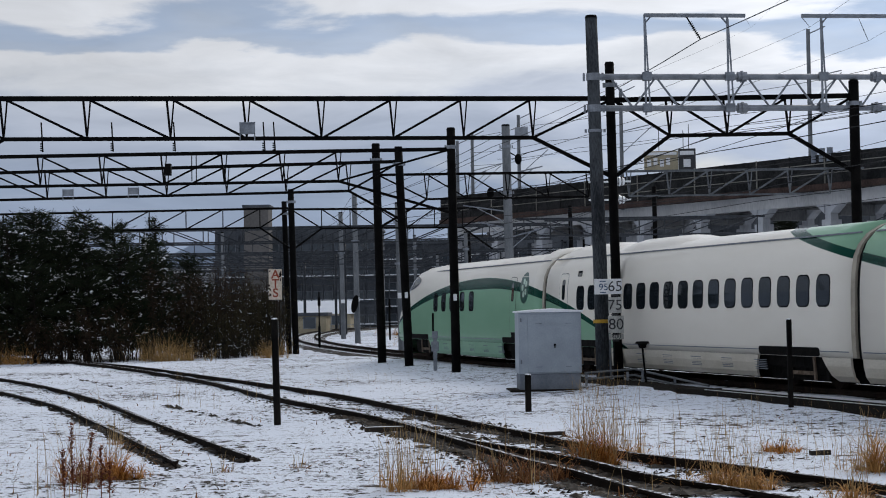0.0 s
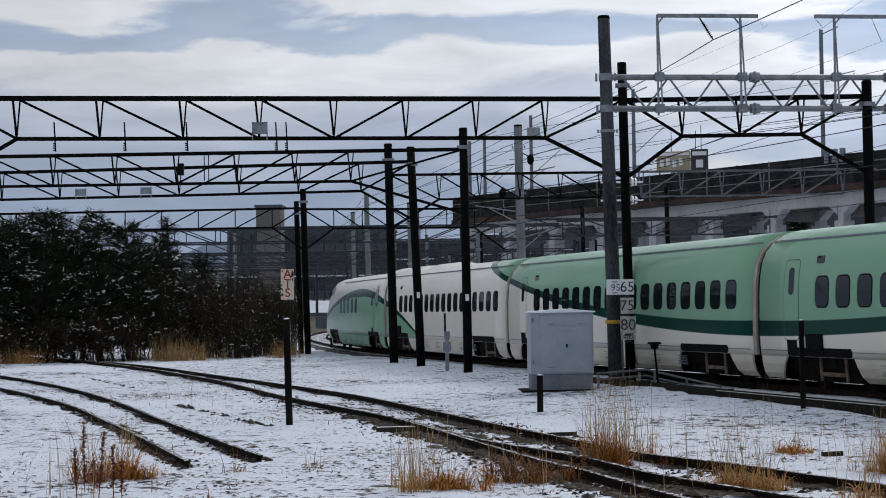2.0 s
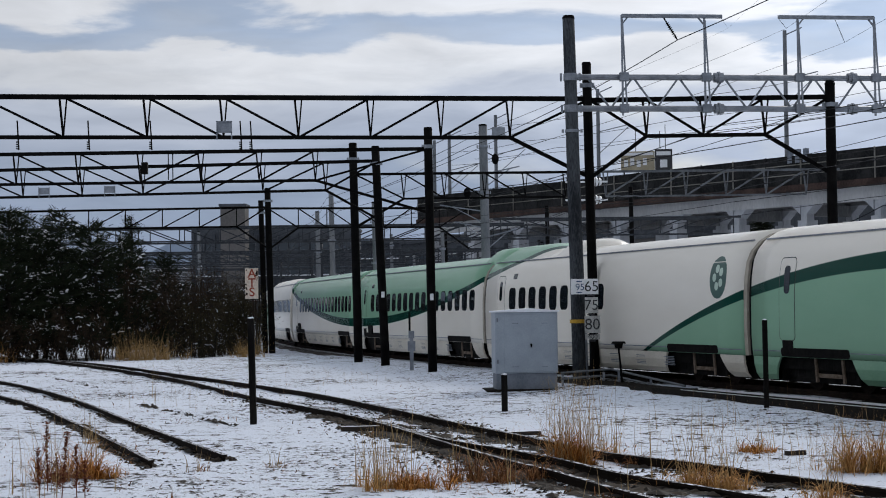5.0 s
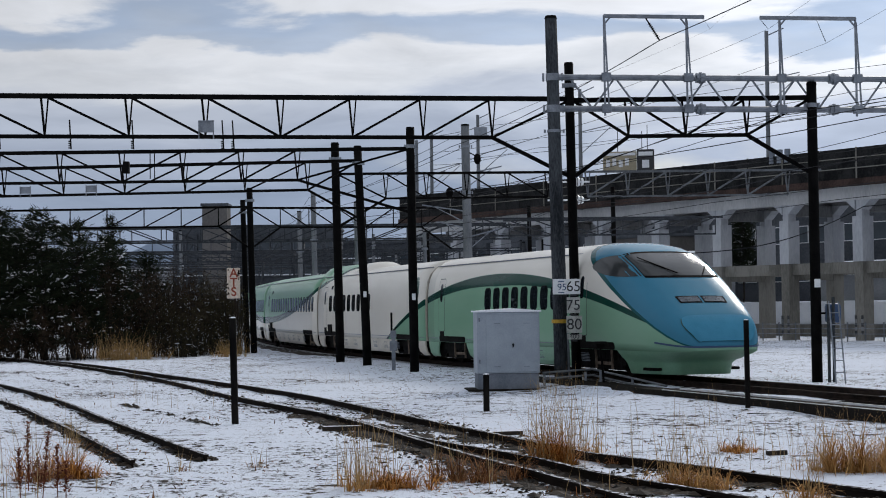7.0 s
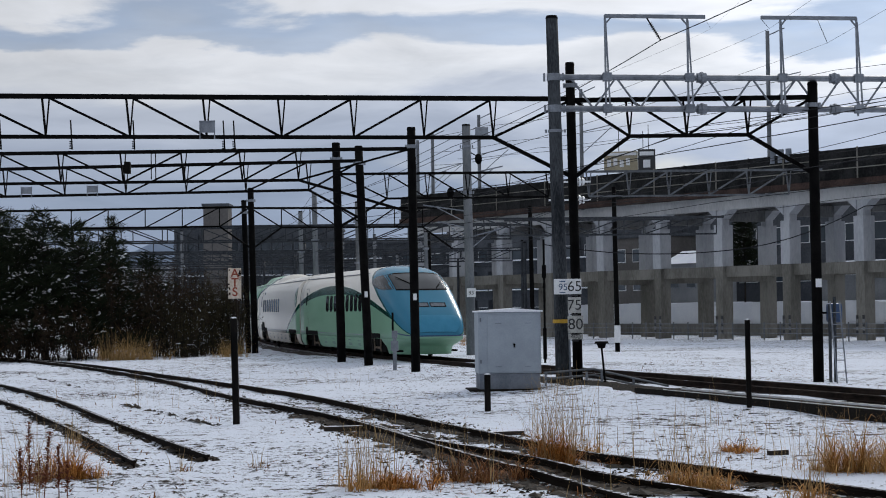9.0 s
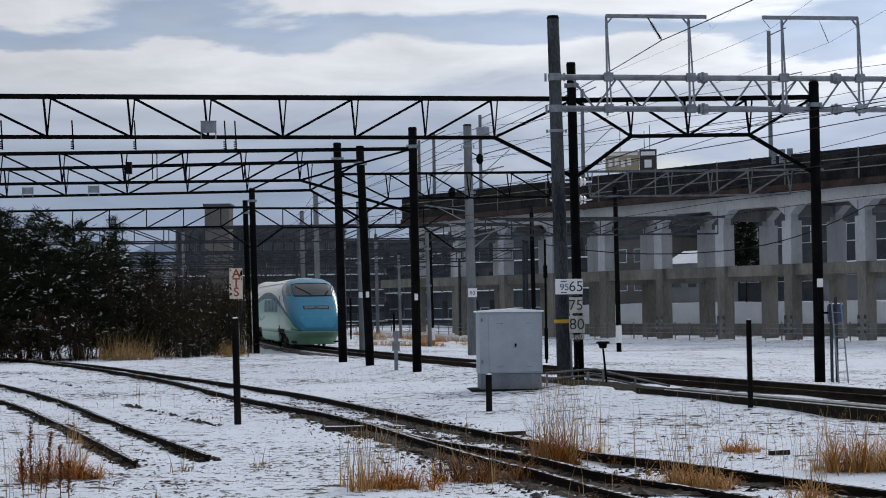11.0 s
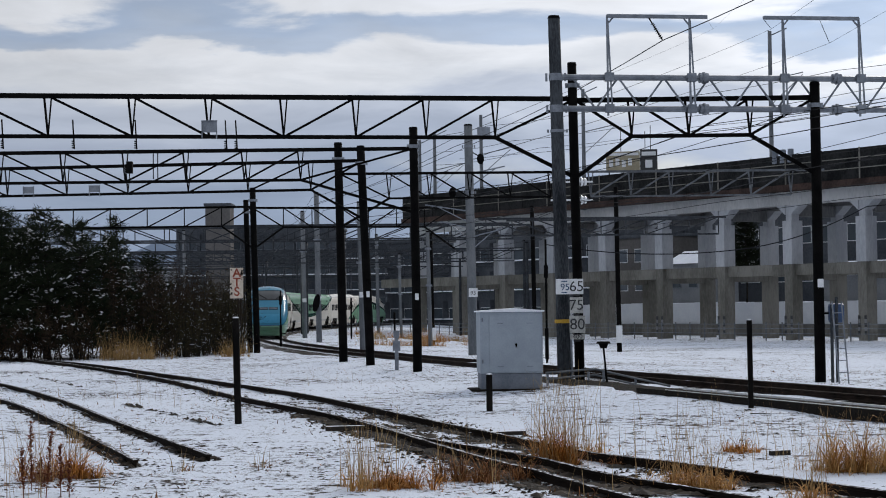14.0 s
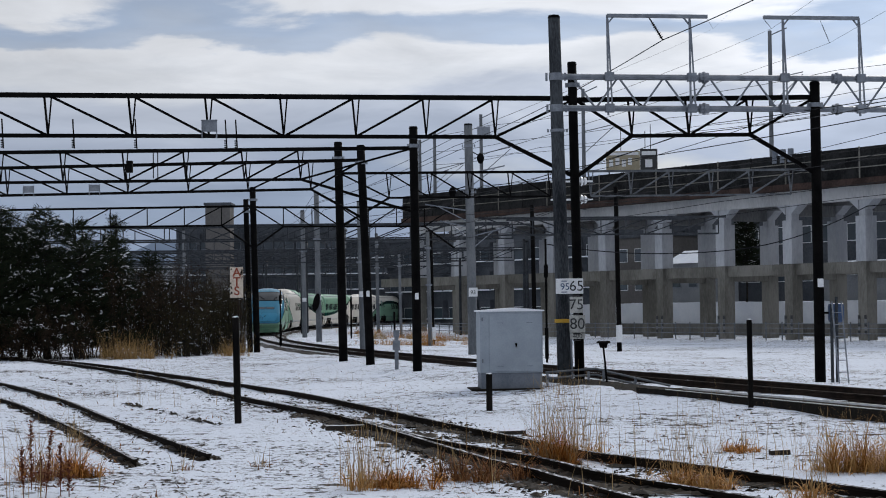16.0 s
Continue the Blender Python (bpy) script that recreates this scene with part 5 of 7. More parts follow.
def stake(x, y, z0, h, w, name, label, lean=(0, 0), mat=None):
    o = empty(name, pose(x, y, z0, lean[0], lean[1]), label, "post")
    bm = bmesh.new()
    add_bar(bm, (0, 0, -0.2), (0, 0, h), w)
    bmesh.ops.bevel(bm, geom=list(bm.edges), offset=w * 0.12, segments=1, affect="EDGES")
    part("timber", bm, mat or M_WOOD_DARK, o)
    bm = bmesh.new()
    bmesh.ops.create_uvsphere(bm, u_segments=8, v_segments=5, radius=w * 0.5, matrix=Matrix.Translation((0, 0, h)) @ Matrix.Diagonal((1, 1, 0.35, 1)))
    part("snow_cap", bm, M_SNOWCAP, o, smooth=True)
    return o


def build_yard_bits():
    stake(-3.99, 36.3, -0.30, 2.08, 0.125, "marker_stake", "tall charred timber stake in the snow", (0, -1.0))
    stake(6.30, 38.7, -0.30, 1.90, 0.10, "marker_stake", "dark timber stake beside the track", (0, -0.3))
    stake(0.95, 40.0, -0.30, 0.80, 0.13, "marker_stake", "short black timber stub in the snow")
    # rusted caution plate on two slim legs
    s = empty("caution_sign", pose(-8.65, 78.5, -0.3), "weathered cream plate with faded red marks on a thin post", "sign")
    bm = bmesh.new()
    add_bar(bm, (0.06, 0.03, -0.2), (0.06, 0.03, 4.0), 0.05)
    add_bar(bm, (0.16, 0.03, 0.8), (0.16, 0.03, 3.0), 0.04)
    part("post", bm, M_RAIL, s)
    small_plate(s, (0, 0, 3.38), 0.55, 1.28, M_CREAM, "plate")
    rnd = random.Random(3)
    for text, z in (("A", 3.79), ("T", 3.40), ("S", 3.01)):
        lettering("letter", text, 0.52, Matrix.Translation((0.01, -0.016, z)) @ pose(0, 0, 0, 90), M_RUSTRED, s, 0.008)
    for k in range(12):
        bm = bmesh.new()
        x, z = rnd.choice((-1, 1)) * rnd.uniform(0.16, 0.25), rnd.uniform(2.8, 3.95)
        add_box(bm, (x, -0.0135, z), (rnd.uniform(0.03, 0.08), 0.006, rnd.uniform(0.05, 0.16)), Matrix.Rotation(radians(rnd.uniform(-30, 30)), 3, "Y"))
        part("rust_patch", bm, M_RAIL, s)
    # point indicator with a dark cap
    p = empty("point_lamp", pose(4.22, 49.2, -0.2), "small black lamp on a thin stem beside the rails", "lamp post")
    bm = bmesh.new()
    add_tube(bm, (0.05, 0, -0.1), (-0.05, 0, 1.05), 0.03, 0.025, 8)
    part("stem", bm, M_STEEL_BLACK, p)
    bm = bmesh.new()
    add_tube(bm, (-0.05, 0, 1.02), (-0.05, 0, 1.14), 0.09, 0.12, 12)
    add_tube(bm, (-0.05, 0, 1.14), (-0.05, 0, 1.2), 0.2, 0.16, 12)
    part("lamp_head", bm, M_STEEL_BLACK, p)
    # low frame of pale pipes beside the mast
    f = empty("pipe_frame", pose(3.95, 50.2, -0.22), "low pale pipe rails over a cable duct by the mast", "pipe rail")
    pts = [(-1.25, 0.0, 0.38), (0.1, 0.2, 0.46), (0.35, 0.0, 0.40), (1.7, -3.0, 0.12), (3.3, -6.5, 0.05)]
    for dz in (0, -0.16):
        bm = bmesh.new()
        for a, b in zip(pts[:4], pts[1:4]):
            add_tube(bm, (a[0], a[1], a[2] + dz), (b[0], b[1], b[2] + dz), 0.03, None, 8)
        part("pipe", bm, M_CONC_PALE, f)
    for q in (-1.2, -0.1, 0.3, 1.0):
        bm = bmesh.new()
        yy = 0.0 if q < 0.4 else -1.5
        add_bar(bm, (q, yy + 0.02, -0.1), (q, yy + 0.02, 0.4 if q < 0.4 else 0.28), 0.06)
        part("support", bm, M_STEEL_GREY, f)
    # cable trough with pale lids along the bank
    t = empty("cable_trough", label="dark cable trough with pale edge pipes along the bank", category="cable trough", kind="structure")
    for lat, z in ((2.5, -0.02), (2.95, -0.05)):
        bm = bmesh.new()
        sweep(bm, [on_line(s, lat, z) for s in np.arange(-28, 1.5, 1.5)], [(-0.016, -0.02), (0.016, -0.02), (0.016, 0.02), (-0.016, 0.02)])
        part("pipe", bm, M_WHITE, t)
    bm = bmesh.new()
    sweep(bm, [on_line(s, 2.75, -0.10) for s in np.arange(-28, 3.0, 1.5)], [(-0.3, -0.25), (0.35, -0.25), (0.3, 0.06), (-0.3, 0.06)])
    part("trough", bm, M_BALLAST_DARK, t)
    # ladder and control box at the outer post
    l = empty("ladder", pose(10.85, 51.6, -0.5, -4), "light metal ladder leaning by the post", "ladder")
    for x in (0, 0.26):
        bm = bmesh.new()
        add_bar(bm, (x, 0, 0), (x - 0.1, 0.2, 2.5), 0.035)
        part("rail", bm, M_STEEL_GREY, l)
    for k in range(7):
        bm = bmesh.new()
        z = 0.2 + 0.33 * k
        add_tube(bm, (-0.04 * z, 0.08 * z, z), (0.26 - 0.04 * z, 0.08 * z, z), 0.014, None, 6)
        part("rung", bm, M_STEEL_GREY, l)
    for x, h in ((10.86, 2.4), (11.0, 2.6)):
        o = empty("cable_riser", pose(x, 52.6, -0.5), "grey cable riser pipe beside the post", "pipe")
        bm = bmesh.new()
        add_tube(bm, (0, 0, -0.2), (0, 0, h), 0.045, None, 10)
        part("pipe", bm, M_CONC_POLE, o)
    o = empty("control_box", pose(11.05, 52.9, 1.35), "dark blue rounded control box on the outer post", "control box")
    bm = bmesh.new()
    add_box(bm, (0, 0, 0.3), (0.42, 0.4, 0.55), bevel=0.1)
    part("case", bm, M_INK_BLUE, o)
    bm = bmesh.new()
    add_bar(bm, (-0.4, 0, 0.3), (0, 0, 0.3), 0.06)
    part("bracket", bm, M_STEEL_BLACK, o)
    # planks and offcuts lying in the snow
    rnd = random.Random(9)
    for x, y, ln, rz in ((-1.75, 34.6, 0.9, 12), (7.1, 37.0, 2.2, -22), (4.9, 27.6, 0.3, 8), (8.6, 40.5, 2.4, -60), (0.9, 32.5, 1.0, -10)):
        o = empty("timber_offcut", pose(x, y, -0.27, 0, rnd.uniform(-2, 2), rz), "dark timber offcut half sunk in snow", "timber", "timber offcuts")
        bm = bmesh.new()
        add_box(bm, (0, 0, 0.0), (ln, 0.14, 0.1), bevel=0.02)
        part("plank", bm, M_SLEEPER, o)


# ---- viaduct ----
V0, VD = Vector((34.0, 144.0, 0)), Vector((-35.4, 55.7, 0)).normalized()
VN = Vector((VD.y, -VD.x, 0)).normalized()
if VN.y < 0:
    VN = -VN


def on_viaduct(m, deep=0.0, z=0.0):
    """A place m metres along the near face, deep metres behind it."""
    return V0 + VD * m + VN * deep + Vector((0, 0, z))


def prism(bm, m0, m1, d0, d1, z0, z1):
    c = [bm.verts.new(on_viaduct(m, d, z)) for z in (z0, z1) for m, d in ((m0, d0), (m1, d0), (m1, d1), (m0, d1))]
    for f in ((0, 1, 2, 3), (4, 5, 6, 7), (0, 1, 5, 4), (1, 2, 6, 5), (2, 3, 7, 6), (3, 0, 4, 7)):
        bm.faces.new([c[i] for i in f])


def fin(bm):
    bmesh.ops.recalc_face_normals(bm, faces=bm.faces)
    return bm


def build_viaduct():
    v = empty("railway_viaduct", label="long two-storey concrete rail viaduct with a dark parapet", category="viaduct")
    m0, m1 = -46.0, 70.0
    bm = bmesh.new()
    prism(bm, m0, m1, -0.9, -0.65, 11.55, 14.0)
    prism(bm, m0, m1, 6.8, 7.05, 11.55, 14.0)
    fin(bm)
    part("parapet", bm, M_DECK, v, "dark weather-stained parapet")
    bm = bmesh.new()
    prism(bm, m0, m1, -1.1, 7.2, 11.1, 11.6)
    part("deck_slab", fin(bm), M_SLAB, v, "red-brown stained slab edge")
    for k in range(28):
        bm = bmesh.new()
        prism(bm, m0 + 2.0 + 4.15 * k, m0 + 2.12 + 4.15 * k, -0.96, -0.90, 11.62, 14.05)
        part("parapet_post", fin(bm), M_CONC_BROWN if k % 2 else M_DECK, v)
    for z in (12.4, 13.2):
        bm = bmesh.new()
        prism(bm, m0, m1, -0.94, -0.90, z, z + 0.08)
        part("parapet_rail", fin(bm), M_CONC_BROWN, v)
    for d in (0.0, 5.0):
        bm = bmesh.new()
        prism(bm, m0, m1, d, d + 0.9, 10.0, 11.1)
        part("edge_beam", fin(bm), M_CONC_BEAM if d == 0 else M_CONC, v)
    m, k = 2.58 - 8.3 * 5, 0
    while m < m1:
        for d in (0.05, 5.05):
            near = d < 1
            bm = bmesh.new()
            prism(bm, m - 0.53, m + 0.53, d - 0.12, d + 1.1, 5.2, 8.75)
            prism(bm, m - 0.34, m + 0.34, d + 0.1, d + 0.9, 8.75, 10.0)
            # haunches
            for sg in (1, -1):
                vs = [on_viaduct(m + sg * 0.36, q, z) for q in (d, d + 0.95) for z in (9.25, 10.0)] + [on_viaduct(m + sg * 1.35, q, 10.0) for q in (d, d + 0.95)]
                c = [bm.verts.new(p) for p in vs]
                for f in ((0, 1, 4), (2, 3, 5), (0, 4, 5, 2), (1, 4, 5, 3), (0, 1, 3, 2)):
                    bm.faces.new([c[i] for i in f])
            part("upper_column", fin(bm), M_CONC_WHITE, v)
            bm = bmesh.new()
            prism(bm, m - 0.46, m + 0.46, d - 0.05, d + 1.05, -1.3, 5.2)
            part("lower_column", fin(bm), M_CONC_BROWN, v)
            bm = bmesh.new()
            prism(bm, m + 0.46, m + 7.84, d + 0.3, d + 0.8, 4.3, 5.2)
            part("tie_beam", fin(bm), M_CONC_BROWN, v)
        for z0, z1, mt in ((9.1, 10.0, M_CONC), (3.9, 5.0, M_CONC_BROWN)):
            bm = bmesh.new()
            prism(bm, m - 0.4, m + 0.4, 1.12, 4.95, z0, z1)
            part("cross_beam", fin(bm), mt, v)
        # hazard stripes low on the columns
        if -12 < m < 30:
            for q in (-0.35, 0.35):
                for z in range(5):
                    bm = bmesh.new()
                    prism(bm, m + q - 0.12, m + q + 0.12, -0.075, -0.06, -0.5 + z * 0.3, -0.2 + z * 0.3)
                    part("warning_stripe", fin(bm), M_CONC if z % 2 else M_INK, v)
        # catenary masts on the deck
        m += 8.3
        k += 1
    # catenary masts on the deck
    for m, top in ((-14.0, 24.5), (12.4, 24.5), (38.2, 22.4), (55.6, 21.6), (64.5, 20.6), (67.5, 20.0)):
        bm = bmesh.new()
        add_tube(bm, on_viaduct(m, -0.2, 11.0), on_viaduct(m, -0.2, top), 0.19, 0.16, 10)
        part("deck_mast", bm, M_CONC_PALE, v)
        bm = bmesh.new()
        add_tube(bm, on_viaduct(m, -0.2, top - 0.4), on_viaduct(m - 1.4, 0.4, top + 0.1), 0.05, None, 6)
        part("top_arm", bm, M_STEEL_GREY, v)
        bm = bmesh.new()
        add_tube(bm, on_viaduct(m, 0, top - 4.0), on_viaduct(m, 3.4, top - 3.2), 0.05, None, 6)
        add_tube(bm, on_viaduct(m, 0, top - 6.0), on_viaduct(m, 3.4, top - 3.4), 0.04, None, 6)
        part("mast_bracket", bm, M_STEEL_GREY, v)
    # insulator trio on the parapet
    bm = bmesh.new()
    for i in range(3):
        p = on_viaduct(9.5 + i * 0.9, -0.8, 13.4)
        add_tube(bm, p, p + Vector((0, 0, 1.1)), 0.28, 0.24, 10)
    part("parapet_gear", bm, M_CAB_BASE, v)
    # low yard fence before the columns
    f = empty("yard_fence", label="low grey post and rail fence before the viaduct", category="fence")
    mm = -12.0
    post = None
    while mm < 100:
        p = on_viaduct(mm, -2.6, -1.0)
        if post is None:
            bm = bmesh.new()
            add_bar(bm, (0, 0, -0.2), (0, 0, 1.5), 0.09)
            post = part("post", bm, M_CONC_PALE, f)
            post.matrix_local = Matrix.Translation(p)
        else:
            o = new("post", post.data)
            o.parent, o.matrix_local = f, Matrix.Translation(p)
        mm += 1.9
    for z in (0.35, 0.0, -0.4):
        bm = bmesh.new()
        add_bar(bm, on_viaduct(-12, -2.65, z), on_viaduct(100, -2.65, z), 0.05)
        part("rail", bm, M_STEEL_GREY, f)
    for z, d in ((19.0, 3.0), (17.6, 3.0), (18.4, 6.5), (20.4, 0.0)):
        wire([on_viaduct(q, d, z) for q in (-46, -20, 4.9, 29.8, 54.7, 70)], 0.022, 0.25, "thin wire over the viaduct")


def build_bank():
    """A snowy bank and low dark wall behind the viaduct, seen between the columns."""
    b = empty("snow_bank", label="low dark wall with a snow-covered bank behind the viaduct", category="bank", kind="structure")
    bm = bmesh.new()
    prism(bm, -40.0, 60.0, 13.0, 13.4, -1.3, 0.1)
    part("low_wall", fin(bm), M_CONC_BROWN, b)
    bm = bmesh.new()
    for i in range(80):
        m = -40 + i * 1.25
        h = 2.15 + 0.25 * noise.noise((m * 0.2, 0, 9))
        prism(bm, m, m + 1.25, 13.45, 19.0, -1.3, h)
    part("snow", fin(bm), M_ROOF_SNOW, b)


# ---- houses and far buildings ----
M_WALL_GREY = surface("grey_render", (0.05, 0.056, 0.066), (0.10, 0.108, 0.12), 0.9, 0, 0.2, 4, 0.1, 0.01)
M_WALL_TAN = surface("tan_siding", (0.30, 0.26, 0.18), (0.40, 0.35, 0.25), 0.9, 0, 0.5, 6, 0.1, 0.01)
M_WALL_PALE = surface("pale_siding", (0.20, 0.21, 0.225), (0.29, 0.30, 0.31), 0.85, 0, 0.3, 6, 0.1, 0.01)
M_WALL_DARK = surface("dark_tower_cladding", (0.10, 0.095, 0.09), (0.15, 0.14, 0.135), 0.85, 0, 0.2, 3, 0.1, 0.01)
M_ROOF_SNOW = surface("snow_covered_roof", (0.74, 0.77, 0.82), (0.84, 0.86, 0.89), 0.8, 0, 0.6, 8, 0.2, 0.03)


def building(x, y, w, d, h, mat, label, rows=0, cols=0, rz=0, name="building", roof="flat", win=(1.3, 1.2), z0=-1.0, sill=1.2, ledges=False):
    b = empty(name, pose(x, y, z0, 0, 0, rz), label, "building")
    bm = bmesh.new()
    add_box(bm, (0, d / 2, h / 2), (w, d, h))
    part("wall", bm, mat, b)
    bm = bmesh.new()
    if roof == "flat":
        add_box(bm, (0, d / 2, h + 0.15), (w + 0.4, d + 0.4, 0.35), bevel=0.04)
        part("roof", bm, M_WALL_GREY, b)
    else:
        r = d * 0.28
        vs = [bm.verts.new(p) for p in ((-w / 2 - 0.4, -0.4, h), (w / 2 + 0.4, -0.4, h), (w / 2 + 0.4, d + 0.4, h), (-w / 2 - 0.4, d + 0.4, h), (-w / 2 - 0.4, d / 2, h + r), (w / 2 + 0.4, d / 2, h + r))]
        for f in ((0, 1, 5, 4), (2, 3, 4, 5), (1, 2, 5), (3, 0, 4), (0, 3, 2, 1)):
            bm.faces.new([vs[i] for i in f])
        part("roof", bm, M_ROOF_SNOW, b, "snow-covered pitched roof")
    me = fr = None
    for i in range(rows):
        for j in range(cols):
            c = (-w / 2 + (j + 0.5) * w / cols, -0.03, sill + 0.6 + i * (h - 1.0) / max(rows, 1))
            if me is None:
                bm = bmesh.new()
                add_box(bm, (0, 0, 0), (win[0], 0.08, win[1]))
                fo = part("window", bm, M_WHITE if win[0] > 2 else M_CAB_BASE, b)
                bm = bmesh.new()
                add_box(bm, (0, -0.03, 0), (win[0] - 0.16, 0.06, win[1] - 0.16))
                po = part("pane", bm, M_BLD_GLASS, fo)
                fo.matrix_local = Matrix.Translation(c)
                me, fr = fo.data, po.data
            else:
                o = new("window", me)
                o.parent, o.matrix_local = b, Matrix.Translation(c)
                q = new("pane", fr)
                q.parent = o
    for i in range(rows if ledges else 0):
        bm = bmesh.new()
        zc = sill - 0.1 + i * (h - 1.0) / rows
        add_box(bm, (0, -0.35, zc), (w - 0.6, 0.7, 0.14))
        part("balcony_ledge", bm, M_ROOF_SNOW, b, "snow-dusted balcony ledge")
        fin_mesh = None
        for k in range(cols + 1):
            if fin_mesh is None:
                bm = bmesh.new()
                add_box(bm, (0, 0, 0), (0.16, 0.8, 2.5))
                o = part("balcony_wall", bm, mat, b)
                fin_mesh = o.data
            else:
                o = new("balcony_wall", fin_mesh)
                o.parent = b
            o.matrix_local = Matrix.Translation((-w / 2 + 0.4 + k * (w - 0.8) / cols, -0.4, zc + 1.2))
    return b


def build_far():
    building(-25.9, 262.0, 22.7, 20.0, 14.6, M_WALL_GREY, "long grey flat-roofed block far behind the yard", 4, 15, 0, "office_block", ledges=True)
    building(-30.0, 250.0, 3.3, 4.5, 17.0, M_WALL_DARK, "dark rooftop tower block with a flat cap", 0, 0, 0, "stair_tower")
    building(-12.0, 300.0, 9.0, 12.0, 13.5, M_WALL_GREY, "grey apartment block with window rows", 5, 6, 0, "apartment_block", ledges=True)
    building(-36.0, 330.0, 40.0, 12.0, 11.0, M_WALL_PALE, "pale far hall behind the trees", 2, 14, 0, "factory_hall")
    building(-2.0, 330.0, 22.0, 12.0, 9.0, M_WALL_DARK, "dark low far block", 2, 8, 0, "warehouse")
    building(-20.0, 235.0, 7.0, 6.0, 2.6, M_WALL_TAN, "tan shed with snow on its roof", 1, 2, 0, "shed", "gable")
    building(-17.5, 190.0, 3.4, 5.0, 2.5, M_WALL_TAN, "small tan hut beside the curving track", 1, 1, 0, "hut")
    building(-9.0, 320.0, 30.0, 14.0, 5.0, M_WALL_GREY, "low shed roofed with snow in the far yard", 0, 0, 0, "long_shed", "gable")
    # behind the viaduct
    along = -57.6
    for m, deep, w, d, h, mt, lb, rows, cols, win, roof in (
            (-6.0, 27.0, 34.0, 10.0, 13.6, M_WALL_GREY, "grey school-like block with wide windows behind the viaduct", 3, 9, (2.9, 1.9), "flat"),
            (34.0, 29.0, 40.0, 10.0, 12.8, M_WALL_GREY, "grey block with window rows behind the viaduct", 3, 10, (2.9, 1.8), "flat"),
            (92.0, 31.0, 70.0, 10.0, 12.2, M_WALL_GREY, "long grey block with snowy ledges beyond the viaduct", 3, 18, (2.4, 1.6), "flat"),
            (48.6, 20.5, 5.3, 5.0, 7.3, M_WALL_PALE, "narrow pale house with a thick white snow roof", 2, 2, (1.4, 1.2), "gable"),
            (24.0, 20.5, 11.0, 5.0, 5.6, M_WALL_PALE, "pale low house with a snow-covered roof", 1, 3, (1.6, 1.2), "gable"),
            (3.0, 20.5, 8.0, 5.0, 4.4, M_WALL_PALE, "pale garage with a snow-covered roof", 1, 2, (1.6, 1.2), "gable"),
            (62.0, 24.0, 14.0, 8.0, 10.5, M_WALL_DARK, "dark block beyond the viaduct", 3, 4, (2.2, 1.5), "flat")):
        p = on_viaduct(m, deep)
        building(p.x, p.y, w, d, h, mt, lb, rows, cols, along, "building", roof, win, sill=1.6, ledges=w > 60)
    # roof sign on the shop block
    s = empty("roof_sign", pose(24.3, 240.0, -1.0, 0, 0, -8), "broad rooftop shop sign of pale and dark panels on a block", "sign")
    bm = bmesh.new()
    add_box(bm, (0, 3.0, 9.4), (9.0, 6.0, 18.8))
    part("block", bm, M_WALL_DARK, s)
    bm = bmesh.new()
    add_box(bm, (-1.1, -0.1, 21.5), (4.3, 0.3, 2.5), bevel=0.03)
    part("panel", bm, M_WALL_TAN, s)
    bm = bmesh.new()
    add_box(bm, (2.2, -0.3, 21.6), (2.2, 0.3, 2.7), bevel=0.03)
    part("panel", bm, M_INK, s)
    bm = bmesh.new()
    add_box(bm, (-1.1, -0.28, 22.4), (4.0, 0.06, 0.35))
    add_box(bm, (2.2, -0.48, 22.4), (1.8, 0.06, 0.5))
    for i in range(4):
        add_box(bm, (-2.6 + i * 0.8, -0.28, 21.2 + 0.2 * (i % 2)), (0.5, 0.06, 0.9))
    add_box(bm, (2.2, -0.48, 21.1), (0.9, 0.06, 1.0))
    part("sign_bar", bm, M_WHITE, s)
    bm = bmesh.new()
    for x in (-2.9, -1.1, 0.7, 1.4, 3.0):
        add_bar(bm, (x, 0.3, 18.7), (x, 0.3, 22.6), 0.16)
        add_bar(bm, (x, 1.9, 18.7), (x, 0.3, 22.0), 0.12)
    part("sign_frame", bm, M_FAR_STEEL, s)
    for x, h in ((-1.4, 26.0), (1.7, 25.4), (2.4, 26.2)):
        bm = bmesh.new()
        add_bar(bm, (x, 1.0, 18.7), (x, 1.0, h), 0.09)
        part("aerial", bm, M_FAR_STEEL, s)
    # fold of distant hills; the haze is put into their pale blue colour
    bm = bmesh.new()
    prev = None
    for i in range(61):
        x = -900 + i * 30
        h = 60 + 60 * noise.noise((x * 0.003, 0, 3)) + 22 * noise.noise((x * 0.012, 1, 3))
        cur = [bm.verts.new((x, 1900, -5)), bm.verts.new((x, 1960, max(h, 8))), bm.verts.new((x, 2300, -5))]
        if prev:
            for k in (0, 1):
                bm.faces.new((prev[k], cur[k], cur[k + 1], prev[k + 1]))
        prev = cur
    tagged(mesh_ob("backdrop_hills", bm, surface("haze_tinted_hills", (0.20, 0.25, 0.33), (0.30, 0.36, 0.44), 0.95, 0, 0.004, 0.03, 0)), "distant hills with pale blue haze painted into their colour", "hills", kind="structure")


build_cabinet()
build_speed_signs()
build_yard_bits()
build_viaduct()
build_far()
build_bank()


# ---- plants ----
def leaf_mat(name, c1, c2):
    mt, nt, b = nodes(name)
    rnd = nt.nodes.new("ShaderNodeNewGeometry").outputs["Random Per Island"]
    nt.links.new(mix_node(nt, rnd, c1, c2), b.inputs["Base Color"])
    b.inputs["Roughness"].default_value, b.inputs["Specular IOR Level"].default_value = 0.8, 0.1
    return mt


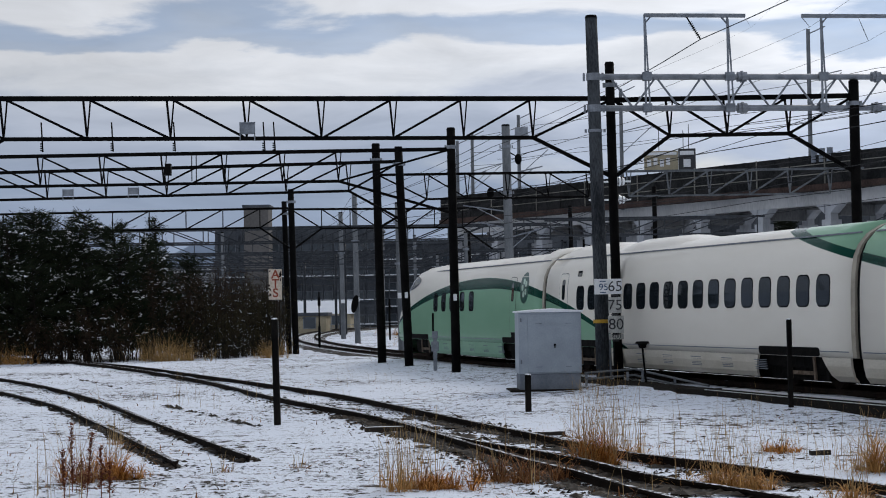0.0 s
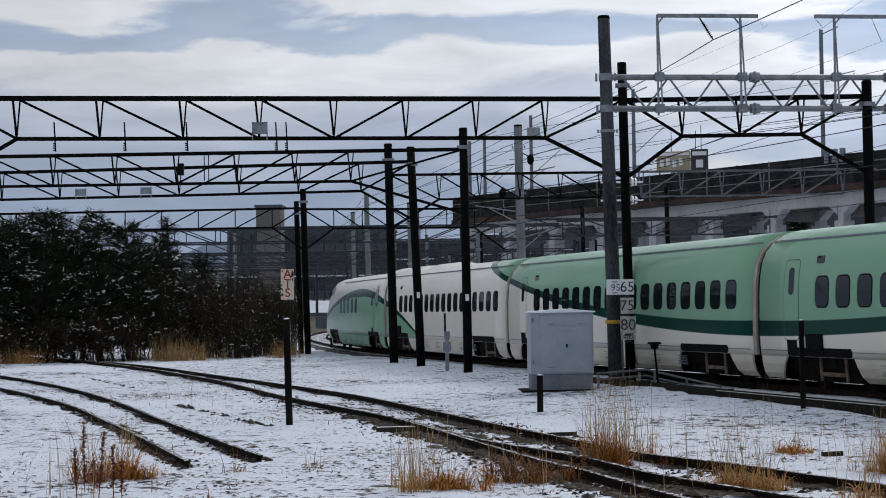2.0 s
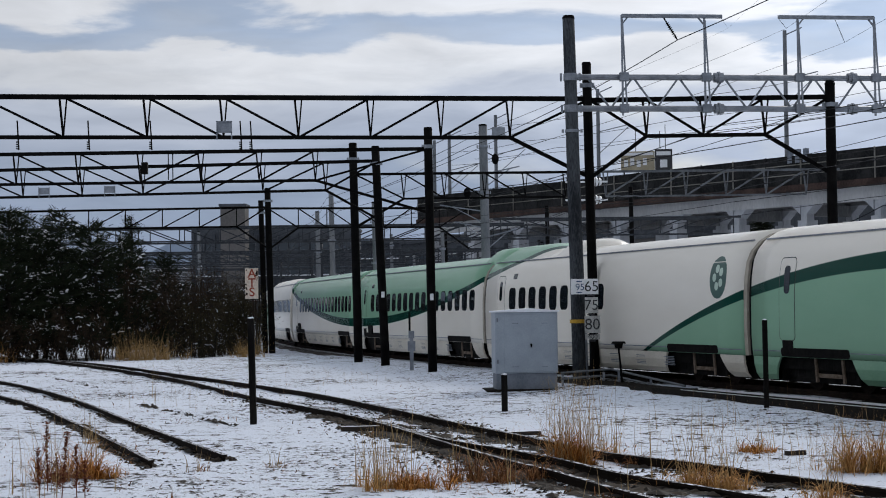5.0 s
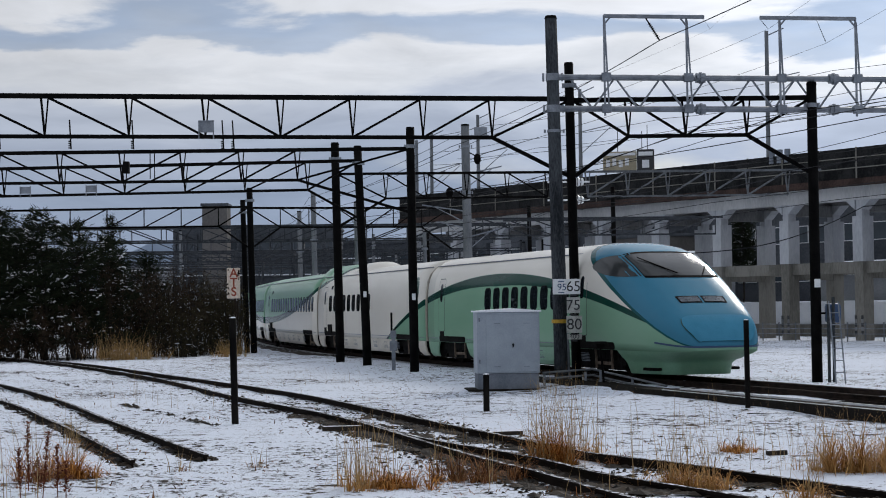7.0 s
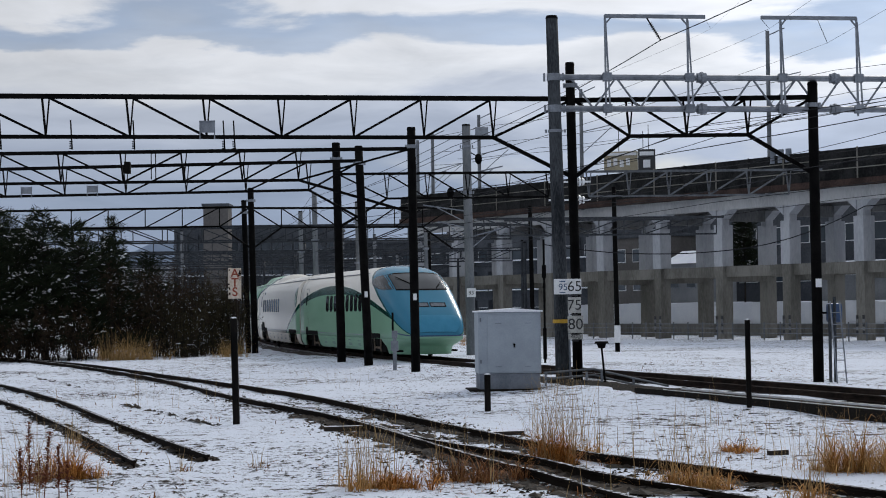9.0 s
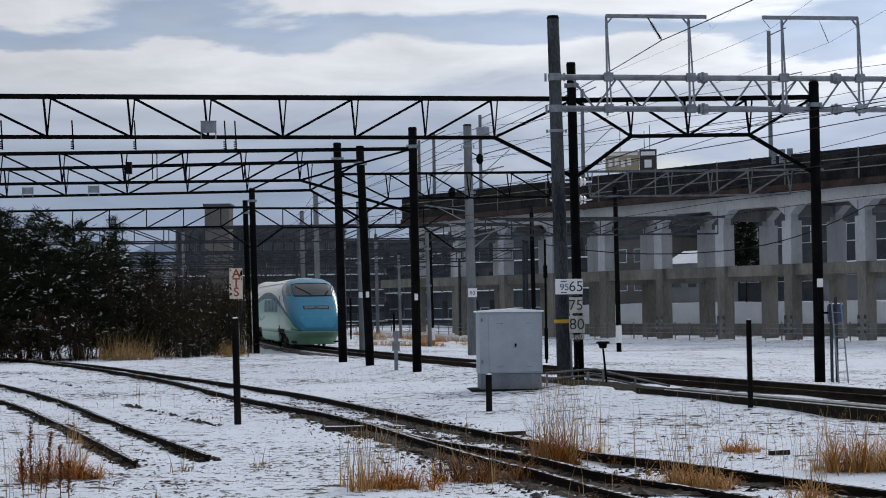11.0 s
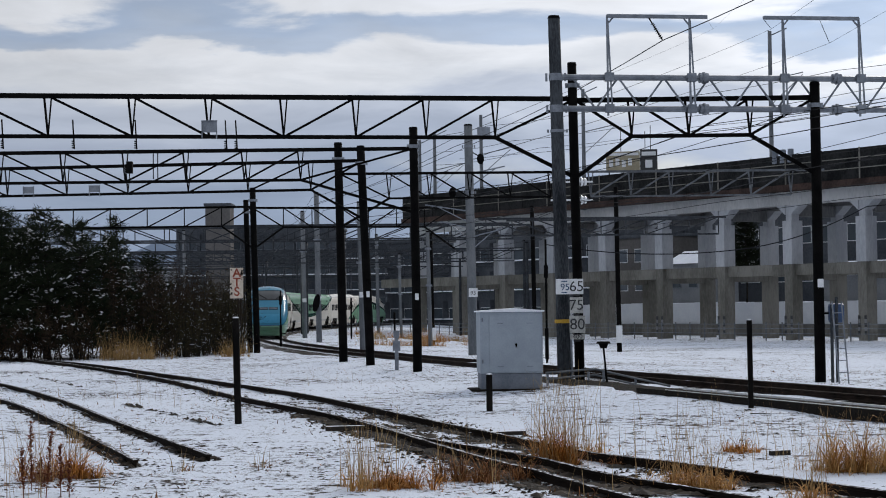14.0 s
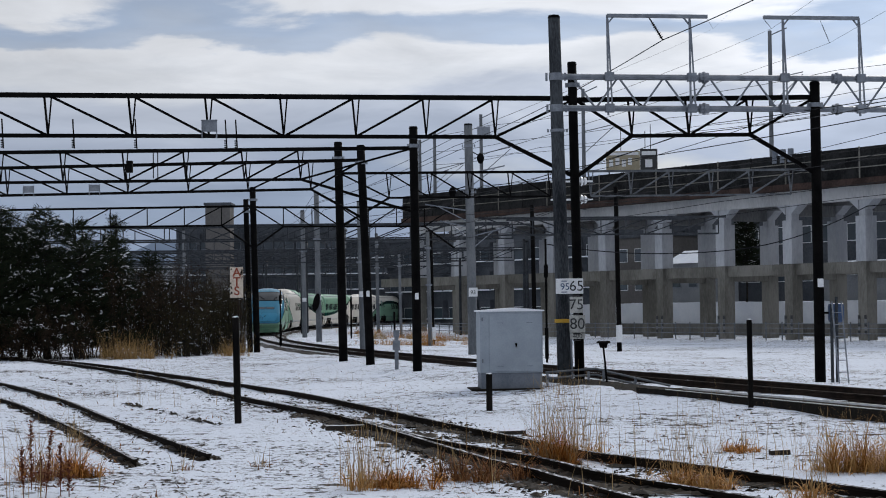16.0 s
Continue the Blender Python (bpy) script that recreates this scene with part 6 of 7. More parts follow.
M_STRAW = leaf_mat("dry_straw", (0.26, 0.11, 0.028), (0.62, 0.355, 0.125))
M_RUST_GRASS = leaf_mat("rusty_dead_grass", (0.07, 0.028, 0.014), (0.34, 0.15, 0.055))
M_RUST_STRAW = leaf_mat("orange_brown_grass", (0.13, 0.042, 0.010), (0.66, 0.30, 0.075))
M_HUSK = leaf_mat("seed_husks", (0.07, 0.022, 0.012), (0.22, 0.075, 0.035))
M_STALK = leaf_mat("pale_stalks", (0.20, 0.12, 0.05), (0.52, 0.36, 0.17))
M_CLOD = leaf_mat("clods_and_stones", (0.006, 0.005, 0.0045), (0.045, 0.033, 0.022))
M_REED = leaf_mat("golden_reeds", (0.16, 0.09, 0.03), (0.52, 0.34, 0.14))
M_BARK = surface("dark_bark", (0.01, 0.009, 0.008), (0.03, 0.025, 0.02), 0.9, 0, 4, 40, 0.5, 0.02)


def needle_mat(name, c1, c2, snow):
    """Needle sprays, some of them carrying snow."""
    mt, nt, b = nodes(name)
    rnd = nt.nodes.new("ShaderNodeNewGeometry").outputs["Random Per Island"]
    f = step_node(nt, rnd, 1 - snow, 1 - snow + 0.01)
    nt.links.new(mix_node(nt, f, mix_node(nt, rnd, c1, c2), (0.70, 0.72, 0.76)), b.inputs["Base Color"])
    b.inputs["Roughness"].default_value, b.inputs["Specular IOR Level"].default_value = 0.85, 0.05
    return mt


M_PINE = needle_mat("snow_dusted_needles", (0.006, 0.010, 0.006), (0.028, 0.034, 0.018), 0.012)
M_SCRUB = needle_mat("bare_scrub_twigs", (0.018, 0.013, 0.010), (0.066, 0.045, 0.028), 0.03)
M_SCRUB_G = needle_mat("olive_scrub", (0.018, 0.017, 0.010), (0.06, 0.05, 0.026), 0.03)


def blade(bm, p, d, h, w, bend, rnd):
    """One tapering bent blade."""
    d = Vector(d)
    side = Vector((-d.y, d.x, 0)).normalized() * w if d.length > 0 else Vector((w, 0, 0))
    prev = None
    for k in range(4):
        f = k / 3
        c = Vector(p) + Vector((0, 0, h * (f - 0.30 * min(bend, 2.4) * f * f))) + d * bend * h * f * f
        s = side * (1 - 0.85 * f)
        cur = (bm.verts.new(c - s), bm.verts.new(c + s))
        if prev:
            bm.faces.new((prev[0], prev[1], cur[1], cur[0]))
        prev = cur


def arch(bm, p, a, length, w, th0, th1, rnd):
    """One long blade that leaves at th0 from the upright and droops on to th1 at its tip."""
    out = Vector((math.cos(a), math.sin(a), 0))
    side = Vector((-out.y, out.x, 0)) * w
    c, prev, n = Vector(p), None, 5
    wob = rnd.uniform(-0.25, 0.25)
    for k in range(n + 1):
        f = k / n
        s = side * (1 - 0.8 * f)
        cur = (bm.verts.new(c - s), bm.verts.new(c + s))
        if prev:
            bm.faces.new((prev[0], prev[1], cur[1], cur[0]))
        prev = cur
        th = th0 + (th1 - th0) * f ** 1.4
        c = c + (out * math.sin(th) + Vector((0, 0, math.cos(th))) + Vector((-out.y, out.x, 0)) * wob * f) * (length / n)


def tuft(x, y, radius, height, n, mat, seed, label, bend=0.55, name="grass_tuft", tall=0.0, stalk=0.7):
    """A mound of drooping blades with thin upright stalks over it."""
    rnd = random.Random(seed)
    z = ground_z(x, y) - 0.03
    t = empty(name, pose(x, y, z), label, "grass")
    bm = bmesh.new()
    cores = [(rnd.gauss(0, 0.5) * radius, rnd.gauss(0, 0.4) * radius, rnd.uniform(0.35, 1.25)) for k in range(max(7, int(radius * 60)))]
    for i in range(n):
        cx, cy, big = rnd.choice(cores)
        a = rnd.uniform(0, math.tau)
        r = 0.06 * math.sqrt(rnd.random())
        th0 = abs(rnd.gauss(0.38, 0.5))
        arch(bm, (cx + r * math.cos(a), cy + r * math.sin(a), 0), a, height * big * rnd.uniform(0.7, 1.9), rnd.uniform(0.004, 0.009), th0, th0 + bend * rnd.uniform(1.1, 3.0), rnd)
    tagged(part("foliage", bm, mat, t), kind="stuff")
    if tall:
        bm = bmesh.new()
        for i in range(int(n * tall * 0.75)):
            cx, cy, big = rnd.choice(cores)
            a = rnd.uniform(0, math.tau)
            th0 = abs(rnd.gauss(0, 0.17))
            arch(bm, (cx * 1.2 + rnd.gauss(0, 0.04), cy * 1.2, 0), a, stalk * rnd.uniform(0.55, 1.3), rnd.uniform(0.0035, 0.0065), th0, th0 + abs(rnd.gauss(0.2, 0.5)), rnd)
        tagged(part("stalk_growth", bm, M_STALK, t), kind="stuff")
    return t


def dock_weed(x, y, h, seed):
    """A dead dock stem with clusters of rusty seed husks along its upper part."""
    rnd = random.Random(seed)
    t = empty("dock_weed", pose(x, y, ground_z(x, y) - 0.03), "dead dock stem with rusty red-brown seed husks", "weed", "dock weeds in the snow")
    bm, bs = bmesh.new(), bmesh.new()
    lean = Vector((rnd.uniform(-0.1, 0.1), 0, 1))
    add_tube(bm, (0, 0, 0), lean * h, 0.007, 0.003, 5, cap=False)
    for i in range(int(260 * h)):
        f = rnd.uniform(0.2, 1.0)
        q = rnd.uniform(0.0, 0.12) * (1.1 - f * 0.7) * (0.5 + 0.5 * math.sin(f * 34))
        a = rnd.uniform(0, math.tau)
        c = lean * (h * f) + Vector((q * math.cos(a), q * math.sin(a), 0))
        arch(bs, c, a, rnd.uniform(0.03, 0.07), rnd.uniform(0.009, 0.018), 0.8, 2.4, rnd)
    part("stem", bm, M_HUSK, t)
    tagged(part("seed_head", bs, M_HUSK, t), kind="stuff")
    return t


def build_grass():
    S, R = "dry straw-coloured grass tuft standing in snow", "rusty dead grass tuft drooping into snow"
    rows = [(-5.2, 25.3, 0.36, 0.40, 420, M_RUST_STRAW, S, 1.3, 0.14, 0.75), (-4.85, 25.1, 0.24, 0.3, 220, M_RUST_STRAW, S, 1.8, 0.03, 0.6), (-5.35, 24.7, 0.2, 0.4, 160, M_RUST_GRASS, R, 0.9, 0.1, 0.9),
            (-0.55, 23.0, 0.36, 0.34, 620, M_RUST_STRAW, R, 1.5, 0.03, 0.8), (-0.98, 23.1, 0.24, 0.28, 260, M_STRAW, S, 1.2, 0.34, 0.85), (-1.02, 22.4, 0.10, 0.30, 60, M_STRAW, S, 0.8, 0.5, 0.8),
            (0.12, 24.2, 0.26, 0.40, 240, M_RUST_GRASS, R, 1.3, 0.10, 0.8), (0.55, 24.1, 0.36, 0.34, 260, M_RUST_GRASS, R, 1.5, 0.02, 0.7), (0.98, 24.4, 0.18, 0.34, 120, M_RUST_GRASS, R, 1.5, 0.0, 0.5),
            (1.66, 26.3, 0.30, 0.48, 620, M_RUST_STRAW, S, 0.75, 0.30, 1.05), (2.2, 28.4, 0.26, 0.3, 70, M_STRAW, S, 1.0, 0.6, 0.95), (2.45, 26.2, 0.2, 0.22, 90, M_RUST_GRASS, R, 1.5, 0.05, 0.5),
            (2.75, 22.8, 0.30, 0.34, 360, M_STRAW, S, 1.4, 0.16, 0.75), (3.2, 22.6, 0.34, 0.28, 420, M_STRAW, S, 1.5, 0.10, 0.6),
            (4.42, 28.3, 0.30, 0.24, 330, M_RUST_STRAW, R, 1.9, 0.05, 0.6), (5.35, 24.6, 0.34, 0.5, 520, M_STRAW, S, 1.2, 0.10, 0.75), (5.75, 24.4, 0.36, 0.54, 620, M_STRAW, S, 1.3, 0.08, 0.8), (4.95, 24.8, 0.22, 0.2, 90, M_STRAW, S, 1.0, 0.5, 0.7),
            (4.08, 20.8, 0.20, 0.32, 180, M_STRAW, S, 1.1, 0.2, 0.6), (1.75, 21.4, 0.3, 0.14, 110, M_RUST_GRASS, R, 1.6, 0.1, 0.4), (-3.6, 26.0, 0.14, 0.12, 40, M_RUST_GRASS, R, 1.2, 0.4, 0.3), (-2.6, 26.6, 0.14, 0.12, 40, M_RUST_GRASS, R, 1.2, 0.4, 0.3), (-6.3, 31.8, 0.2, 0.14, 50, M_STRAW, S, 1.2, 0.5, 0.5)]
    for k, (x, y, r, h, n, mt, lb, bend, tall, stalk) in enumerate(rows):
        tagged(tuft(x, y, r, h, n, mt, 20 + k, lb, bend, tall=tall, stalk=stalk), group="grass tufts")
    for k, (x, y, h) in enumerate(((-5.02, 22.4, 0.62), (-4.86, 22.6, 0.5), (-4.74, 22.3, 0.82), (-4.62, 22.6, 0.66), (-4.5, 22.5, 0.45), (-5.1, 23.2, 0.9))):
        dock_weed(x, y, h, 60 + k)
    # loose tall stalks across the foreground, and stubble pricking through the snow
    rnd = random.Random(77)
    bm = bmesh.new()
    for (cx, cy, rx, ry, n, h) in ((-5.0, 22.8, 0.5, 1.2, 26, 0.95), (3.2, 27.0, 1.8, 2.0, 70, 0.75), (0.2, 24.0, 1.2, 1.0, 26, 0.7), (5.2, 26.0, 1.0, 1.6, 46, 0.8), (2.1, 30.0, 1.6, 3.0, 36, 0.6), (5.0, 33.0, 1.6, 4.0, 30, 0.8), (-6.0, 27.0, 1.0, 2.5, 16, 0.8), (-7.5, 45.0, 3.0, 5.0, 40, 0.8), (3.0, 47.5, 0.7, 1.5, 40, 0.7), (-3.5, 58.0, 3.0, 5.0, 26, 0.7)):
        for i in range(n):
            x, y = rnd.gauss(cx, rx * 0.6), rnd.gauss(cy, ry * 0.6)
            a = rnd.uniform(0, math.tau)
            blade(bm, (x, y, ground_z(x, y) - 0.04), (math.cos(a), math.sin(a) * 0.5, 0), h * rnd.uniform(0.5, 1.3), rnd.uniform(0.003, 0.006), rnd.uniform(0.05, 0.7), rnd)
    tagged(mesh_ob("tall_stalks", bm, M_STALK), "thin dry stalks scattered over the snow", "dry grass", kind="stuff")
    bm = bmesh.new()
    for i in range(8000):
        y = 19 + 75 * rnd.random() ** 1.6
        x = rnd.uniform(-0.27, 0.27) * y
        if noise.noise((x * 0.4, y * 0.25, 7)) < -0.05:
            continue
        if abs(line_side(x, y)) < 2.2:
            continue
        a = rnd.uniform(0, math.tau)
        blade(bm, (x, y, ground_z(x, y) - 0.02), (math.cos(a), math.sin(a), 0), rnd.uniform(0.03, 0.12), rnd.uniform(0.006, 0.014), rnd.uniform(0.6, 2.4), rnd)
    tagged(mesh_ob("stubble", bm, M_RUST_GRASS), "short dead stubble pricking through the snow", "dry grass", kind="stuff")
    # clods, stones and dead leaves lying on the snow
    bm = bmesh.new()
    for i in range(20000):
        y = 19 + 70 * rnd.random() ** 1.5
        x = rnd.uniform(-0.27, 0.27) * y
        if noise.noise((x * 0.22, y * 0.14, 17)) + 0.5 * noise.noise((x * 0.9, y * 0.5, 3)) < rnd.uniform(-0.5, 0.55):
            continue
        if abs(line_side(x, y)) < 2.0:
            continue
        r = rnd.uniform(0.008, 0.026) * (1.8 if rnd.random() < 0.08 else 1)
        a = rnd.uniform(0, math.tau)
        z = ground_z(x, y)
        ring = [bm.verts.new((x + math.cos(a + k * 1.047) * r * rnd.uniform(0.6, 2.2), y + math.sin(a + k * 1.047) * r * rnd.uniform(0.6, 1.6), z + 0.004)) for k in range(6)]
        top = bm.verts.new((x + r * rnd.uniform(-0.5, 0.5), y + r * rnd.uniform(-0.5, 0.5), z + 0.006 + r * rnd.uniform(0.15, 0.55)))
        for k in range(6):
            bm.faces.new((ring[k], ring[(k + 1) % 6], top))
    tagged(mesh_ob("clods", bm, M_CLOD), "dark clods, stones and dead leaves on the snow", "stones", kind="stuff")
    # bare soil, stones and dead leaves along the yard rails
    bm = bmesh.new()
    for way, wide in YARD_WAYS:
        for a, b in zip(way, way[1:]):
            d = (b - a)
            side = Vector((-d.y, d.x, 0)).normalized()
            n = int(d.length * (120 if a.y < 36 else 50 if a.y < 48 else 14))
            for i in range(n):
                c = a.lerp(b, rnd.random())
                if noise.noise((c.x * 0.55, c.y * 0.55, 21)) < rnd.uniform(-0.45, 0.35):
                    continue
                c = c + side * rnd.choice((-1, 1)) * (0.06 + abs(rnd.gauss(0, wide)))
                r, h = rnd.uniform(0.014, 0.065), rnd.uniform(0.006, 0.034)
                t = rnd.uniform(0, math.tau)
                z = ground_z(c.x, c.y) + 0.05 * noise.noise((c.x * 0.35, c.y * 0.35, 0)) + 0.03 * noise.noise((c.x * 1.1, c.y * 1.1, 4))
                ring = [bm.verts.new((c.x + math.cos(t + k * 1.2566) * r * rnd.uniform(0.6, 1.8), c.y + math.sin(t + k * 1.2566) * r * rnd.uniform(0.6, 1.8), z - 0.01)) for k in range(5)]
                top = bm.verts.new((c.x, c.y, z + h))
                for k in range(5):
                    bm.faces.new((ring[k], ring[(k + 1) % 5], top))
            for i in range(int(d.length * (34 if wide > 0.2 else 10)) if a.y < 40 else 0):
                c = a.lerp(b, rnd.random())
                if noise.noise((c.x * 0.5, c.y * 0.5, 33)) < rnd.uniform(-0.5, 0.3):
                    continue
                c = c + side * rnd.choice((-1, 1)) * (0.04 + abs(rnd.gauss(0, wide * 0.6)))
                z = 0.012 + ground_z(c.x, c.y) + 0.05 * noise.noise((c.x * 0.35, c.y * 0.35, 0)) + 0.03 * noise.noise((c.x * 1.1, c.y * 1.1, 4))
                along, q = d.normalized() * rnd.uniform(0.08, 0.3), side * rnd.uniform(0.05, 0.16)
                ring = [bm.verts.new(Vector((c.x, c.y, z + 0.004)) + along * math.cos(k * 0.698) * rnd.uniform(0.5, 1.2) + q * math.sin(k * 0.698) * rnd.uniform(0.5, 1.2)) for k in range(9)]
                top = bm.verts.new((c.x, c.y, z + rnd.uniform(0.02, 0.05)))
                for k in range(9):
                    bm.faces.new((ring[k], ring[(k + 1) % 9], top))
    tagged(mesh_ob("trackside_litter", bm, M_CLOD), "dark soil, stones and dead leaves along the rusty rails", "stones", kind="stuff")
    # broken edges of a buried track showing through the snow
    bm = bmesh.new()
    for (ax, ay), (bx, by) in (((-15.93, 70.23), (-9.93, 53.11)), ((-7.65, 45.05), (-4.3, 35.98))):
        for i in range(90):
            f = rnd.random()
            if noise.noise((f * 9, ax, 2)) < -0.05:
                continue
            x, y = ax + (bx - ax) * f + rnd.gauss(0, 0.05), ay + (by - ay) * f + rnd.gauss(0, 0.12)
            l = Vector((bx - ax, by - ay, 0)).normalized() * rnd.uniform(0.06, 0.3)
            q = Vector((l.y, -l.x, 0)).normalized() * rnd.uniform(0.02, 0.06)
            c = Vector((x, y, ground_z(x, y) + 0.004))
            top = c + Vector((0, 0, rnd.uniform(0.015, 0.05)))
            ring = [bm.verts.new(p) for p in (c - l - q * 0.4, c - q, c + l - q * 0.5, c + l + q, c + q * 0.8, c - l + q * 0.6)]
            tv = bm.verts.new(top)
            for k in range(6):
                bm.faces.new((ring[k], ring[(k + 1) % 6], tv))
    tagged(mesh_ob("buried_track", bm, M_CLOD), "dark broken edges of a buried track in the snow", "track remains", kind="stuff")
    # dry reeds at the foot of the trees and beyond the track
    for k, (x, y, r, h, n) in enumerate(((-15.1, 87.2, 1.0, 1.05, 620), (-14.1, 87.9, 0.9, 0.85, 400), (-10.2, 90.0, 0.8, 0.8, 300), (-10.9, 96.0, 0.5, 0.9, 220), (-21.6, 85.4, 1.0, 0.8, 320), (-4.4, 117.0, 0.9, 0.5, 260), (-3.2, 115.0, 0.9, 0.55, 260), (-2.2, 112.0, 0.7, 0.5, 220), (-1.2, 112.5, 0.8, 0.95, 300), (-0.3, 113.0, 0.6, 0.5, 160), (1.9, 126.0, 0.9, 0.8, 200), (3.0, 128.0, 0.8, 0.8, 160))):
        t = tuft(x, y, r, h, n, M_REED if k < 4 else M_STRAW, 200 + k, "dense dry reed clump at the edge of the snow", 0.9, "reed_clump", 0.2, h * 1.3)
        tagged(t, group="reed clumps")


def straw_mounds():
    for k, (x, y, r, h) in enumerate(((-7.2, 168.0, 1.6, 0.9), (-5.2, 140.0, 1.2, 0.7), (-3.3, 150.0, 1.5, 1.0), (-2.3, 146.0, 1.1, 0.8), (-1.0, 158.0, 1.5, 0.8), (-6.1, 152.0, 1.3, 0.8), (-0.6, 140.0, 1.2, 0.7), (0.8, 150.0, 1.4, 0.8))):
        tagged(tuft(x, y, r, h, 420, M_STALK if k % 2 else M_RUST_STRAW, 240 + k, "flattened mound of dry brown grass in the snow", 1.9, "straw_mound", 0.08, h), group="straw mounds")


def spray(bm, c, d, size, rnd):
    """A flat needle spray of three crossed slips."""
    d = d.normalized()
    s = d.cross(Vector((rnd.uniform(-1, 1), rnd.uniform(-1, 1), rnd.uniform(-0.3, 1)))).normalized()
    a, b, e, f = c - s * size * 0.085, c + s * size * 0.085, c + d * size + s * size * 0.03, c + d * size - s * size * 0.03
    bm.faces.new([bm.verts.new(p) for p in (a, b, e, f)])


def conifer(x, y, h, r, seed, dense=1.0, label="dark evergreen tree dusted with snow", low=0.08):
    rnd = random.Random(seed)
    z0 = ground_z(x, y) - 0.1
    t = empty("evergreen_tree", pose(x, y, z0), label, "tree", "trees beside the yard")
    bm = bmesh.new()
    way, p = [], Vector((0, 0, 0))
    for k in range(6):
        q = Vector((rnd.uniform(-0.1, 0.1), rnd.uniform(-0.1, 0.1), h * (k + 1) / 6.2))
        add_tube(bm, p, q, 0.13 * (1 - k / 6.5), 0.13 * (1 - (k + 1) / 6.5), 7, cap=False)
        p = q
    limbs = []
    nl = int(16 * h * 0.9)
    for i in range(nl):
        f = low + (1 - low) * (i / nl)
        z = h * f
        a = rnd.uniform(0, math.tau)
        ln = 1.3 * r * (1 - f) ** 0.5 * rnd.uniform(0.5, 1.2) + 0.15
        d = Vector((math.cos(a), math.sin(a), rnd.uniform(-0.05, 0.55)))
        e = Vector((0, 0, z)) + d * ln
        add_tube(bm, (0, 0, z), e, 0.03, 0.008, 4, cap=False)
        limbs.append((Vector((0, 0, z)), e, d, ln))
    part("trunk", bm, M_BARK, t)
    bm = bmesh.new()
    for a, b, d, ln in limbs:
        for k in range(int(60 * dense * (0.4 + ln))):
            f = rnd.uniform(0.25, 1.05)
            c = a.lerp(b, f) + Vector((rnd.gauss(0, 0.13), rnd.gauss(0, 0.13), rnd.gauss(0, 0.10)))
            dd = (d + Vector((rnd.uniform(-0.9, 0.9), rnd.uniform(-0.9, 0.9), rnd.uniform(-0.2, 0.8))))
            spray(bm, c, dd, rnd.uniform(0.11, 0.27), rnd)
    part("crown", bm, M_PINE, t)
    bm = bmesh.new()
    for a, b, d, ln in limbs:
        if ln < 0.6 or rnd.random() > 0.26:
            continue
        side = Vector((-d.y, d.x, 0)).normalized()
        for k in range(rnd.randint(3, 8)):
            c = a.lerp(b, rnd.uniform(0.5, 1.02)) + side * rnd.gauss(0, 0.14) + Vector((0, 0, rnd.uniform(0.04, 0.16)))
            u, v = (d * Vector((1, 1, 0.25))).normalized() * rnd.uniform(0.05, 0.15), side * rnd.uniform(0.04, 0.13)
            rim = [bm.verts.new(c + u * math.cos(q) + v * math.sin(q)) for q in (0, 1.2, 2.5, 3.8, 5.0)]
            tip = bm.verts.new(c + Vector((0, 0, rnd.uniform(0.03, 0.07))))
            for q in range(5):
                bm.faces.new((rim[q], rim[(q + 1) % 5], tip))
    tagged(part("snow_load", bm, M_SNOWCAP, t, "thin snow lying on the boughs"), kind="stuff")
    return t


def scrub(x, y, h, r, seed, mat, label="dense leafless scrub with brown twigs"):
    rnd = random.Random(seed)
    t = empty("scrub_bush", pose(x, y, ground_z(x, y) - 0.1), label, "bush", "scrub beside the yard")
    bm, bt = bmesh.new(), bmesh.new()
    for i in range(int(26 * r)):
        a, q = rnd.uniform(0, math.tau), r * math.sqrt(rnd.random())
        base = Vector((q * math.cos(a), q * math.sin(a), 0))
        top = base + Vector((rnd.gauss(0, 0.5), rnd.gauss(0, 0.5), h * rnd.uniform(0.55, 1.05)))
        add_tube(bm, base, top, 0.025, 0.006, 4, cap=False)
        for k in range(90):
            f = rnd.random() ** 0.7
            c = base.lerp(top, f) + Vector((rnd.gauss(0, 0.14), rnd.gauss(0, 0.14), rnd.gauss(0, 0.12)))
            spray(bt, c, Vector((rnd.uniform(-1, 1), rnd.uniform(-1, 1), rnd.uniform(-0.2, 1.2))), rnd.uniform(0.10, 0.24), rnd)
    tagged(part("branching", bm, M_BARK, t), kind="stuff")
    tagged(part("foliage", bt, mat, t), kind="stuff")
    return t


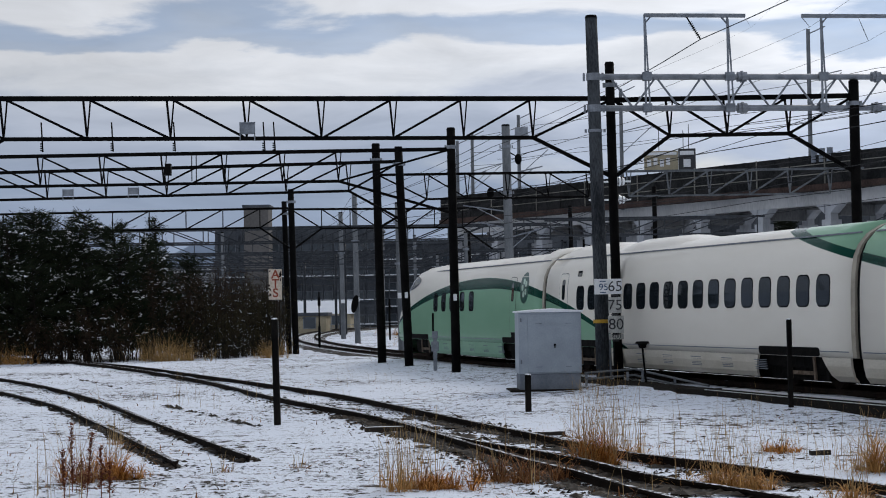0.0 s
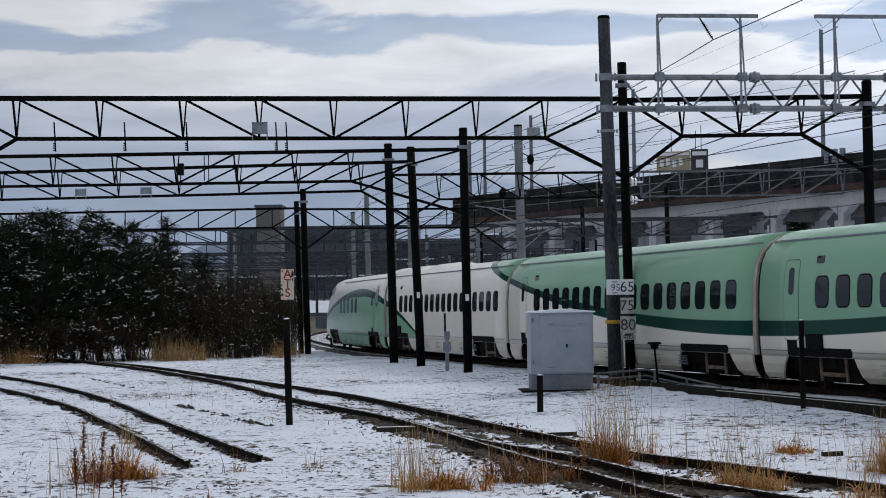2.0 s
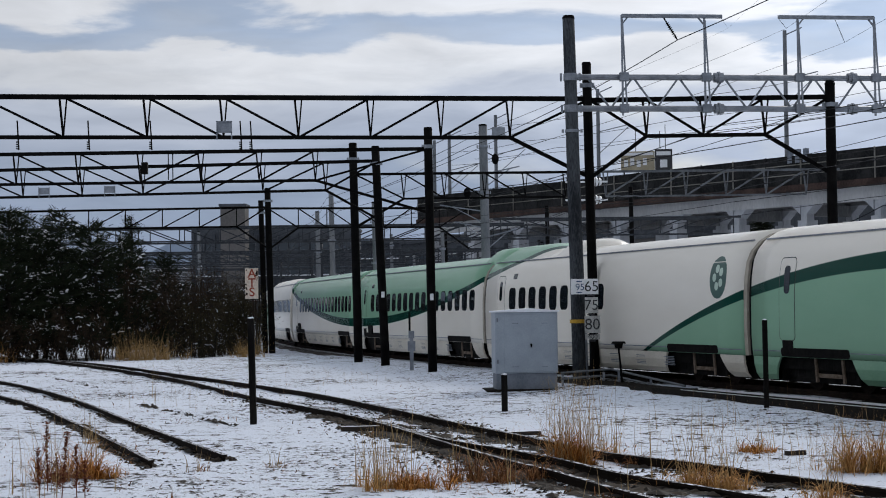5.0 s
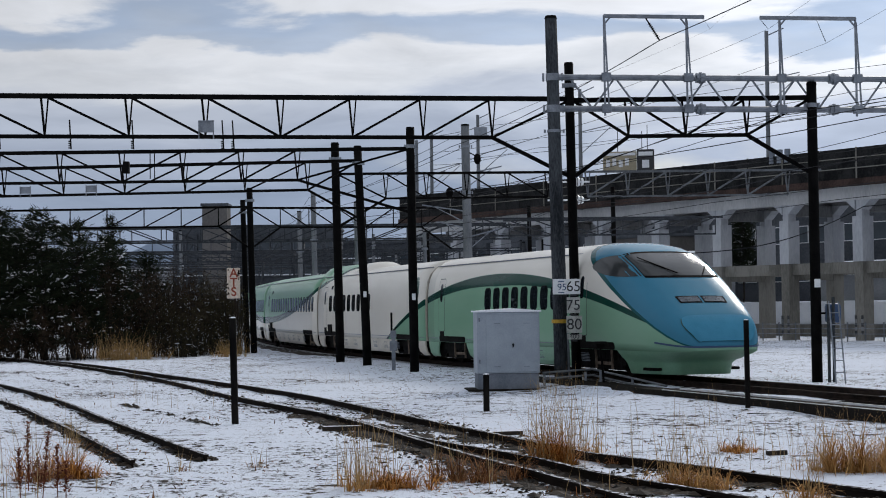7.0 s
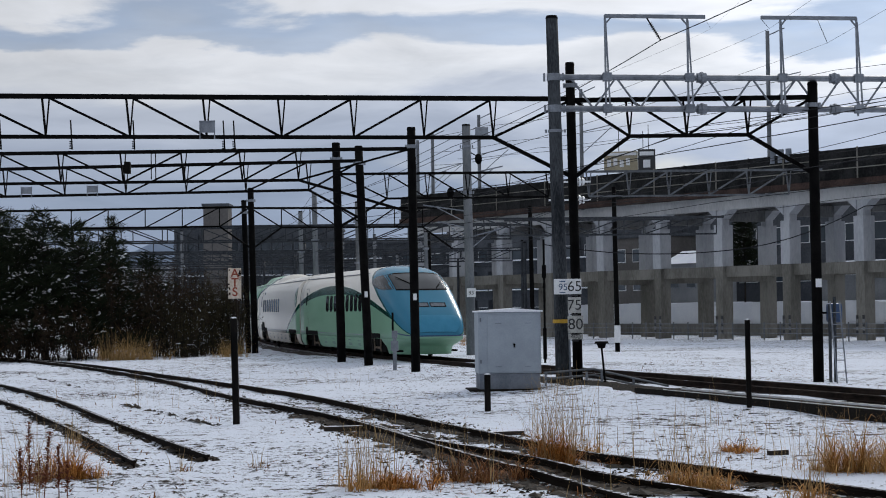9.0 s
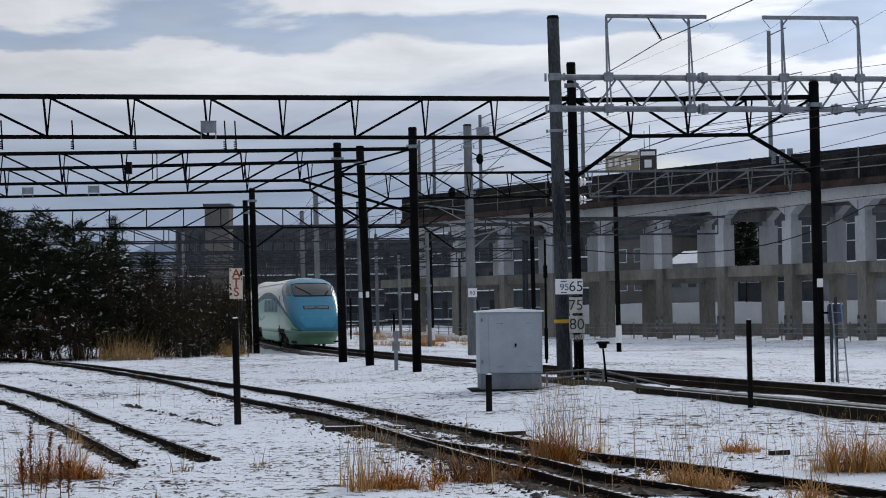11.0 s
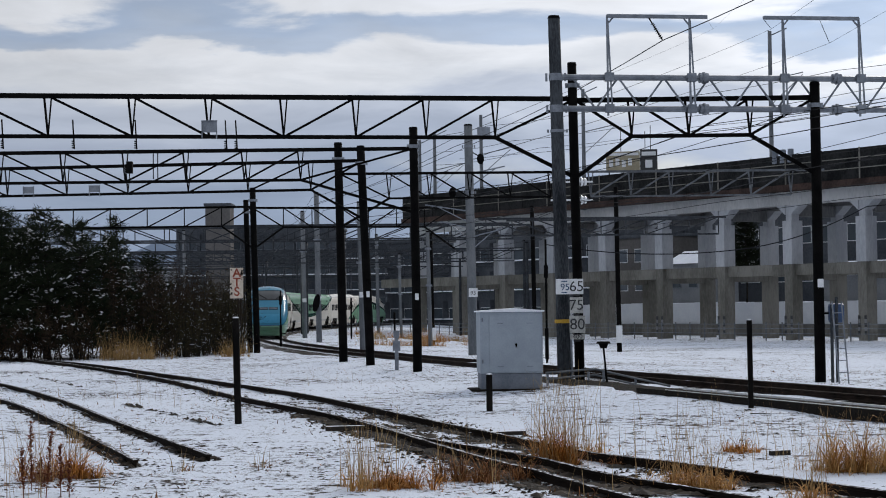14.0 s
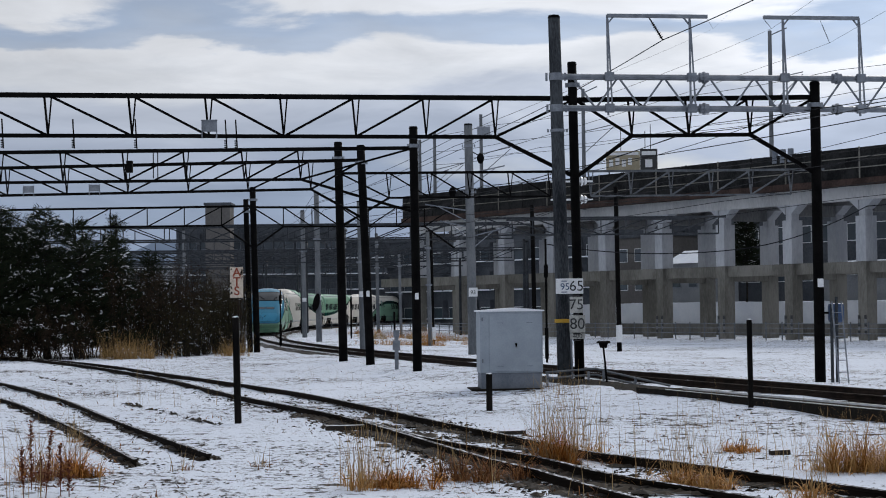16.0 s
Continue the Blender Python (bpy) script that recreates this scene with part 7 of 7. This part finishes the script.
def build_trees():
    rows = [(-23.4, 90.0, 6.4, 1.9), (-21.9, 91.5, 7.4, 2.1), (-20.4, 92.5, 6.6, 2.0), (-19.2, 90.5, 7.2, 2.0), (-18.0, 92.0, 6.7, 1.9), (-25.4, 91.0, 7.8, 1.8), (-17.0, 94.0, 6.0, 1.7), (-27.5, 92.0, 6.6, 2.0), (-15.4, 98.0, 5.3, 1.5), (-22.6, 96.0, 7.3, 2.0), (-24.3, 86.5, 5.2, 1.9), (-21.0, 87.5, 4.6, 1.9), (-18.6, 88.2, 4.4, 1.7), (-26.4, 88.0, 6.0, 2.1), (-22.6, 89.0, 6.9, 2.2), (-20.2, 89.6, 6.2, 2.1), (-17.4, 90.2, 5.6, 1.9), (-24.4, 93.0, 7.0, 2.2), (-29.5, 92.0, 7.4, 2.2), (-16.4, 92.4, 5.0, 1.8), (-28.0, 88.0, 5.6, 2.2)]
    for k, (x, y, h, r) in enumerate(rows):
        conifer(x, y, h, r, 300 + k)
    conifer(-19.5, 112.0, 8.0, 0.9, 340, 0.6, "slim pointed evergreen behind the thicket", 0.3)
    rows = [(-16.6, 91.5, 4.6, 1.4, M_SCRUB), (-15.4, 92.8, 4.2, 1.5, M_SCRUB), (-14.2, 93.5, 4.3, 1.4, M_SCRUB), (-13.0, 93.6, 3.9, 1.4, M_SCRUB), (-12.0, 94.8, 4.1, 1.2, M_SCRUB_G), (-11.2, 95.6, 3.6, 1.1, M_SCRUB_G), (-17.8, 87.4, 2.6, 1.4, M_SCRUB), (-12.6, 92.3, 2.9, 1.1, M_SCRUB_G), (-14.8, 101.0, 4.8, 1.8, M_SCRUB), (-12.6, 103.0, 4.6, 1.6, M_SCRUB), (-16.6, 104.0, 5.0, 1.9, M_SCRUB), (-11.4, 100.0, 4.0, 1.1, M_SCRUB), (-10.9, 96.8, 3.2, 0.7, M_SCRUB_G), (-20.0, 87.2, 2.2, 1.4, M_SCRUB), (-22.6, 86.6, 2.0, 1.4, M_SCRUB)]
    for k, (x, y, h, r, mt) in enumerate(rows):
        scrub(x, y, h, r, 400 + k, mt)
    conifer(29.3, 181.5, 11.2, 2.6, 460, 1.2, "round evergreen laden with snow behind the viaduct", 0.55)


build_grass()
straw_mounds()
build_trees()
motions()
